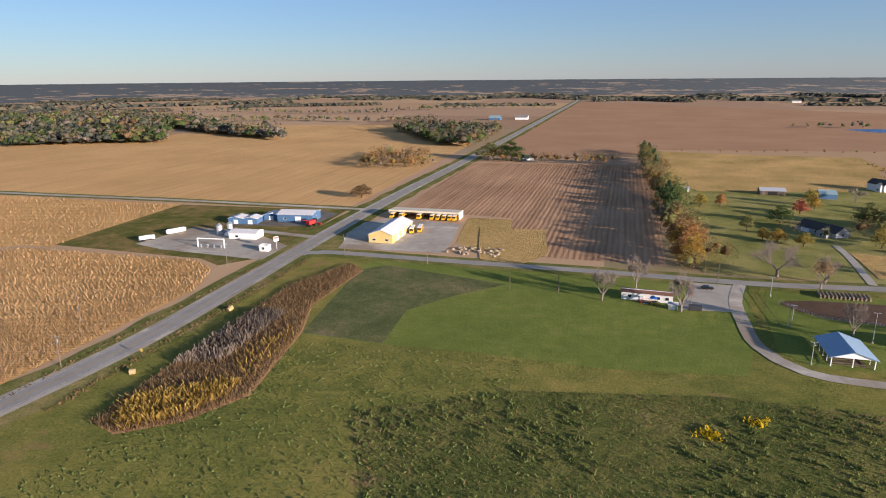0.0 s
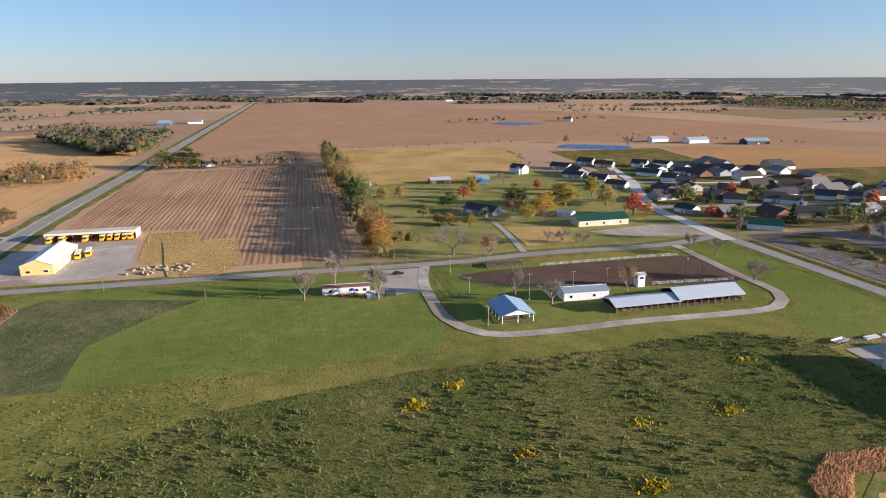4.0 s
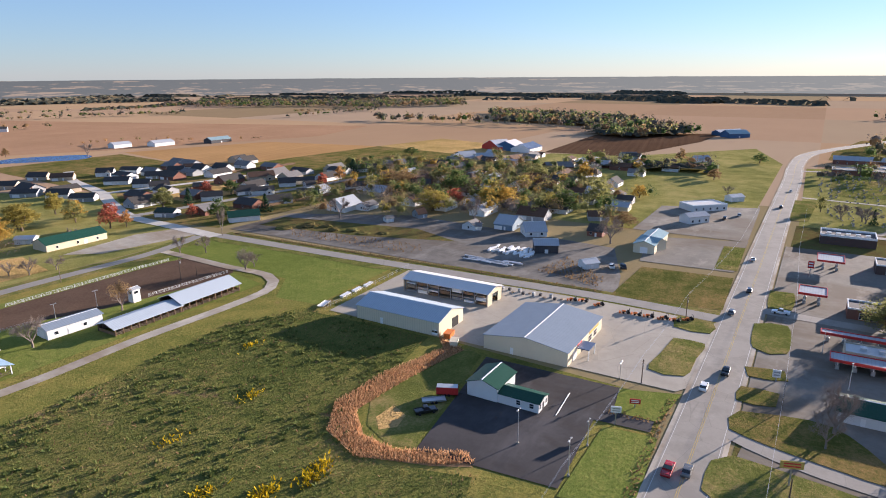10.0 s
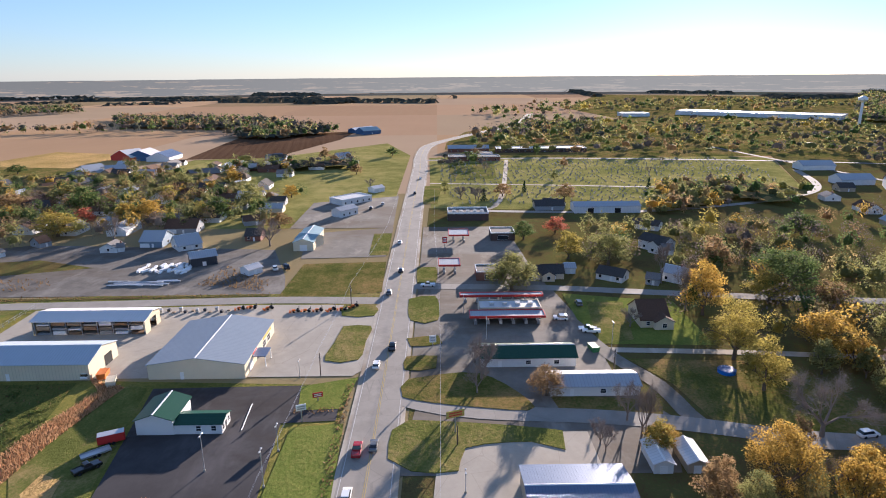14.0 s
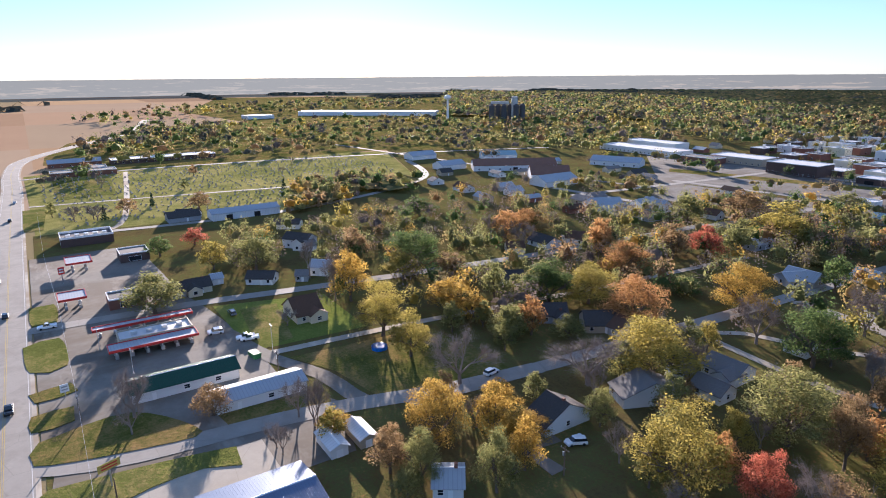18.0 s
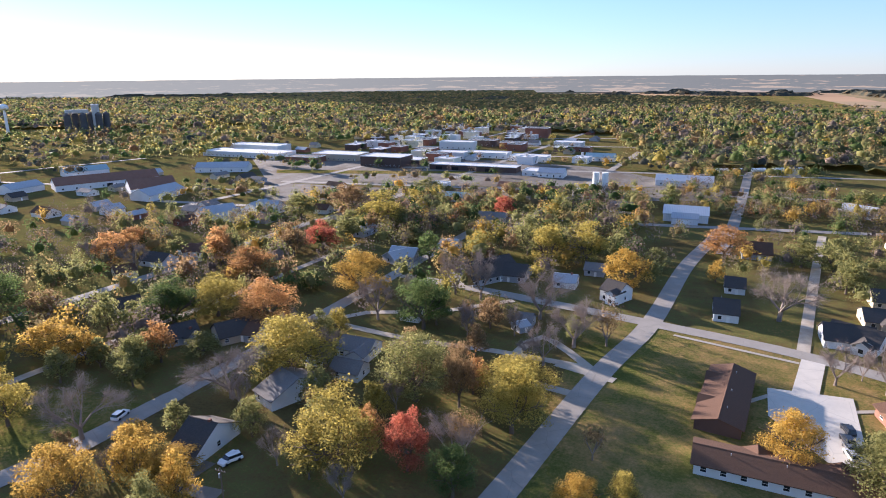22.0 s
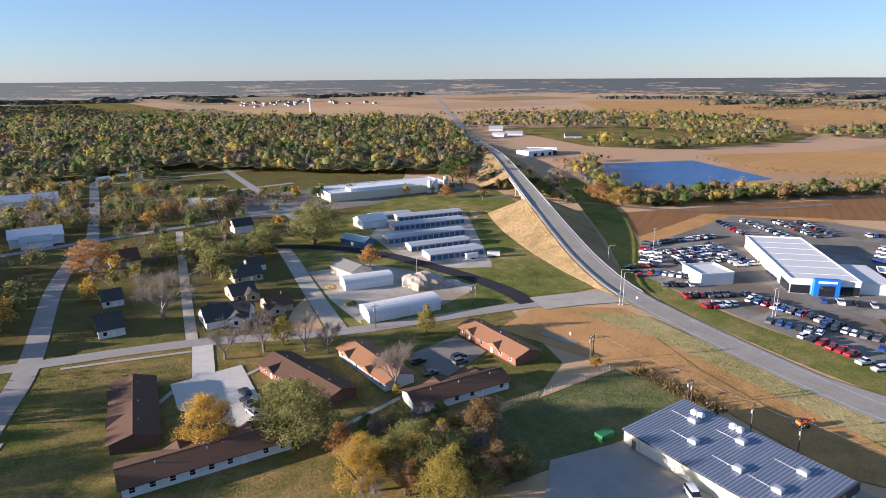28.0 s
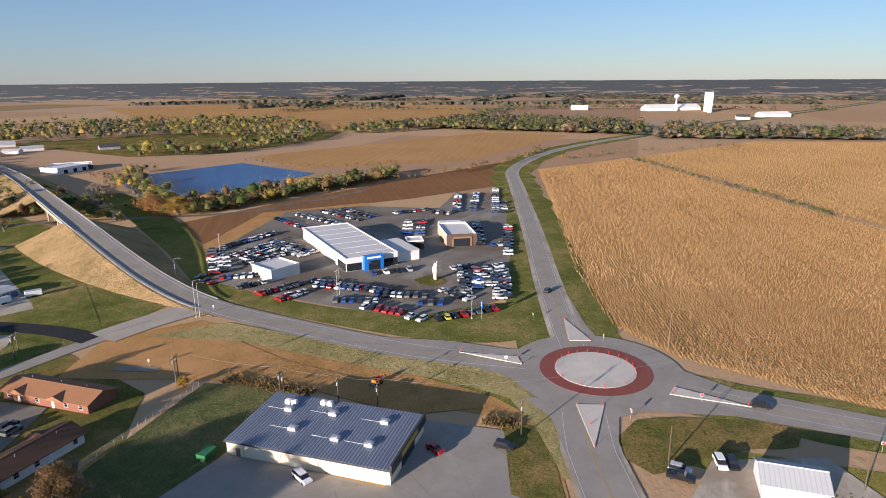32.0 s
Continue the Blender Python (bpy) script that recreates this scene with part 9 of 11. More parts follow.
car(-120.9, 13.3, 80, "pickup", "black", z=0.26)
car(-128.4, 21.5, 10, "van", "white", z=0.26)
car(-128.8, 24.0, 10, "suv", "black", z=0.26)
car(-157.4, 34.1, 85, "suv", "black", z=0.26)
car(-230.0, -29.1, 165, "suv", "black", z=0.26)
car(38.9, 247.4, 0, "sedan", "black", z=0.26)
car(158.5, 97.0, 0, "van", "white", z=0.26)
car(255.7, 69.9, 20, "suv", "white", z=0.26)
car(256.8, 64.8, 20, "pickup", "black", z=0.26)
car(390.5, 34.9, 0, "suv", "silver", z=0.26)
car(377.8, 41.0, 0, "suv", "black", z=0.26)
car(255.7, 69.5, 20, "pickup", "white", z=0.26)
car(257.9, 65.7, 20, "pickup", "black", z=0.26)
car(196.5, -40.7, 80, "suv", "white", z=0.26)
car(184.9, -48.4, 80, "pickup", "white", z=0.26)
car(86.7, -91.8, 60, "suv", "white", z=0.26)
building("hall", 163.3, 313.0, 0, 29.9, 12, 3.4, "siding_cream", "roof_green", "low hall with a dark green metal roof", "hall", openings=[("f", 4, "door:1.8:2.1")], wins=3)
shed(152.9, 333.9, -50, 8.9, 6, 2.6, "steel_white", "roof_bright", "white metal shed beside the hall")
shed(108.4, 470.9, 0, 15.9, 8, 3, "wood_grey", "roof_steel", "open grey barn with a metal roof in the meadow", openings=[("f", 0, "bay:6:2.4")])
shed(140.0, 463.8, 0, 10.2, 10, 3.4, "steel_blue", "roof_teal", "round-topped teal metal barn", openings=[("r", 0, "bay:5:3")])
shed(51.6, 471.1, 0, 7.0, 5, 2.4, "steel_white", "roof_steel", "small pale shed in the meadow")
shed(475.2, 676.3, 0, 26.8, 14, 4, "steel_white", "roof_steel", "farm shed beyond the pond")
shed(532.9, 645.7, 0, 31.0, 14, 4, "steel_dark", "roof_teal", "dark farm shed beyond the pond")
house(484.0, 1067.7, -33, 14.5, 12, 5, "white", "dark", where="at a lone farmstead")
shed(439.2, 701.6, 0, 22.1, 12, 4, "steel_white", "roof_steel", "farm shed beyond the pond")
shed(629.4, 305.6, -27, 22.0, 30, 4, "paint_red", "roof_bright", "long storage shed with red doors")
shed(630.7, 291.8, 0, 25.6, 30, 4, "steel_blue", "roof_bright", "long storage shed with a white roof")
shed(627.8, 270.9, 0, 33.6, 22, 4, "steel_white", "roof_blue_steel", "long storage shed with a blue roof")
shed(294.8, 62.4, -113, 10.1, 9, 4, "steel_cream", "roof_teal", "cream workshop with a pale metal roof", openings=[("f", 0, "door:3.4:3")])
shed(251.7, 78.5, -40, 6.8, 6, 2.6, "steel_white", "roof_bright", "small white shed on the gravel yard")
shed(266.6, 104.1, -62, 10.9, 9, 4, "steel_dark", "roof_steel", "dark timber shed on the gravel yard")
building("diner", 401.8, 56.5, -46, 23.4, 14, 3.6, "siding_white", "roof_membrane", "low white roadside building with a flat roof", "shop", flat=True, openings=[("f", 2, "door:1.8:2.1")], wins=5)
building("shop", 362.6, 54.9, -38, 13.8, 8, 4, "siding_white", "roof_steel", "white roadside shop with a metal roof", "shop", openings=[("f", 2, "door:1.8:2.1")], wins=3)
shed(438.4, 43.3, -43, 9.6, 7, 3, "steel_white", "roof_bright", "white shed beside the highway")
shed(921.4, 108.6, -36, 43.2, 14, 4, "steel_blue", "roof_bright", "blue farm shed by the far field")
building("school", 666.4, -108.7, -90, 94.3, 20, 4, "brick_dark", "roof_membrane", "long low brick school with a white roof", "school", flat=True, wins=14)
building("shop", 601.7, -34.8, -90, 48.6, 16, 4, "brick_red", "roof_tar", "low brick building with a dark roof", "shop", flat=True, wins=6)
building("shop", 669.8, -32.7, -90, 42.9, 14, 4, "brick_red", "roof_steel", "low brick building by the curve", "shop", wins=6)
shed(888.7, 96.1, -50, 28.5, 20, 5, "steel_blue", "roof_teal", "blue farm shed beyond the ploughed field")
building("factory", 1167.6, -586.4, -131, 277.4, 60, 7, "steel_white", "roof_bright", "vast low factory with a bright roof", "factory", flat=True, parapet=0.8)
building("warehouse", 1207.5, -371.2, -90, 50.5, 40, 6, "steel_white", "roof_bright", "low white warehouse far off", "warehouse", flat=True)
building("warehouse", 419.1, -347.0, -119, 71.2, 22, 4.5, "steel_white", "roof_rust", "long white warehouse with a rusty roof", "warehouse", openings=[("f", 0, "bay:4:3")], wins=8)
building("warehouse", 341.4, -322.0, -90, 31.9, 18, 4, "steel_white", "roof_steel", "white workshop with a pale roof", "warehouse", openings=[("f", 0, "bay:4:3")])
building("warehouse", 452.9, -303.2, -90, 24.6, 16, 4, "steel_white", "roof_steel", "pale warehouse behind the cemetery", "warehouse")
building("warehouse", 524.5, -317.0, -90, 27.2, 16, 4, "steel_white", "roof_steel", "pale workshop behind the cemetery", "warehouse")
building("warehouse", 481.9, -379.5, -114, 33.8, 16, 4, "steel_white", "roof_teal", "pale workshop near the old town", "warehouse")
building("old_factory", 431.1, -531.0, -180, 94.6, 30, 5, "siding_white", "roof_membrane", "old white factory with a bright flat roof", "factory", flat=True, wins=18)
building("old_factory", 449.2, -571.7, -180, 66.4, 24, 7, "siding_white", "roof_membrane", "raised back part of an old factory", "factory", flat=True, wins=10)
building("old_factory", 349.9, -511.4, -180, 36.4, 18, 5, "brick_red", "roof_tar", "low brick factory wing", "factory", flat=True, wins=9)
building("old_factory", 325.6, -537.7, -180, 49.7, 26, 6, "siding_tan", "roof_membrane", "pale factory wing with a white roof", "factory", flat=True, wins=9)
building("brick_block", 262.0, -512.2, -180, 40.2, 26, 9, "brick_dark", "roof_membrane", "dark brick factory block of two floors", "factory", flat=True, wins=10)
building("old_factory", 242.0, -531.3, -180, 16.4, 20, 4.5, "brick_dark", "roof_membrane", "low wing of the brick block", "factory", flat=True)
building("market_hall", 176.3, -509.6, -180, 77.5, 16, 4.5, "brick_dark", "roof_bright", "long low hall with a white roof and dark bays", "hall", flat=True, openings=[("f", -30, "bay:6:3"), ("f", -15, "bay:6:3"), ("f", 0, "bay:6:3"), ("f", 15, "bay:6:3")])
building("shop", 117.7, -501.7, -180, 24.3, 18, 4, "siding_white", "roof_membrane", "white shop by the tracks", "shop", flat=True, wins=4)
building("shop", 105.8, -495.9, -180, 20.5, 14, 4, "siding_white", "roof_steel", "white shop with a pale roof", "shop", wins=4)
building("main_street_shop", 257.8, -596.4, -180, 20.2, 16, 7, "brick_red", "roof_tar", "two-storey brick shop of the main street", "shop", flat=True, wins=4, group="main street shops")
building("main_street_shop", 224.5, -581.0, -180, 30.5, 18, 6, "siding_white", "roof_membrane", "pale flat-roofed main street shop", "shop", flat=True, wins=6, group="main street shops")
building("main_street_shop", 246.2, -655.9, -180, 38.7, 16, 8, "siding_white", "roof_membrane", "white two-storey main street shop", "shop", flat=True, wins=6, group="main street shops")
building("main_street_shop", 190.9, -596.6, -180, 40.0, 18, 5, "siding_white", "roof_membrane", "white flat-roofed main street shop", "shop", flat=True, wins=6, group="main street shops")
building("main_street_shop", 146.0, -582.9, -180, 35.4, 18, 5, "siding_white", "roof_membrane", "white flat-roofed main street shop", "shop", flat=True, wins=6, group="main street shops")
building("main_street_shop", 228.1, -691.2, -180, 32.5, 16, 7, "brick_dark", "roof_tar", "dark brick main street shop", "shop", flat=True, wins=5, group="main street shops")
building("main_street_shop", 188.5, -674.7, -180, 28.1, 16, 7, "brick_red", "roof_tar", "red brick main street shop", "shop", flat=True, wins=5, group="main street shops")
building("main_street_shop", 193.2, -808.7, -180, 29.5, 20, 12, "brick_red", "roof_tar", "tall brick building of the main street", "shop", flat=True, wins=5, group="main street shops")
building("main_street_shop", 132.7, -705.5, -180, 31.7, 18, 6, "siding_white", "roof_membrane", "white flat-roofed main street shop", "shop", flat=True, wins=5, group="main street shops")
building("shop", 83.6, -604.6, -180, 27.0, 14, 4, "siding_white", "roof_teal", "low house with a wide pale hipped roof", "shop", wins=5)
building("warehouse", 93.5, -415.0, -180, 26.9, 12, 4, "brick_dark", "roof_rust", "low warehouse with a dark red roof", "warehouse", wins=5)
building("warehouse", 118.8, -423.4, -180, 17.9, 12, 4, "siding_white", "roof_rust", "low shop with a red roof", "warehouse", wins=4)
building("warehouse", 172.8, -423.2, -180, 12.1, 10, 3.2, "siding_white", "roof_membrane", "small white flat-roofed shop", "shop", flat=True)
building("warehouse", 142.1, -379.1, -180, 16.4, 12, 3, "siding_blue", "roof_teal", "low shop with a blue roof", "shop", wins=3)
building("warehouse", 6.7, -487.4, -180, 39.0, 16, 4, "steel_white", "roof_bright", "long white warehouse by the tracks", "warehouse", openings=[("f", 8, "bay:4:3")], wins=5)
building("workshop", 2.6, -369.7, -180, 23.3, 16, 4.5, "steel_white", "roof_bright", "white workshop with a pale roof", "workshop", openings=[("f", 4, "door:4:3.4")], wins=2)
building("workshop", 2.8, -360.7, -180, 13.4, 10, 3.4, "steel_white", "roof_steel", "white garage before the workshop", "workshop", openings=[("f", 0, "door:4:2.6")])
building("warehouse", 362.4, -335.9, -124, 29.9, 26, 5, "steel_white", "roof_rust", "white warehouse with several low roofs", "warehouse", openings=[("f", 0, "bay:4:3")])
building("warehouse", 382.5, -436.1, -156, 44.2, 18, 4, "steel_white", "roof_steel", "pale warehouse near the old factory", "warehouse", wins=5)
building("workshop", -153.0, -305.7, 180, 14.9, 12, 4, "steel_white", "roof_bright", "white workshop beside the storage yard", "workshop", openings=[("f", 0, "door:3:3")])
shed(-129.6, -273.3, 112, 15.5, 8, 3, "steel_blue", "roof_teal", "blue shed at the storage yard")
building("shop", -442.9, -494.9, 180, 36.9, 20, 5, "steel_white", "roof_bright", "white shop with blue bays beyond the bridge", "shop", flat=True, openings=[("f", -10, "bay:4:3.2"), ("f", 0, "bay:4:3.2"), ("f", 10, "bay:4:3.2")])
building("warehouse", -1998.8, -2147.4, 134, 74.6, 30, 5, "steel_white", "roof_bright", "white farm building in the distance", "warehouse", flat=True)
building("warehouse", -1648.0, -147.0, 90, 41.6, 30, 5, "steel_white", "roof_bright", "white farm warehouse in the distance", "warehouse")
building("grain_shed", -1660.8, 69.8, 122, 140.3, 40, 6, "steel_white", "roof_bright", "long white grain store", "warehouse")
building("warehouse", -1427.0, 255.2, 118, 63.5, 25, 5, "steel_white", "roof_bright", "white farm building in the distance", "warehouse")
house(-1329.1, 186.2, 90, 24.0, 16, 5, "white", "dark", where="at a distant farm")
building("shop", -456.0, -502.6, 137, 33.8, 24, 4.5, "steel_dark", "roof_bright", "low shop with a white roof near the bridge", "shop", flat=True, wins=4)
shed(-123.9, 33.9, 90, 11.9, 9, 3.2, "steel_white", "roof_steel", "white shed with a ribbed pale roof", openings=[("f", 0, "door:3:2.4")])
building("warehouse", -2568.1, 2723.7, 25, 66.3, 30, 8, "steel_white", "roof_bright", "white farm building in the distance", "warehouse")
building("warehouse", -1159.8, 3040.3, 30, 142.0, 40, 6, "steel_white", "roof_bright", "white farm building in the distance", "warehouse")
building("warehouse", -217.3, 1204.7, 0, 21.4, 20, 4, "steel_blue", "roof_teal", "blue farm shed beside the highway", "warehouse")
house(-169.5, 1224.4, 0, 24.0, 14, 4, "white", "grey", where="at a farm by the highway")
house(-80.4, 621.3, 32, 12.1, 9, 2.8, "grey", "green", where="behind trees by the highway")
house(-31.2, 2213.5, 0, 24.0, 12, 4, "white", "grey", where="at the far village")
house(27.7, 2215.2, 0, 24.0, 12, 4, "white", "grey", where="at the far village")
house(-78.0, 2375.5, 0, 24.0, 12, 4, "white", "dark", where="at the far village")
house(507.2, 2055.6, 0, 24.0, 14, 4, "white", "grey", where="at a distant farm")
building("shop", 624.3, -41.4, -90, 25.6, 16, 4, "siding_grey", "roof_tar", "low shop by the highway", "shop", flat=True, wins=5)
tree(-40.2, -129.8, "olive", 13.8, 16.2)
tree(-56.9, -96.2, "gold", 12.1, 12.9)
tree(-62.6, -91.5, "olive", 12.3, 12.8)
tree(-68.3, -86.6, "rust", 10.1, 10.5)
tree(-52.4, -102.4, "yellow", 8.5, 10.8)
tree(-73.9, -84.4, "olive", 9.0, 8.3)
tree(-65.0, -100.1, "bare", 7.8, 7.4)

for x, y, k, h, w in ((170, 423, "red", 8, 7), (150, 355, "gold", 12, 11), (207, 408, "yellow", 11, 9), (166, 370, "yellow", 14, 13), (136, 374, "olive", 13, 12), (191, 358, "olive", 13, 12), (122, 421, "gold", 9, 7), (252, 362, "olive", 11, 10)):
    tree(x, y, k, h, w, "beside a farmyard")

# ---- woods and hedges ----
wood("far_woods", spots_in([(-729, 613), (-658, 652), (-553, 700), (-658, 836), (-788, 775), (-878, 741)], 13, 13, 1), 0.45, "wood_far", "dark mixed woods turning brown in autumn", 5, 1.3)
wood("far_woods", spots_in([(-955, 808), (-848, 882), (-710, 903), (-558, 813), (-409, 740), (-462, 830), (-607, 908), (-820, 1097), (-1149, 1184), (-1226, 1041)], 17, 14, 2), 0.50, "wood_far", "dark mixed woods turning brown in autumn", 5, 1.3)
wood("brush", spots_in([(-222, 526), (-187, 534), (-154, 548), (-185, 636), (-235, 637), (-238, 579)], 8, 11, 3), 0.45, "wood_brush", "brown brush and thin small trees", 20, 0.8)
wood("far_woods", spots_in([(-324, 931), (-290, 1004), (-161, 957), (-154, 719), (-206, 735)], 10, 12, 4), 0.45, "wood_far", "dark mixed woods turning brown in autumn", 9, 1.0)
wood("brush", spots_along([(-118, 606), (-68, 606), (-2, 602)], 4, 11, 5, 11), 0.42, "wood_brush", "brown brush and thin small trees", 40, 0.6)
wood("brush", spots_along([(63, 715), (125, 716), (181, 727), (268, 729)], 14, 5, 6, 4), 0.45, "wood_brush", "brown brush and thin small trees", 20, 0.8)
wood("far_woods", spots_along([(915, 678), (945, 580), (966, 498)], 9, 12, 7, 10), 0.45, "wood_far", "dark mixed woods turning brown in autumn", 5, 1.3)
wood("far_woods", spots_along([(273, 1082), (327, 1095), (374, 1081)], 12, 9, 8, 8), 0.45, "wood_far", "dark mixed woods turning brown in autumn", 5, 1.3)
wood("brush", spots_along([(421, 771), (497, 745), (528, 659), (584, 625)], 10, 7, 9, 6), 0.45, "wood_brush", "brown brush and thin small trees", 20, 0.8)
wood("brush", spots_along([(222, 630), (204, 521)], 7, 5, 10, 4), 0.45, "wood_brush", "brown brush and thin small trees", 20, 0.8)
wood("far_woods", spots_along([(940, 702), (938, 508), (927, 278)], 9, 12, 11, 12), 0.45, "wood_far", "dark mixed woods turning brown in autumn", 5, 1.3)
wood("far_woods", spots_in([(1232, 628), (1142, 299), (896, 136), (796, 209), (838, 283), (948, 266), (1005, 494)], 14, 11, 12), 0.45, "wood_far", "dark mixed woods turning brown in autumn", 5, 1.3)
wood("town_trees", spots_in([(346, -116), (356, -151), (381, -186), (445, -208), (463, -171), (410, -139)], 9, 9, 14), 0.45, "wood_town", "crowded town trees in olive and gold", 30, 0.8)
wood("town_trees", spots_in([(252, -336), (176, -386), (126, -405), (55, -451), (27, -413), (22, -335), (51, -291), (87, -276), (138, -301), (187, -305)], 9, 9, 17), 0.45, "wood_town", "crowded town trees in olive and gold", 30, 0.8)
wood("brush", spots_in([(-16, -414), (-97, -444), (-149, -425), (-140, -391), (-86, -389), (-15, -376)], 6, 6, 18), 0.45, "wood_brush", "brown brush and thin small trees", 40, 0.6)
wood("town_trees", spots_in([(324, -323), (263, -334), (297, -380), (362, -368)], 10, 8, 19), 0.45, "wood_town", "crowded town trees in olive and gold", 30, 0.8)
wood("brush", spots_along([(-323, -308), (-307, -262), (-366, -242), (-430, -221), (-506, -195)], 4, 8, 22, 6), 0.45, "wood_brush", "brown brush and thin small trees", 40, 0.6)
wood("brush", spots_along([(-328, -339), (-393, -401), (-438, -439), (-471, -419)], 5, 8, 23, 8), 0.45, "wood_brush", "brown brush and thin small trees", 20, 0.8)
wood("brush", spots_along([(-548, -374), (-524, -281), (-574, -223)], 5, 4, 24, 5), 0.45, "wood_brush", "brown brush and thin small trees", 20, 0.8)
wood("brush", spots_along([(-133, -107), (-131, -92), (-131, -79), (-128, -71)], 4, 3, 25, 4), 0.45, "wood_brush", "brown brush and thin small trees", 40, 0.6)
wood("brush", spots_along([(-428, -215), (-500, -166), (-594, -118), (-718, -103)], 5, 7, 26, 7), 0.45, "wood_brush", "brown brush and thin small trees", 20, 0.8)
wood("far_woods", spots_in([(-973, -333), (-950, -189), (-919, 15), (-1106, -2), (-1235, -246), (-1127, -374)], 13, 12, 27), 0.45, "wood_far", "dark mixed woods turning brown in autumn", 5, 1.3)
wood("brush", spots_along([(-633, -68), (-721, 1), (-793, 106)], 6, 7, 28, 6), 0.45, "wood_brush", "brown brush and thin small trees", 20, 0.8)
wood("far_woods", spots_in([(-877, 14), (-904, 291), (-1047, 335), (-1091, 42)], 14, 10, 29), 0.45, "wood_far", "dark mixed woods turning brown in autumn", 5, 1.3)
wood("far_woods", spots_along([(-654, -4), (-533, 54), (-476, 82), (-412, 111)], 2.5, 4, 31, 3), 0.45, "wood_far", "dark mixed woods turning brown in autumn", 30, 0.8)
wood("town_trees", spots_in([(428, 360), (404, 245), (405, 116), (515, 156), (519, 312), (476, 378)], 16, 9, 32), 0.50, "wood_town", "crowded town trees in olive and gold", 30, 0.8)
wood("far_woods", spots_in([(530, 181), (539, 62), (593, 79), (586, 177)], 16, 9, 33), 0.50, "wood_far", "dark mixed woods turning brown in autumn", 9, 1.0)
wood("town_trees", spots_in([(234, -85), (239, -135), (328, -180), (312, -129)], 15, 8, 34), 0.45, "wood_town", "crowded town trees in olive and gold", 30, 0.8)
wood("far_woods", spots_in([(544, -1), (548, -49), (622, -39), (599, -6)], 14, 8, 35), 0.45, "wood_far", "dark mixed woods turning brown in autumn", 9, 1.0)
wood("town_trees", spots_in([(79, -735), (42, -559), (-39, -575), (-117, -594), (-190, -504), (-246, -460), (-290, -423), (-375, -495), (-498, -707), (-652, -1003), (-456, -1201), (-149, -1415), (107, -1528), (335, -1390), (269, -1113), (132, -935)], 16.5, 11.5, 36), 0.45, "wood_town", "crowded town trees in olive and gold", 9, 1.0)
wood("town_trees", spots_in([(1020, -667), (875, -752), (741, -860), (552, -912), (381, -891), (255, -886), (108, -858), (106, -1122), (695, -1416), (1437, -1679), (2441, -1620)], 17, 11, 37), 0.50, "wood_town", "crowded town trees in olive and gold", 5, 1.3)
wood("town_trees", spots_in([(406, -174), (365, -211), (406, -255), (460, -227), (448, -194)], 12, 10, 38), 0.45, "wood_town", "crowded town trees in olive and gold", 30, 0.8)
wood("town_trees", spots_in([(-283, -371), (-278, -314), (-274, -272), (-315, -320), (-353, -430), (-360, -471)], 9, 9, 39), 0.45, "wood_town", "crowded town trees in olive and gold", 30, 0.8)
wood("town_trees", spots_in([(-397, -398), (-318, -291), (-307, -249), (-371, -225), (-482, -185), (-516, -199), (-411, -251), (-345, -285), (-397, -358), (-460, -438)], 10, 10, 40), 0.45, "wood_town", "crowded town trees in olive and gold", 30, 0.8)
wood("town_trees", spots_along([(789, -280), (666, -337), (643, -406), (473, -368)], 7, 9, 44, 8), 0.45, "wood_town", "crowded town trees in olive and gold", 9, 1.0)
wood("town_trees", spots_along([(405, -419), (379, -488), (301, -452)], 7, 9, 45, 8), 0.45, "wood_town", "crowded town trees in olive and gold", 9, 1.0)
wood("town_trees", spots_along([(457, -1024), (272, -1009), (126, -997)], 7, 9, 46, 7), 0.45, "wood_town", "crowded town trees in olive and gold", 5, 1.3)
wood("town_trees", spots_along([(-22, -438), (-89, -452), (-151, -409), (-208, -387), (-253, -366)], 7, 9, 47, 7), 0.45, "wood_town", "crowded town trees in olive and gold", 30, 0.8)
wood("town_trees", spots_along([(62, -562), (-7, -531), (-86, -539)], 6, 9, 48, 6), 0.45, "wood_town", "crowded town trees in olive and gold", 9, 1.0)
wood("town_trees", spots_along([(251, -426), (203, -436), (138, -439)], 7, 8, 49, 6), 0.45, "wood_town", "crowded town trees in olive and gold", 9, 1.0)
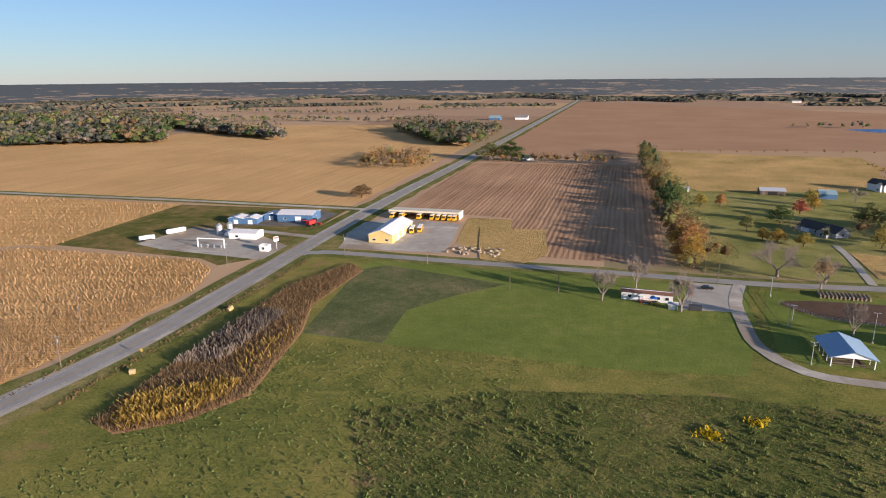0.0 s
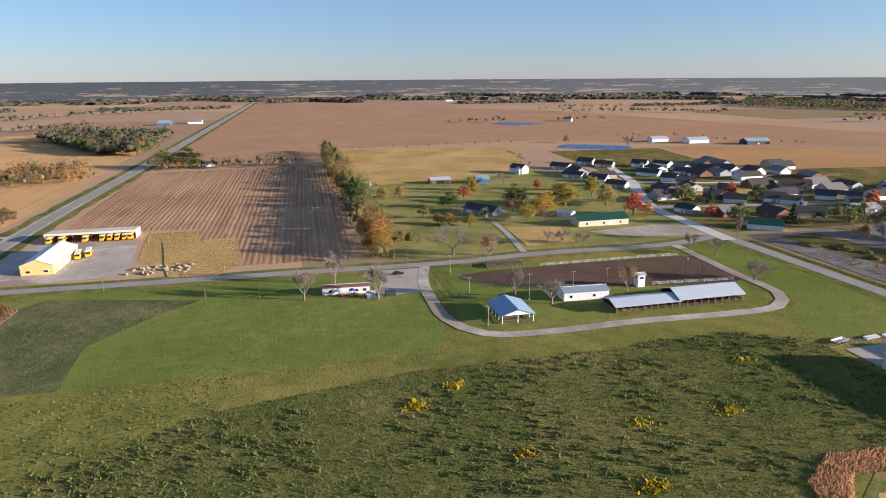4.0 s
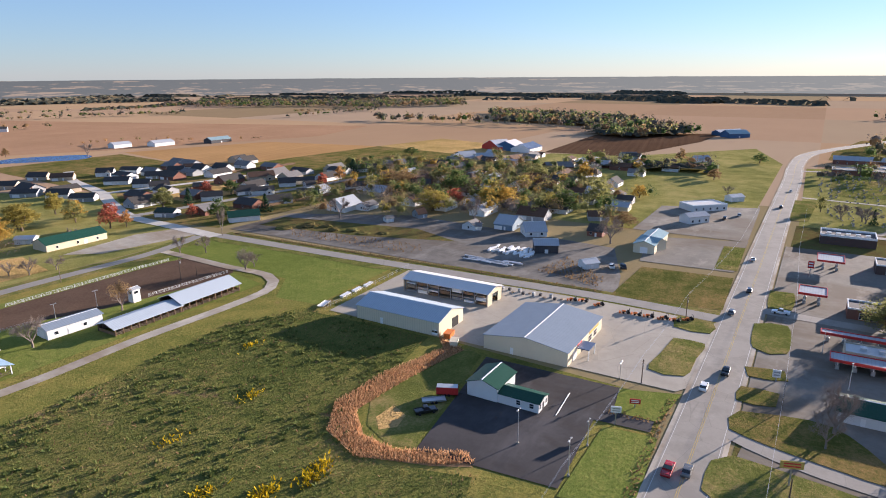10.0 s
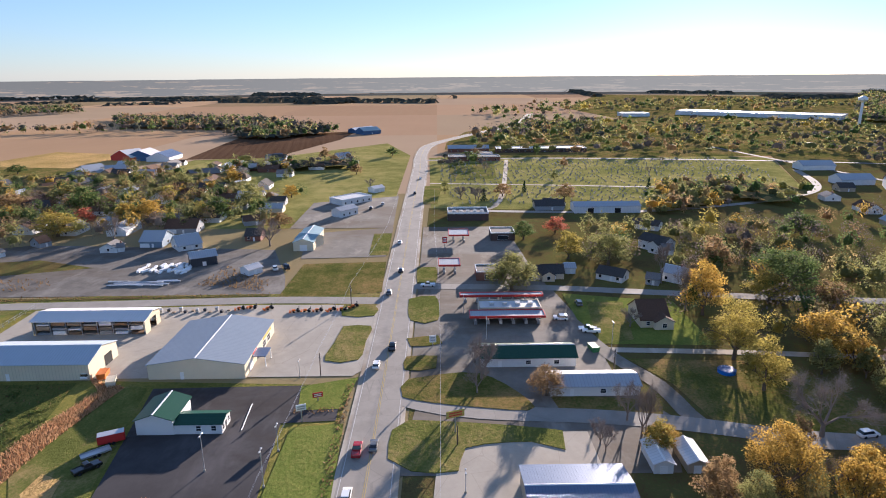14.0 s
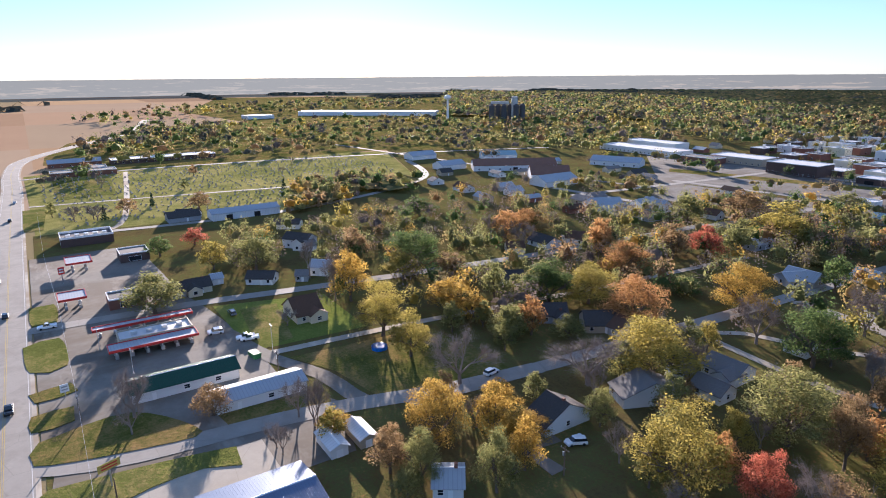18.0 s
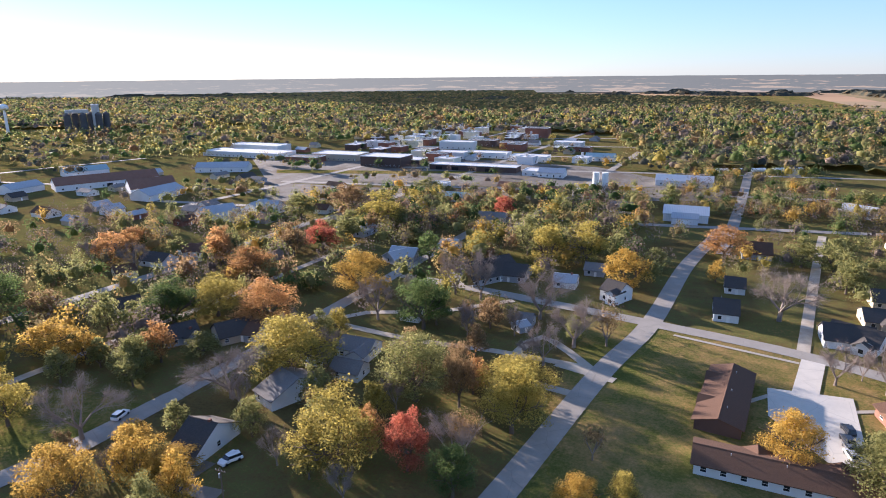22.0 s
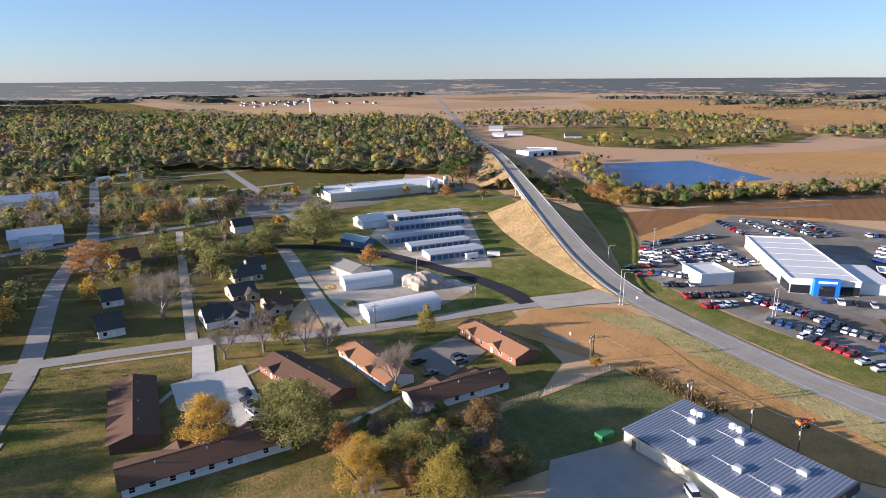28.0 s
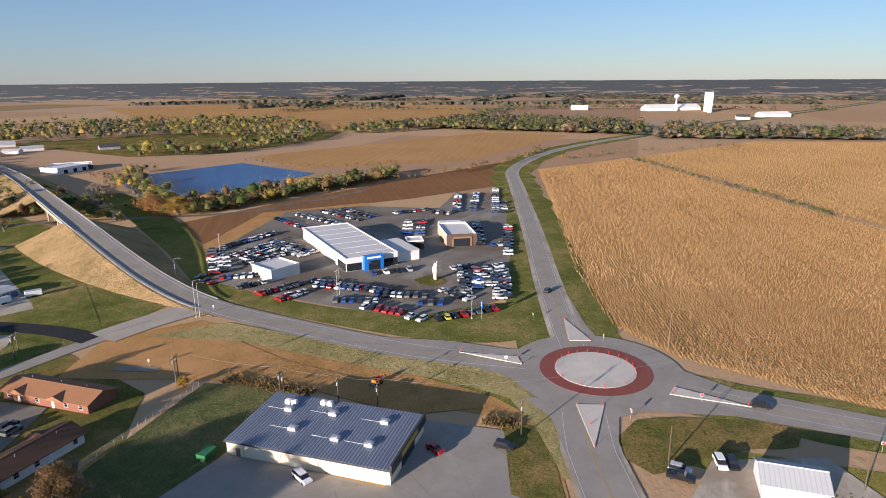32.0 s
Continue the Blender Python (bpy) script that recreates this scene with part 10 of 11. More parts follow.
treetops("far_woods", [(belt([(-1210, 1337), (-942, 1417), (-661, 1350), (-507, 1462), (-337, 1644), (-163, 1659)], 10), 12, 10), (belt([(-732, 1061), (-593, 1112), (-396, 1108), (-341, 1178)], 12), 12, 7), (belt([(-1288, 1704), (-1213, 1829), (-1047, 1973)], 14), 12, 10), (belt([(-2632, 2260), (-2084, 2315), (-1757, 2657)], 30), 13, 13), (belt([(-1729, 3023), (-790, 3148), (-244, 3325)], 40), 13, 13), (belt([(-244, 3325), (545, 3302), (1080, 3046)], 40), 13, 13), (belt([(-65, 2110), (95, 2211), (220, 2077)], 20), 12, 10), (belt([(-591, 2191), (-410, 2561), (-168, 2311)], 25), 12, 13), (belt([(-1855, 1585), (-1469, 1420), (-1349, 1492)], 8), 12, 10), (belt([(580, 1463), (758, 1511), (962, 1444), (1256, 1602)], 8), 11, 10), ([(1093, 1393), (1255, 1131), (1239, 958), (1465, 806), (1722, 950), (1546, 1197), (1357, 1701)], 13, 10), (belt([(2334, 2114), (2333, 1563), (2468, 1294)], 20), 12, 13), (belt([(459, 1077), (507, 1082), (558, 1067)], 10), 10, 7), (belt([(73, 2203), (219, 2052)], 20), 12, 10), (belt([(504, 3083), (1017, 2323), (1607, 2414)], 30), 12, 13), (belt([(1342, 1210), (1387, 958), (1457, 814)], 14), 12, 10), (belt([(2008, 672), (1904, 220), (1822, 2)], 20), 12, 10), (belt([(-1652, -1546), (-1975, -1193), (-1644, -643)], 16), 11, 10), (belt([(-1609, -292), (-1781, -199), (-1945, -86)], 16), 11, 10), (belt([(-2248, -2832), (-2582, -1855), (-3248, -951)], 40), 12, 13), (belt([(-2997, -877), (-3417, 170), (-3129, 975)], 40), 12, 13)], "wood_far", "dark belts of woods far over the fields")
treetops("far_woods", [([(1792, -1587), (356, -1472), (806, -3258), (2440, -2162)], 10, 10), ([(658, -1157), (513, -1261), (325, -1351), (105, -1504), (-151, -1437), (-138, -1974), (546, -2288), (1362, -2424)], 11, 7)], "wood_town", "dark belts of woods far over the fields")
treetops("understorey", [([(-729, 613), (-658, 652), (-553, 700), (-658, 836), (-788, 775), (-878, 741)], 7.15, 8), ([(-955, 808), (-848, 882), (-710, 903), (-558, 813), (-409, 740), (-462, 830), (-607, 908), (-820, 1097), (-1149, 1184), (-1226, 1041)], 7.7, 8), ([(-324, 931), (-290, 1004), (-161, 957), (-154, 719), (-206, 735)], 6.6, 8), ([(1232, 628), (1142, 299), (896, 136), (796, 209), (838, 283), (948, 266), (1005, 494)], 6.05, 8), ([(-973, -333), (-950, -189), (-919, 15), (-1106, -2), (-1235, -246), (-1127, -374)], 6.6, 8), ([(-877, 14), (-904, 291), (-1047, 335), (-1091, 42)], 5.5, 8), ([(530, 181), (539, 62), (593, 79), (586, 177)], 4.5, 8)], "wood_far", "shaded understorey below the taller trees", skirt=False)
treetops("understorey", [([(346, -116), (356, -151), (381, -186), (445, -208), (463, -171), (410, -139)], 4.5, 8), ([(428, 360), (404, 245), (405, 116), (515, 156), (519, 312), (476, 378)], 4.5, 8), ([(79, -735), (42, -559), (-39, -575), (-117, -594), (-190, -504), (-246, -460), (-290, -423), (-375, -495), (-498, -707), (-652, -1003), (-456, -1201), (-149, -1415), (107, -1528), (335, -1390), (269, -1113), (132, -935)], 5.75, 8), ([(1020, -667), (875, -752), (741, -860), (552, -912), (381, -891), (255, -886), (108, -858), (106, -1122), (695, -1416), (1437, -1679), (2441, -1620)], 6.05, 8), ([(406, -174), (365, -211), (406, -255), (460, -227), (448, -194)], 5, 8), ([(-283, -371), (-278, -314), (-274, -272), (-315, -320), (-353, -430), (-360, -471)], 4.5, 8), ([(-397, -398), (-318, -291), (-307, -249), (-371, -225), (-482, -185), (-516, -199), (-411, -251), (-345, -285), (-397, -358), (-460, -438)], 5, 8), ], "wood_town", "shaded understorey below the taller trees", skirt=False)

# scattered trees round the far outskirts, past the cemetery and north of the old factory
for corners, gap, high, seed, share_out in (
        ([(590, -70), (600, -330), (530, -410), (800, -640), (1000, -620), (1060, -400), (1010, -200), (900, -60)], 24, 11, 61, 0.15),
        ([(640, -40), (760, -30), (900, -80), (1100, -170), (1080, -290), (770, -200), (760, -110)], 20, 12, 62, 0.2),
        ([(520, -400), (640, -470), (900, -720), (1150, -900), (1020, -1020), (700, -800), (420, -600), (460, -480)], 19, 11, 63, 0.15),
        ([(1120, -120), (1300, -260), (1250, -700), (1500, -1000), (1800, -900), (1700, -300), (1350, -60)], 30, 12, 64, 0.2)):
    sown = random.Random(seed)
    wood("town_trees", [p for p in spots_in(corners, gap, high, seed) if sown.random() > share_out and clear(p[0], p[1], 3)], 0.45, "wood_town", "loose trees among far houses and yards", 9, 1.0)
# the loose wood beyond the pond, round a few houses
for corners, gap, high, seed, share_out in (
        ([(-850, -380), (-961, -322), (-948, -104), (-963, 7), (-1070, 7), (-1130, -60), (-1120, -330), (-1000, -440), (-860, -440)], 13, 11, 65, 0.1),
        ([(-560, -800), (-640, -760), (-760, -640), (-760, -420), (-860, -440), (-1010, -560), (-1140, -720), (-1000, -930), (-763, -1060)], 17, 11, 66, 0.25),
        ([(-532, -500), (-590, -430), (-780, -400), (-760, -470), (-640, -480), (-590, -560)], 13, 10, 67, 0.2)):
    sown = random.Random(seed)
    wood("town_trees", [p for p in spots_in(corners, gap, high, seed) if sown.random() > share_out and clear(p[0], p[1], 5)], 0.45, "wood_town", "loose trees beyond the pond in autumn leaf", 9, 1.0)
wood("brush", spots_along([(250, -372), (190, -384), (120, -404), (60, -424), (10, -436)], 5, 6, 68, 6), 0.45, "wood_brush", "brown brush along the railway", 30, 0.6)
wood("town_trees", spots_along([(240, -392), (150, -410), (70, -436)], 16, 8, 69, 9), 0.45, "wood_town", "single trees along the railway", 40, 0.6)
wood("town_trees", [p for p in spots_in([(730, -880), (610, -975), (411, -920), (300, -860), (330, -700), (420, -640), (560, -720), (640, -800)], 17, 11, 70) if clear(p[0], p[1], 4)], 0.45, "wood_town", "trees behind the old factory", 9, 1.0)
# hedges and shelter belts between the far fields
rngb = random.Random(31)
belts = []
for i in range(190):
    r, a = 1350 + 1400 * rngb.random() ** 0.8, rngb.uniform(0, 6.283)
    x, y, half = r * math.cos(a), r * math.sin(a), rngb.uniform(60, 330)
    if r < 1900 and (-200 < x < 700 and y > 0 or x < -900 and abs(y + 500) < 900 and r < 1600):
        continue
    if x < -250 and y < -1150 and r < 2650 or math.cos(a - radians(SUN_WAY)) > 0.6 and i % 2:
        continue
    dx, dy = rngb.choice(((1, 0.03), (1, -0.05), (0.04, 1), (-math.sin(a), math.cos(a)), (-math.sin(a), math.cos(a))))
    belts.append((belt([(x - dx * half, y - dy * half), (x + rngb.uniform(-20, 20), y + rngb.uniform(-20, 20)), (x + dx * half, y + dy * half)], rngb.uniform(8, 26) * r / 1800), rngb.uniform(8, 12), 9 if r < 2000 else 13))
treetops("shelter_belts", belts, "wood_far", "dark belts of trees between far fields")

# ---- trees filling the town blocks: outline, spacing, share left out, kinds ----
KINDS = {"mix": ("yellow", "olive", "rust", "gold", "bare", "olive", "bare", "thin", "orange", "bare", "yellow", "green", "olive"), "grey": ("bare", "bare", "thin", "rust", "bare", "olive")}
GARDEN, GREY = [], []
rngf = random.Random(77)
for corners, gap, skip, kinds, lo, hi in (
        ([(198, -99), (240, -164), (248, -229), (228, -311), (152, -349), (27, -392), (15, -273), (59, -210), (82, -156), (100, -123), (135, -104)], 12.5, 0.25, "mix", 9, 14),
        ([(99, -55), (129, -76), (105, -106), (82, -156), (52, -191), (28, -189), (36, -106)], 15, 0.35, "mix", 8, 13),
        ([(115, -88), (105, -106), (87, -163), (51, -216), (11, -247), (9, -225), (37, -165), (57, -109), (77, -77)], 12, 0.45, "grey", 7, 11),
        ([(310, -76), (336, -115), (325, -169), (283, -202), (240, -164), (198, -99), (181, -67), (249, -58)], 20, 0.4, "mix", 8, 13),
        ([(283, -202), (328, -203), (368, -295), (321, -331), (251, -342), (175, -400), (33, -472), (26, -401), (154, -353), (231, -315), (250, -231)], 17, 0.35, "mix", 8, 12),
        ([(172, -283), (218, -365), (126, -368), (27, -341), (-9, -311), (11, -241), (70, -263), (112, -252)], 13, 0.25, "mix", 9, 13),
        ([(96, -213), (15, -215), (10, -204), (21, -162), (64, -170)], 13, 0.4, "grey", 7, 11),
        ([(-10, -336), (-71, -357), (-114, -322), (-78, -245), (-40, -221), (-7, -238)], 14, 0.3, "mix", 7, 11),
        ([(137, -401), (49, -437), (-130, -446), (-127, -362), (-68, -342), (28, -352)], 15, 0.3, "mix", 7, 11),
        ([(19, -394), (21, -589), (-82, -486), (-112, -351), (-89, -319)], 11, 0.2, "mix", 8, 12),
        ([(292, 306), (363, 284), (413, 217), (441, 160), (401, 99), (345, 111), (294, 189), (261, 245)], 13, 0.4, "mix", 8, 12),
        ([(79, 342), (124, 288), (156, 299), (134, 364)], 20, 0.4, "grey", 6, 10),
        ([(396, 326), (440, 221), (437, 125), (370, 99), (322, 131), (312, 226)], 13, 0.35, "mix", 8, 12),
        ([(308, -60), (322, -163), (284, -254), (210, -295), (152, -218), (157, -145), (211, -108)], 14, 0.35, "mix", 8, 13),
        ([(-40, -101), (-48, -115), (-62, -115), (-77, -102), (-73, -90), (-66, -83)], 5.5, 0.1, "mix", 6, 9.5),
        ([(-41, -102), (-49, -116), (-63, -119), (-74, -114), (-87, -106), (-81, -97)], 8, 0.3, "mix", 5, 9),
        ([(352, -607), (432, -821), (249, -958), (76, -601), (65, -506), (195, -462), (278, -474)], 24, 0.3, "mix", 7, 11),
):
    for x, y, h in spots_in(corners, gap * 0.9, 1.0, int(corners[0][0]) + 9):
        if rngf.random() > skip - 0.08 and clear(x, y, 2.5):
            kind, high = rngf.choice(KINDS[kinds]), rngf.uniform(lo, hi)
            if math.hypot(x, y) < 195:
                tree(x, y, kind, high, None, "between the houses")
            else:
                (GREY if kind in ("bare", "thin") else GARDEN).append((x, y, high))

# ---- the dealer's cars, row by row: from, to, how many ----
for x1, y1, x2, y2, n, seed in (
        (-251.0, -190.1, -283.1, -182.3, 13, 0),
        (-240.5, -176.3, -261.4, -170.7, 8, 1),
        (-236.6, -168.5, -255.6, -164.4, 8, 2),
        (-229.5, -164.3, -254.7, -152.0, 11, 3),
        (-269.5, -174.3, -255.0, -142.9, 11, 4),
        (-262.4, -166.3, -248.9, -145.4, 7, 5),
        (-245.4, -193.0, -214.1, -167.7, 8, 6),
        (-246.8, -188.2, -218.4, -165.4, 6, 7),
        (-207.4, -169.5, -202.4, -160.1, 3, 8),
        (-210.0, -160.7, -216.1, -148.1, 6, 9),
        (-200.4, -146.9, -208.7, -141.3, 4, 10),
        (-196.3, -134.2, -211.3, -125.7, 7, 11),
        (-192.5, -123.6, -202.9, -119.4, 5, 12),
        (-315.4, -199.3, -299.0, -171.6, 9, 13),
        (-328.9, -192.9, -313.0, -160.1, 12, 14),
        (-342.0, -182.9, -326.2, -151.3, 12, 15),
        (-350.4, -174.0, -335.7, -148.0, 8, 16),
        (-281.9, -155.0, -267.9, -138.1, 5, 17),
        (-253.7, -130.6, -237.8, -111.7, 9, 18),
        (-348.2, -138.1, -364.3, -123.4, 8, 19),
        (-420.3, -118.5, -364.3, -103.9, 11, 20),
        (-428.1, -107.5, -370.6, -95.0, 11, 21),
        (-446.8, -97.7, -368.0, -80.4, 13, 22),
        (-398.7, -81.6, -369.6, -75.7, 4, 23),
        (-357.7, -117.0, -356.4, -106.4, 4, 24),
        (-328.2, -122.5, -303.7, -114.4, 4, 25),
        (-333.4, -115.2, -300.2, -105.9, 7, 26),
        (-333.1, -83.2, -291.2, -70.6, 6, 27),
        (-332.0, -65.2, -277.0, -54.0, 10, 28),
        (-291.0, -64.6, -294.6, -59.6, 3, 29),
        (-232.3, -102.8, -241.6, -90.0, 4, 30),
        (-190.5, -61.1, -205.6, -45.1, 8, 31),
        (-194.5, -89.5, -192.4, -74.8, 6, 32),
        (-197.7, -102.7, -201.1, -88.2, 6, 33),
        (-204.2, -71.7, -206.1, -64.6, 3, 34),
        (-208.1, -90.5, -211.4, -73.0, 7, 35),
        (-216.4, -122.2, -212.2, -88.0, 13, 36),
        (-211.4, -118.1, -212.6, -97.1, 8, 37),
        (-219.8, -67.9, -213.0, -56.0, 5, 38),
        (-244.7, -67.4, -219.4, -58.7, 8, 39),
        (-249.2, -61.3, -226.8, -55.7, 5, 40),
        (-251.3, -58.3, -230.4, -53.3, 5, 41),
        (-250.0, -54.3, -217.1, -45.2, 10, 42),
        (-252.2, -51.4, -218.4, -43.4, 9, 43),
        (-248.7, -72.7, -253.7, -65.8, 4, 44),
        (-255.2, -58.9, -258.4, -53.3, 3, 45),
        (-190.0, -70.5, -188.7, -66.3, 2, 46),
):
    rng = random.Random(seed)
    way = math.degrees(math.atan2(y2 - y1, x2 - x1)) + 90
    for i in range(n):
        t = i / (n - 1)
        colour = rng.choice(("white", "white", "white", "black", "black", "grey", "silver", "red", "blue", "grey", "white", "black"))
        if seed == 31 and i < 4:
            colour = ("black", "yellow", "black", "red")[i]
        car(x1 + (x2 - x1) * t + rng.uniform(-0.25, 0.25), y1 + (y2 - y1) * t + rng.uniform(-0.25, 0.25), way + rng.uniform(-3, 3) + (180 if rng.random() < 0.2 else 0),
            rng.choice(("suv", "pickup", "suv", "sedan", "pickup", "suv")), colour, "in a dealer row", 0.22, "dealer cars")

# ---- corn, weeds and brush as standing stalks ----
def stalks(name, pts, high, wide, material, label, category, lean=0.35, parent=None):
    """Upright bent blades, one island each: pts is an array of feet."""
    n = len(pts)
    a = np.random.random(n) * 2 * np.pi
    h = high * (0.6 + 0.6 * np.random.random(n))
    w = wide * (0.6 + 0.7 * np.random.random(n))
    u = np.stack([np.cos(a), np.sin(a), 0 * a], 1) * w[:, None] * 0.5
    tilt = np.stack([np.random.normal(size=n) * lean, np.random.normal(size=n) * lean, np.ones(n)], 1) * h[:, None]
    v = np.stack([pts - u, pts + u, pts + tilt + u * 0.7, pts + tilt * 0.92 - u * 0.5], 1).reshape(-1, 3)
    me = bpy.data.meshes.new(name)
    me.vertices.add(4 * n)
    me.vertices.foreach_set("co", v.astype(np.float32).ravel())
    me.loops.add(4 * n)
    me.loops.foreach_set("vertex_index", np.arange(4 * n, dtype=np.int32))
    me.polygons.add(n)
    me.polygons.foreach_set("loop_start", np.arange(0, 4 * n, 4, dtype=np.int32))
    me.materials.append(MATS[material])
    me.update(calc_edges=True)
    ob = new(name, me)
    ob.parent = parent
    return tagged(ob, label, category, kind="stuff") if label else ob


def feet(corners, gap, seed, rows=None, z=0.05, thin=0.0):
    """Feet spread over an outline, loosely or in rows at an angle."""
    rng = np.random.default_rng(seed)
    c = np.array(corners, float)
    mid, r = c.mean(0), np.abs(c - c.mean(0)).max() * 1.5
    s = np.arange(-r, r, gap)
    if rows is None:
        x, y = np.meshgrid(s, s)
        x, y = x + rng.uniform(-gap, gap, x.shape), y + rng.uniform(-gap, gap, y.shape)
    else:
        x, y = np.meshgrid(s, np.arange(-r, r, rows[1]))
        x, y = x + rng.uniform(-gap, gap, x.shape), y + rng.normal(0, rows[1] * 0.13, y.shape)
        k = radians(rows[0])
        x, y = x * math.cos(k) - y * math.sin(k), x * math.sin(k) + y * math.cos(k)
    x, y = x.ravel() + mid[0], y.ravel() + mid[1]
    keep = inside(x, y, corners) & (rng.random(len(x)) >= thin)
    x, y = x[keep], y[keep]
    return np.stack([x, y, np.full(len(x), z)], 1)


CORN_WAY = 13.0
np.random.seed(5)
near_corn = feet(CORN_A, 0.42, 3, rows=(CORN_WAY, 1.15), z=0.05)
d = np.hypot(near_corn[:, 0], near_corn[:, 1])
stalks("corn_stalks", near_corn[d < 250], 1.0, 0.2, "corn_leaf", "ripe standing corn with tan leaves", "corn")
far_corn = np.vstack([near_corn[d >= 250][::4], feet(CORN_B, 2.2, 4, rows=(25, 2.4), z=0.05)])
stalks("corn_stalks", far_corn, 0.9, 0.5, "corn_leaf", "ripe standing corn with tan leaves", "corn")
WEEDS = [(-58, 128), (-20, 150), (30, 158), (80, 158), (130, 162), (156, 150), (155, 98), (104, 92), (92, 72), (100, 52), (60, 40), (0, 40), (-30, 70)]
stalks("weeds", feet(WEEDS, 0.75, 8, thin=0.4), 0.3, 0.28, "weed_green", "dark green leafy weeds", "weeds", 0.7)
stalks("tall_weeds", feet(WEEDS, 3.6, 9, thin=0.5), 0.7, 0.4, "weed_green", "tufts of taller weeds", "weeds", 0.5)
rngw = np.random.default_rng(21)
clumps = feet(WEEDS, 2.6, 22, thin=0.4)
clumps = clumps[[noise.noise((p[0] * 0.05, p[1] * 0.05, 4.0)) > -0.05 for p in clumps]]
around = np.repeat(clumps, 9, axis=0)
around[:, :2] += rngw.normal(size=(len(around), 2)) * 0.38
stalks("weed_clumps", around, 0.62, 0.42, "weed_green", "dark green bushy weed clumps", "weeds", 0.7)
stalks("dead_weeds", feet(WEEDS, 2.6, 10, thin=0.2), 0.5, 0.3, "weed_dead", "dead brown weed stalks", "weeds", 0.8)
stalks("grass_tufts", feet([(-130, 30), (-90, 165), (-20, 168), (-30, 70), (60, 40), (60, 26)], 1.5, 11, thin=0.3), 0.35, 0.5, "weed_green", "tufts of pasture grass", "grass", 0.8)
BRUSH_A = [(-118, 108), (-119, 135), (-121, 215), (-109, 248), (-100, 240), (-102, 196), (-94, 171), (-88, 130), (-96, 114), (-108, 106)]
stalks("brush_stalks", feet(BRUSH_A, 0.42, 12), 1.0, 0.18, "weed_dead", "tall dead brown weeds in a strip", "brush", 0.35)
stalks("brush_leaves", feet(BRUSH_A, 0.8, 13, thin=0.3), 1.4, 0.3, "leaf_rust", "russet leafy brush in a strip", "brush", 0.4)
stalks("golden_brush", feet([(-114, 110), (-116, 122), (-100, 134), (-93, 138), (-93, 128), (-98, 116), (-108, 108)], 0.5, 14, thin=0.2), 1.9, 0.45, "leaf_gold", "golden yellow sumac brush", "brush", 0.5)
stalks("golden_brush", feet([(-104, 150), (-98, 172), (-94, 168), (-92, 140), (-98, 140)], 1.0, 15, thin=0.5), 2.0, 0.45, "leaf_gold", "golden yellow brush", "brush", 0.5)
stalks("grey_brush", feet([(-119, 140), (-119, 185), (-107, 185), (-106, 145)], 0.5, 16, thin=0.1), 2.2, 0.35, "wood_grey", "grey bare saplings", "brush", 0.3)
BANK = [(157, 96), (150, 90), (128, 96), (108, 97), (97, 90), (92, 78), (98, 62), (103, 54), (106, 58), (99, 72), (100, 82), (108, 90), (128, 88), (152, 84)]
stalks("red_weeds", feet(BANK, 0.32, 17), 0.7, 0.2, "weed_red", "reddish dry weeds on the bank", "weeds", 0.4)
stalks("pale_weeds", feet(BANK, 0.5, 18, thin=0.3), 0.55, 0.22, "weed_dead", "pale dry grass on the bank", "weeds", 0.6)
for i, (x, y, k) in enumerate(((122, 142, 40), (100, 118, 50), (76, 118, 30), (66, 96, 90), (70, 85, 140), (74, 86, 90), (82, 81, 120), (37, 147, 60), (26, 139, 110), (45, 113, 40), (86, 82, 60))):
    pts = np.stack([x + np.random.normal(size=k) * 1.8, y + np.random.normal(size=k) * 1.1, np.full(k, 0.05)], 1)
    stalks("goldenrod_patch", pts, 0.8, 0.4, "weed_flower", "patch of bright yellow wild flowers", "flowers", 0.6)
stalks("ditch_weeds", np.vstack([feet([(-134, 110), (-132, 250), (-129, 250), (-131, 110)], 0.9, 19), feet([(-150, 112), (-148, 240), (-146, 240), (-148, 112)], 0.9, 20)]), 0.6, 0.5, "weed_dead", "dry grass along the highway ditch", "grass", 0.6)
sheet("street_ditch", [(222.5, 64), (224.5, 64), (222.5, 150), (219, 258), (216.5, 258), (220, 150)], "leaf_litter", 0.1, "dark weedy ditch beside the side street", "ditch", ragged=0.8)
stalks("ditch_brush", feet([(222, 64), (226, 64), (224, 150), (220, 258), (216, 258), (219.5, 150)], 0.9, 24, thin=0.35), 0.5, 0.4, "weed_dead", "brown brush in the ditch beside the side street", "brush", 0.5)
stalks("yard_weeds", np.vstack([feet([(228, 66), (240, 68), (262, 92), (236, 96)], 1.1, 25, thin=0.3), feet([(232, 150), (246, 160), (240, 240), (228, 230)], 1.6, 26, thin=0.4)]), 0.9, 0.5, "weed_dead", "rusty weeds on the storage yard", "weeds", 0.6)
stalks("highway_ditch_weeds", np.vstack([feet([(100, 22.2), (152, 23), (152, 25), (100, 24.4)], 0.7, 27), feet([(138, 26), (140, 26), (139, 36), (137, 36)], 0.6, 28)]), 0.5, 0.4, "weed_dead", "rank weeds in the ditch beside the highway", "weeds", 0.6)
STORE_WEEDS = np.vstack([feet([(-134.2, -31.0), (-134.2, -22.0), (-129.8, -22.0), (-129.8, -31.0)], 0.45, 29), feet([(-135.6, -103.9), (-134.6, -76.9), (-129.4, -77.1), (-130.4, -104.1)], 0.5, 30), feet([(-128, -74), (-124.5, -74), (-124.5, -44), (-128, -44)], 0.8, 31, thin=0.4)])
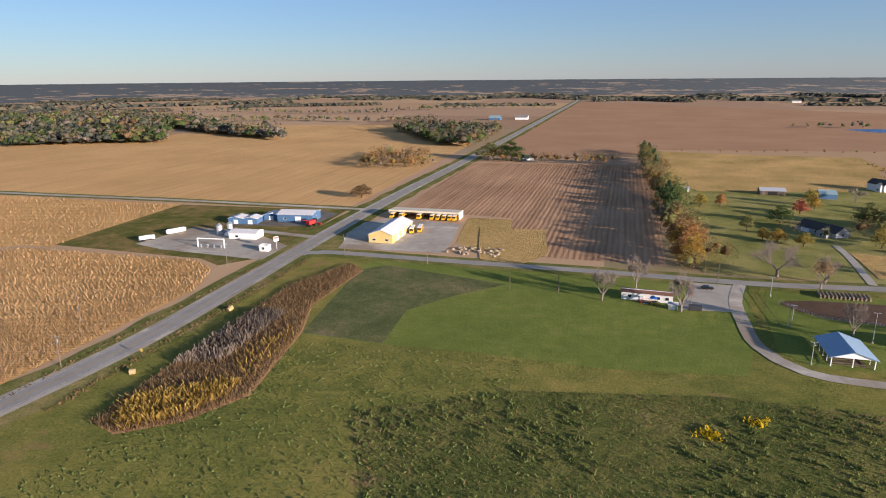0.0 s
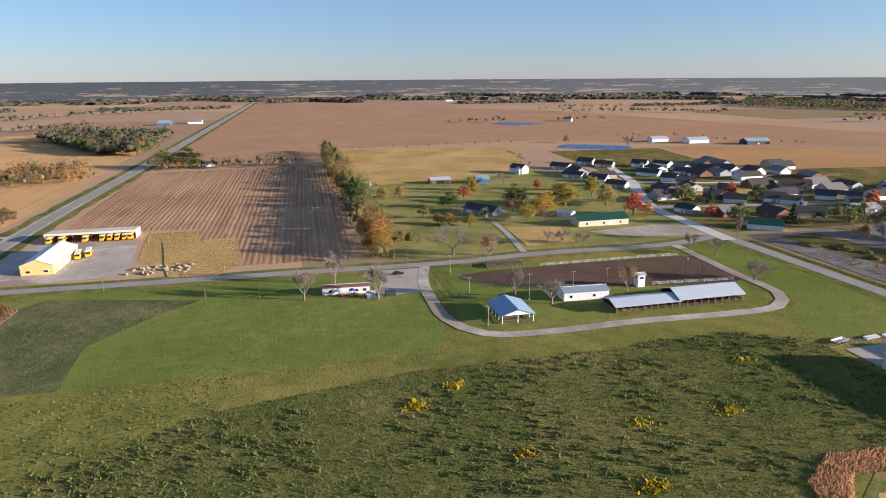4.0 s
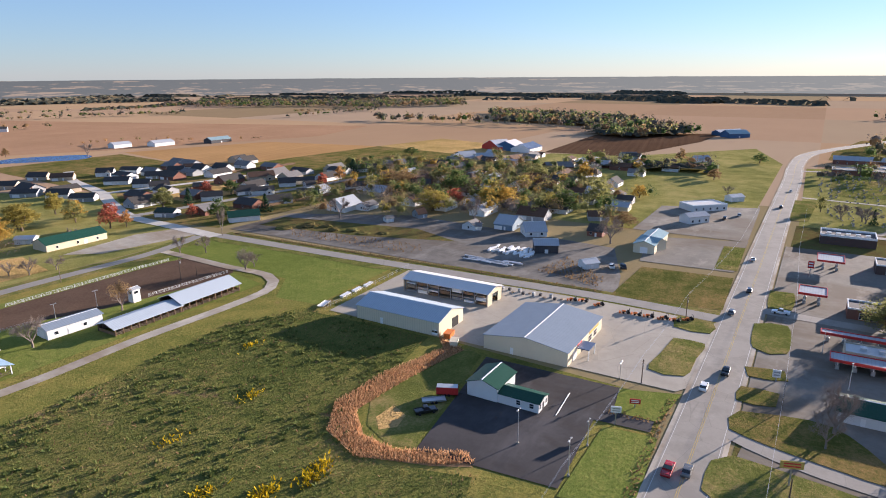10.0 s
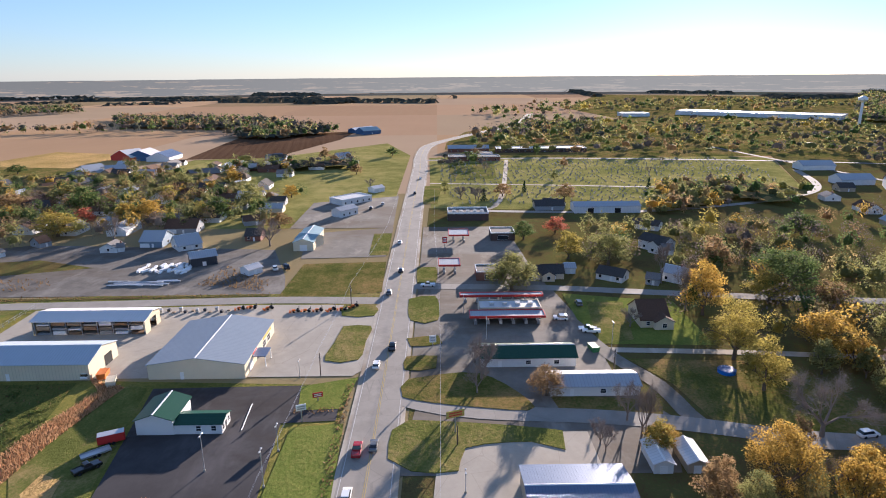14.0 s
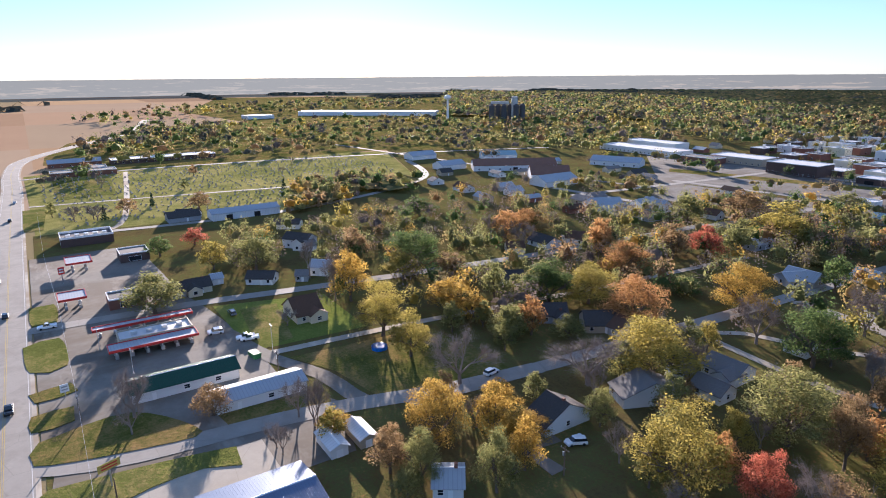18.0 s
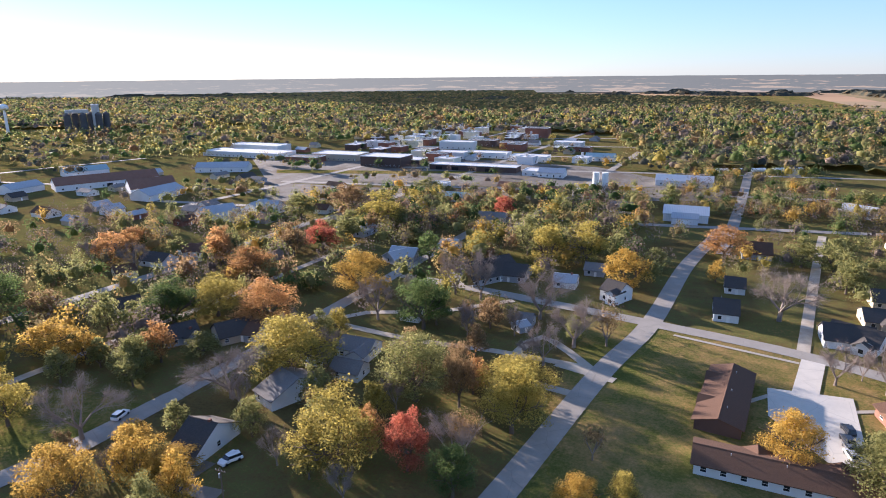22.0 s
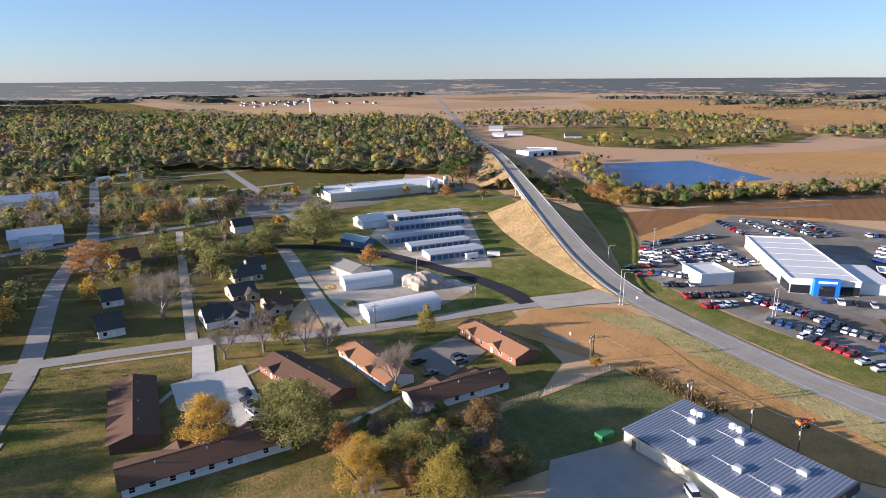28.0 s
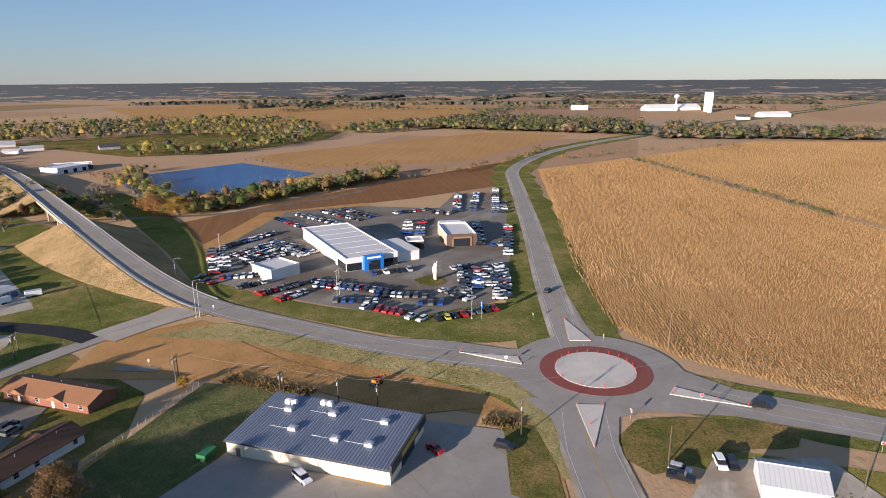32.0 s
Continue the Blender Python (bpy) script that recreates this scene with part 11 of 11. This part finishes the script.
stalks("store_weeds", STORE_WEEDS, 1.0, 0.35, "weed_dead", "rank russet weeds behind the low store", "weeds", 0.5)
stalks("store_weeds", STORE_WEEDS[::3], 0.8, 0.45, "weed_green", "green weeds behind the low store", "weeds", 0.6)
# the row of trees along the tilled field
rng = random.Random(4)
for i in range(64):
    t = i / 63
    kind = rng.choice(("green", "olive", "cedar", "green", "rust", "orange", "cedar")) if t > 0.2 else rng.choice(("orange", "gold", "rust", "bare", "orange"))
    if i > 26 and kind != "cedar":
        GARDEN.append((37 - 3 * t + rng.uniform(-3, 3), 276 + 430 * t, rng.uniform(10, 16)))
        continue
    tree(37 - 3 * t + rng.uniform(-3, 3), 276 + 430 * t, kind, rng.uniform(9, 17), rng.uniform(9, 14), "in the field hedge")
wood("hedge_trees", spots_along([(40, 274), (38, 360), (37, 470), (35, 600), (34, 640)], 4.5, 11, 71, 10), 0.42, "wood_brush", "brown and rust hedge trees beside the tilled field", 60, 0.5, solid=0.55)
wood("hedge_trees", spots_along([(39, 330), (37, 450), (35, 560), (34, 620)], 6, 15, 72, 8), 0.45, "wood_town", "green and olive hedge trees beside the tilled field", 80, 0.5, solid=0.55)
# garden trees between the houses
for i in range(55):
    GARDEN.append((rng.uniform(325, 560), rng.uniform(90, 290), rng.uniform(8, 13)))
for i in range(24):
    GARDEN.append((rng.uniform(330, 450), rng.uniform(280, 330), rng.uniform(8, 13)))
wood("garden_trees", [s for s in GARDEN if clear(s[0], s[1], 1.5)], 0.40, "wood_town", "garden trees in olive, rust and gold between houses", 110, 0.5, solid=0.62)
wood("bare_trees", GREY, 0.42, "wood_grey", "bare grey garden trees between houses", 80, 0.42, solid=0)
# more houses under the old town's trees
for i in range(64):
    x, y = rng.uniform(-120, 420), rng.uniform(-900, -560)
    if not clear(x, y, 6):
        continue
    house(x, y, rng.choice((0, 90, 180, 270)) - 8, rng.uniform(10, 16), rng.uniform(8, 11), 3.0, rng.choice(("white", "white", "cream", "grey", "tan", "brick")), rng.choice(("grey", "dark", "brown", "steel")), where="in the old town")
for i in range(36):
    x, y = rng.uniform(340, 600), rng.uniform(100, 290)
    if not clear(x, y, 6):
        continue
    house(x, y, rng.choice((0, 90, 180, 270)), rng.uniform(9, 15), rng.uniform(8, 10), 2.9, rng.choice(("white", "white", "cream", "grey", "tan", "brick")), rng.choice(("grey", "dark", "brown", "steel")), where="in the town")
for i in range(34):
    x, y = -520 - rng.uniform(0, 420), -2000 + rng.uniform(-120, 260)
    house(x - 0, y, rng.choice((0, 90)), 14, 10, 3.4, rng.choice(("white", "grey", "tan")), rng.choice(("dark", "grey")), where="in a far estate")
# cemetery stones
rng2 = random.Random(9)
bm = bmesh.new()
for i in range(46):
    for j in range(52):
        x, y = 392 + i * 4.6, -4 - j * 5.2
        if rng2.random() < 0.36 or not inside(np.array([x]), np.array([y]), [(384, -6), (600, 0), (640, -110), (590, -300), (450, -250), (376, -130)])[0] or abs(x - 460) < 4:
            continue
        w, h = rng2.uniform(0.28, 0.6), rng2.uniform(0.5, 1.15)
        x, y = x + rng2.uniform(-1.3, 1.3), y + rng2.uniform(-1.6, 1.6)
        box_into(bm, x - 0.14, x + 0.14, y - w, y + w, 0, h)
tagged(part("gravestones", bm, "stone", None), "rows of grey gravestones on the cemetery lawn", "gravestones", kind="stuff")
for x, y in ((402, -30), (440, -150), (520, -40), (560, -200), (480, -90), (430, -60), (500, -170), (545, -110)):
    tree(x, y, rng2.choice(("rust", "olive", "bare", "cedar")), rng2.uniform(7, 11), None, "among the gravestones")

# ---- small things ----
play = thing("play_set", 18, 225, 20, 0.05, "red, blue and green children's play set on grass", "play set")
for x, y in ((-1.0, -0.8), (1.0, -0.8), (1.0, 0.8), (-1.0, 0.8)):
    part("post", boxes((x - 0.07, x + 0.07, y - 0.07, y + 0.07, 0, 2.6)), "paint_red", play)
part("platform", boxes((-1.05, 1.05, -0.85, 0.85, 1.2, 1.3)), "wood_brown", play)
part("roof", prism([(-1.2, 2.6), (1.2, 2.6), (0, 3.3)], -1.0, 1.0, 1), "paint_blue", play)
part("slide", prism([(1.05, 1.25), (3.6, 0.2), (3.6, 0.3), (1.05, 1.4)], -0.4, 0.4, 1), "paint_green", play)
part("swing_beam", tube(((-1.0, 0, 2.4), (-4.6, 0, 2.4), 0.07, 0.07)), "paint_red", play)
for y in (-1.1, 1.1):
    part("swing_leg", tube(((-4.5, 0, 2.4), (-4.7, y, 0), 0.06, 0.06)), "paint_red", play)
for x in (-2.2, -3.4):
    part("swing_seat", boxes((x - 0.25, x + 0.25, -0.1, 0.1, 0.5, 0.55), (x - 0.24, x - 0.22, -0.01, 0.01, 0.55, 2.4), (x + 0.22, x + 0.24, -0.01, 0.01, 0.55, 2.4)), "paint_blue", play)
dg = thing("trencher", -142, -63, 160, 0.1, "orange-red trencher parked on bare brown soil", "digger")
part("body", boxes((-1.3, 1.2, -0.8, 0.8, 0.6, 1.5), bevel=0.1), "paint_orange", dg)
part("hood", boxes((0.2, 1.5, -0.6, 0.6, 1.5, 1.9), bevel=0.08), "paint_red", dg)
part("seat_frame", boxes((-0.9, -0.3, -0.4, 0.4, 1.5, 2.2), bevel=0.06), "rubber", dg)
part("boom", tube(((1.4, 0, 1.1), (3.0, 0, 1.9), 0.14, 0.12), ((3.0, 0, 1.9), (4.1, 0, 0.4), 0.12, 0.1)), "paint_orange", dg)
part("blade", boxes((-1.9, -1.7, -1.0, 1.0, 0.2, 0.9), bevel=0.03), "steel_grey", dg)
for sx in (-0.9, 0.9):
    for sy in (-0.95, 0.95):
        part("wheel", tube(((sx, sy - 0.16, 0.45), (sx, sy + 0.16, 0.45), 0.45, 0.45), n=14), "rubber", dg)
def bale(x, y, rot):
    ob = thing("hay_bale", x, y, rot, 0, "round straw bale beside the highway", "hay bale", "hay bales")
    part("roll", tube(((-0.75, 0, 0.75), (0.75, 0, 0.75), 0.78, 0.78), n=18), "straw", ob)
    part("twine", tube(((-0.3, 0, 0.75), (-0.2, 0, 0.75), 0.79, 0.79), ((0.2, 0, 0.75), (0.3, 0, 0.75), 0.79, 0.79), n=18), "log", ob)


bale(-126.5, 133, 30)
bale(-128, 183, 70)
bale(-128.5, 184.5, 60)


def round_bar(name, p, q, r, material, label, category, group=""):
    ob = part(name, tube((p, q, r, r * 0.95), n=8), material, None)
    return tagged(ob, label, category, group)


for i in range(26):
    x = 78 + (i % 13) * 1.35
    round_bar("log", (x, 246.5 + 0.3 * (i % 2), 0.35 + 0.6 * (i // 13)), (x + 0.4, 252.5, 0.35 + 0.6 * (i // 13)), 0.32, "log", "cut log in a long pile", "log", "log pile")
for i in range(40):
    bm = bmesh.new()
    bmesh.ops.create_icosphere(bm, subdivisions=1, radius=rng.uniform(0.5, 1.3))
    for v in bm.verts:
        v.co *= rng.uniform(0.75, 1.2)
        v.co.z *= 0.7
    r = tagged(part("boulder", bm, "rock", None), "brown limestone boulder at the yard's edge", "boulder", "boulders")
    r.location = (-74 + rng.uniform(0, 27), 276 + rng.uniform(0, 12) - (0 if i % 2 else 3), 0.3)
for i in range(34):
    x, y = 252 + rng.uniform(0, 12), 106 + rng.uniform(0, 22)
    ob = tagged(part("wrapped_pack", boxes((-2.2, 2.2, -0.6, 0.6, 0.05, rng.uniform(0.4, 1.1)), bevel=0.05), "trim_white", None), "white wrapped bundle of boards", "boards", "board bundles")
    ob.matrix_basis = pose(x, y, 0.1, 0, 0, rng.uniform(-30, 30))
for i in range(14):
    ob = tagged(part("pipe_pack", boxes((-4, 4, -0.5, 0.5, 0.05, 0.6), bevel=0.1), "steel_galv", None), "pale bundle of steel pipes on gravel", "pipes", "pipe bundles")
    ob.matrix_basis = pose(238 + rng.uniform(-2, 4), 108 + i * 1.6, 0.1, 0, 0, 85 + rng.uniform(-8, 8))


def heap(x, y, r, h, material, label):
    bm = bmesh.new()
    bmesh.ops.create_uvsphere(bm, u_segments=28, v_segments=14, radius=1.0)
    for v in bm.verts:
        d = 1 + 0.3 * noise.noise(v.co * 2.0 + Vector((x, y, 0))) + 0.12 * noise.noise(v.co * 6.0)
        z = max(v.co.z, -0.05)
        v.co = Vector((v.co.x * r * d, v.co.y * r * d, z ** 1.0 * h * d if z > 0 else -0.1))
    ob = tagged(part("mound", bm, material, None), label, "mound", "mounds")
    ob.location = (x, y, 0.05)


heap(-124, -204, 9.0, 4.0, "gravel", "large grey gravel heap in the contractor yard")
heap(-133, -196, 4.0, 1.6, "gravel", "pale gravel heap in the contractor yard")
heap(-90, -198, 2.4, 1.2, "leaf_litter", "brown soil heap in the contractor yard")
heap(-92, -219, 2.4, 1.0, "dry_grass", "yellow sand heap in the contractor yard")
for i in range(7):
    heap(246 + rng.uniform(-8, 14), 190 + i * 9, rng.uniform(3, 6), rng.uniform(0.6, 1.5), "leaf_litter", "weedy soil heap in the storage yard")


def trailer(x, y, rot, colour, label, box=True):
    ob = thing("trailer", x, y, rot, 0, label, "trailer", "trailers")
    if box:
        part("box", boxes((-2.8, 2.8, -1.1, 1.1, 0.55, 2.5), bevel=0.06), colour, ob)
        part("roof", boxes((-2.75, 2.75, -1.05, 1.05, 2.5, 2.58)), "steel_galv", ob)
    else:
        part("deck", boxes((-3.0, 3.0, -1.1, 1.1, 0.6, 0.75)), "steel_galv", ob)
        part("rail", boxes((-3.0, 3.0, -1.12, -1.06, 0.75, 1.0), (-3.0, 3.0, 1.06, 1.12, 0.75, 1.0)), "steel_grey", ob)
    part("drawbar", boxes((2.8, 4.2, -0.06, 0.06, 0.5, 0.6)), "trim_dark", ob)
    for sx in (-0.5, 0.4):
        for s in (-1.15, 1.15):
            part("wheel", tube(((sx, s - 0.1, 0.38), (sx, s + 0.1, 0.38), 0.38, 0.38), n=12), "rubber", ob)
    return ob


trailer(126, 74.5, -65, "paint_red", "red box trailer parked on the lawn")
trailer(121, 75.5, -50, "trim_white", "low flat trailer parked on the lawn", box=False)
car(115.5, 74.5, -40, "pickup", "black", "parked on the lawn", 0.1)
trailer(-161, -221, -10, "trim_white", "white box trailer at the storage rows")
trailer(-171, -217.5, -35, "trim_white", "white box trailer at the storage rows")
for x, y, rot, m, lb in ((158.5, 93.0, 10, "paint_orange", "orange waste skip beside the warehouse"), (154, 88.5, 20, "steel_cream", "pale waste skip beside the warehouse"), (32, 223, 0, "trim_dark", "dark waste container on gravel"), (-100, -85.5, 0, "paint_green", "green waste container behind the store"), (172, -46, 10, "paint_green", "green waste container behind the shops")):
    sk = thing("skip", x, y, rot, 0, lb, "skip", "skips")
    part("tub", prism([(-1.0, 0.15), (1.0, 0.15), (1.2, 1.7), (-1.2, 1.7)], -2.0, 2.0, 0), m, sk)
    part("rim", boxes((-2.05, 2.05, -1.25, -1.15, 1.6, 1.75), (-2.05, 2.05, 1.15, 1.25, 1.6, 1.75)), m, sk)
# machines for sale by the building store
for i, (x, y) in enumerate(((206, 46), (206.5, 42), (207, 37.5), (207, 33.5), (206, 50), (209, 60), (210, 66), (209, 70), (210, 30))):
    mc = thing("garden_tractor", x, y, 90 + 20 * (i % 3), 0.1, "orange compact tractor lined up on concrete", "tractor", "tractors")
    part("hood", boxes((0.2, 1.4, -0.35, 0.35, 0.5, 1.1), bevel=0.08), "paint_orange", mc)
    part("seat_deck", boxes((-1.2, 0.2, -0.55, 0.55, 0.45, 0.75), bevel=0.05), "trim_dark", mc)
    part("seat", boxes((-0.9, -0.4, -0.3, 0.3, 0.75, 1.3), bevel=0.06), "rubber", mc)
    part("roll_bar", boxes((-1.1, -1.0, -0.5, -0.42, 0.7, 1.9), (-1.1, -1.0, 0.42, 0.5, 0.7, 1.9), (-1.1, -1.0, -0.5, 0.5, 1.85, 1.95)), "trim_dark", mc)
    part("loader", boxes((1.9, 2.4, -0.7, 0.7, 0.15, 0.7), (0.6, 2.0, -0.5, -0.42, 0.5, 0.62), (0.6, 2.0, 0.42, 0.5, 0.5, 0.62)), "paint_orange", mc)
    for sx, r in ((-0.7, 0.55), (0.95, 0.35)):
        for s in (-0.6, 0.6):
            part("wheel", tube(((sx, s - 0.14, r), (sx, s + 0.14, r), r, r), n=12), "rubber", mc)
for i in range(16):
    pal = tagged(part("pallet_stack", boxes((-0.6, 0.6, -0.5, 0.5, 0.0, 0.4 + 0.5 * (i % 3)), bevel=0.03), ("log", "trim_dark", "steel_grey")[i % 3], None), "stack of goods on a pallet behind the lumber shed", "pallet", "pallets")
    pal.location = (208 - (i % 2) * 1.6, 74 + i * 2.1, 0.12)
ka = trailer(160, 146, 15, "paint_orange", "low orange trailer beside the gravel edge", box=False)
for i in range(3):
    tb = tagged(part("boat_hull", prism([(-0.9, 0.6), (0.9, 0.6), (0.6, 0.0), (-0.6, 0.0)], -2.6, 2.6, 0), "trim_white", None), "white upturned tub beside the yard fence", "tub", "tubs")
    tb.matrix_basis = pose(172 + i * 7, 146, 0.1, 0, 0, 5)
# red and white marker posts of the roundabout
mk = bpy.data.meshes.new("marker_post")
bm = tube(((0, 0, 0), (0, 0, 1.1), 0.09, 0.07), n=8)
bm.to_mesh(mk)
bm.free()
mk.materials.append(MATS["paint_red"])
for i in range(22):
    a = 2 * math.pi * i / 22
    if 5 < i < 17 or i % 2:
        ob = tagged(new("marker_post", mk), "red plastic marker post on a kerb", "marker post", "marker posts")
        ob.location = (-167.3 + 11.0 * math.cos(a), -7 + 11.0 * math.sin(a), 0.42)
for x, y in ((-145.6, -10), (-147, -4), (-137, -6), (-128, -4.4), (-158, 13), (-162, 14), (-158, 24), (-156.8, 31), (-187, -10), (-185.5, -16), (-203, -19.6), (-165, -27.6), (-169, -29.4), (-167.5, -46.5)):
    ob = tagged(new("marker_post", mk), "red plastic marker post on a kerb", "marker post", "marker posts")
    ob.location = (x, y, 0.42)
for x, y, rot in ((-143, 3, 30), (-156, 20, 120), (-188, -6, 200), (-164, -32, 280), (-176, -140, 250), (-200, -30, 200), (-144, 56, 100), (-133, -130, 250)):
    ts = thing("road_sign", x, y, rot, 0, "small road sign on a steel post", "road sign", "road signs")
    part("post", tube(((0, 0, 0), (0, 0, 2.4), 0.04, 0.04)), "steel_galv", ts)
    part("plate", boxes((-0.4, 0.4, -0.03, 0.03, 1.8, 2.6), bevel=0.02), "trim_white", ts)
    part("border", boxes((-0.3, 0.3, -0.05, -0.03, 1.9, 2.5)), "paint_red", ts)
ys = thing("warning_sign", -131.5, 143, 0, 0, "yellow diamond warning sign beside the highway", "road sign", "road signs")
part("post", tube(((0, 0, 0), (0, 0, 2.4), 0.05, 0.05)), "wood_grey", ys)
o = part("plate", boxes((-0.5, 0.5, -0.03, 0.03, -0.5, 0.5), bevel=0.02), "paint_yellow", ys)
o.matrix_basis = pose(0, -0.06, 2.4, 0, 45, 0)
# fences
fence("arena_fence", [(101, 244.5), (157, 244.5), (168, 244)], 1.3, 3.0, "trim_white", "white plank fence along the arena", rails=3)
fence("arena_fence", [(134, 209.5), (169, 207)], 1.3, 3.0, "trim_white", "white plank fence beside the barns", rails=3)
fence("arena_rail", [(62, 238), (72, 224), (98, 219)], 1.2, 3.0, "steel_grey", "grey pipe fence along the arena", rails=3)
fence("loop_fence", [(56, 250), (57, 212)], 1.2, 3.0, "wood_grey", "low rail fence inside the loop", rails=2)
fence("chain_fence", [(-88, -108.5), (-127, -108.5)], 1.7, 2.4, "steel_galv", "grey chain fence behind the apartments", rails=3)
fence("yard_fence", [(157, 143), (213, 145)], 1.6, 3.0, "steel_grey", "chain fence along the supply yard", rails=2)
fence("estate_fence", [(250, 300), (330, 285), (400, 276)], 1.8, 2.4, "wood_brown", "brown board fence behind the houses", rails=2, solid=True)
fence("estate_fence", [(360, 430), (430, 418)], 1.8, 2.4, "wood_brown", "tan board fence behind the new houses", rails=2, solid=True)
# overhead lines
for zz in (8.2, 8.6):
    wire([(40, 34, zz), (100, 34, zz), (157.5, 32.8, zz), (212.2, 31.5, zz), (300, 25, zz), (390, 25, zz)])
    wire([(40, 1, zz), (105, 0, zz), (159.5, -0.3, zz), (225, 0, zz), (300, 2, zz), (400, 2, zz)])
wire([(-128.6, -112, 8.5), (-128.6, -83.4, 8.5), (-128, -67, 9), (-130, -57, 8.5), (-134, -30, 9)], label="overhead line behind the low store")
wire([(-134, -30, 9), (-168, 22, 8), (-150, 120, 8), (-148, 240, 8)], label="overhead line across the roundabout")
# a freight train by the woods
for i in range(5):
    tk = tank("tank_wagon", -20 - i * 14, -556 - i * 6, 24, 10, 1.5, "white railway tank wagon", 1.0)
# low kerb blocks by the black lot
for i in range(9):
    kb = tagged(part("wheel_stop", boxes((-0.9, 0.9, -0.1, 0.1, 0, 0.14), bevel=0.03), "trim_white", None), "white concrete wheel stop on the black lot", "wheel stop", "wheel stops")
    kb.matrix_basis = pose(131 + i * 1.3, 46.5 + i * 0.1, 0.15, 0, 0, 0)
pool = thing("garden_pool", 156.4, -79, 0, 0, "round blue garden pool", "pool")
part("wall", tube(((0, 0, 0), (0, 0, 1.2), 2.4, 2.4), n=24), "paint_blue", pool)
part("water", tube(((0, 0, 1.2), (0, 0, 1.22), 2.3, 2.3), n=24), "water", pool)
# woods and farm hedges over the far plain
rng3 = random.Random(21)
bands = []
for i in range(330):
    r, a = 1900 + 2850 * rng3.random() ** 0.75, rng3.uniform(0, 2 * math.pi)
    cx, cy = r * math.cos(a), r * math.sin(a)
    if -300 < cx < 900 and 0 < cy < 2100 or (-2300 < cx < -100 and -2400 < cy < -1100) or (r < 2500 and rng3.random() < 0.45):
        continue
    along = radians(rng3.choice((0, 90)) + rng3.uniform(-5, 5))
    long_, wide_ = rng3.uniform(120, 700) * (r / 2200), rng3.choice((9, 12, 14, 60, 120)) * (r / 2500)
    u, v = Vector((math.cos(along), math.sin(along))) * long_ / 2, Vector((-math.sin(along), math.cos(along))) * wide_ / 2
    c = Vector((cx, cy))
    if max((c + u).length, (c - u).length) < 4830:
        bands.append(([tuple(c - u - v), tuple(c + u - v * rng3.uniform(0.4, 1)), tuple(c + u + v), tuple(c - u + v * rng3.uniform(0.4, 1))], rng3.uniform(9, 14), max(10.0, r / 140)))
for i in range(120):
    r, a = rng3.uniform(3700, 4780), 2 * math.pi * i / 120
    c = Vector((r * math.cos(a), r * math.sin(a)))
    u, v = Vector((-math.sin(a), math.cos(a))) * rng3.uniform(150, 420), Vector((math.cos(a), math.sin(a))) * rng3.uniform(15, 60)
    if (c + u + v).length < 4880:
        bands.append(([tuple(c - u - v), tuple(c + u - v), tuple(c + u + v), tuple(c - u + v)], rng3.uniform(8, 13), 28.0))
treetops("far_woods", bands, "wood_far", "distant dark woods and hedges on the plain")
for i in range(46):
    x, y = rng3.uniform(150, 430), rng3.uniform(-420, -235)
    if not clear(x, y, 6):
        continue
    house(x, y, rng3.choice((0, 90, 180, 270)) - 5, rng3.uniform(9, 15), rng3.uniform(7, 10), 2.9, rng3.choice(("white", "white", "cream", "grey", "tan", "brick")), rng3.choice(("grey", "dark", "brown", "steel")), where="in the town")
for k, x0, x1, y0, y1, roofs, label in ((80, 225, 420, 290, 520, ("dark", "dark", "grey"), "in the new estate"), (70, 320, 600, 120, 300, ("dark", "grey", "brown", "steel"), "in the town")):
    for i in range(k):
        x, y = rng3.uniform(x0, x1), rng3.uniform(y0, y1)
        if clear(x, y, 8):
            house(x, y, rng3.choice((0, 90, 180, 270)), rng3.uniform(14, 20), rng3.uniform(10, 13), 3.0, rng3.choice(("white", "tan", "grey", "white", "brick")), rng3.choice(roofs), garage=i % 2 == 0, where=label)
# shops and works of the old town centre
DOWNTOWN = [(352, -607), (432, -821), (249, -958), (76, -601), (65, -506), (195, -462), (278, -474)]
for x, y, h in spots_in(DOWNTOWN, 30, 1.0, 31):
    w, d = rng3.uniform(13, 24), rng3.uniform(10, 17)
    if clear(x, y, max(w, d) / 2) and inside(np.array([x]), np.array([y]), DOWNTOWN)[0]:
        wall, roof, words = rng3.choice((("brick_red", "roof_tar", "red brick shop with a dark flat roof"), ("block_cream", "roof_membrane", "cream block shop with a white flat roof"), ("brick_dark", "roof_membrane", "dark brick shop with a pale flat roof"), ("steel_white", "roof_bright", "white steel works with a pale flat roof")))
        shop = building("shop", x, y, rng3.choice((0, 90)) - 6, w, d, rng3.uniform(4.5, 8), wall, roof, words + " in the town centre", "shop", flat=True, group="town shops", openings=[("f", -3, "win:2.0:1.8", 0.8), ("f", 2, "door:1.4:2.2"), ("b", 0, "win:1.4:1.6", 0.9)])
        part("roof_unit", boxes((-1.2, 1.2, -1.0, 1.0, 4.6, 9.2), bevel=0.05), "steel_galv", shop)
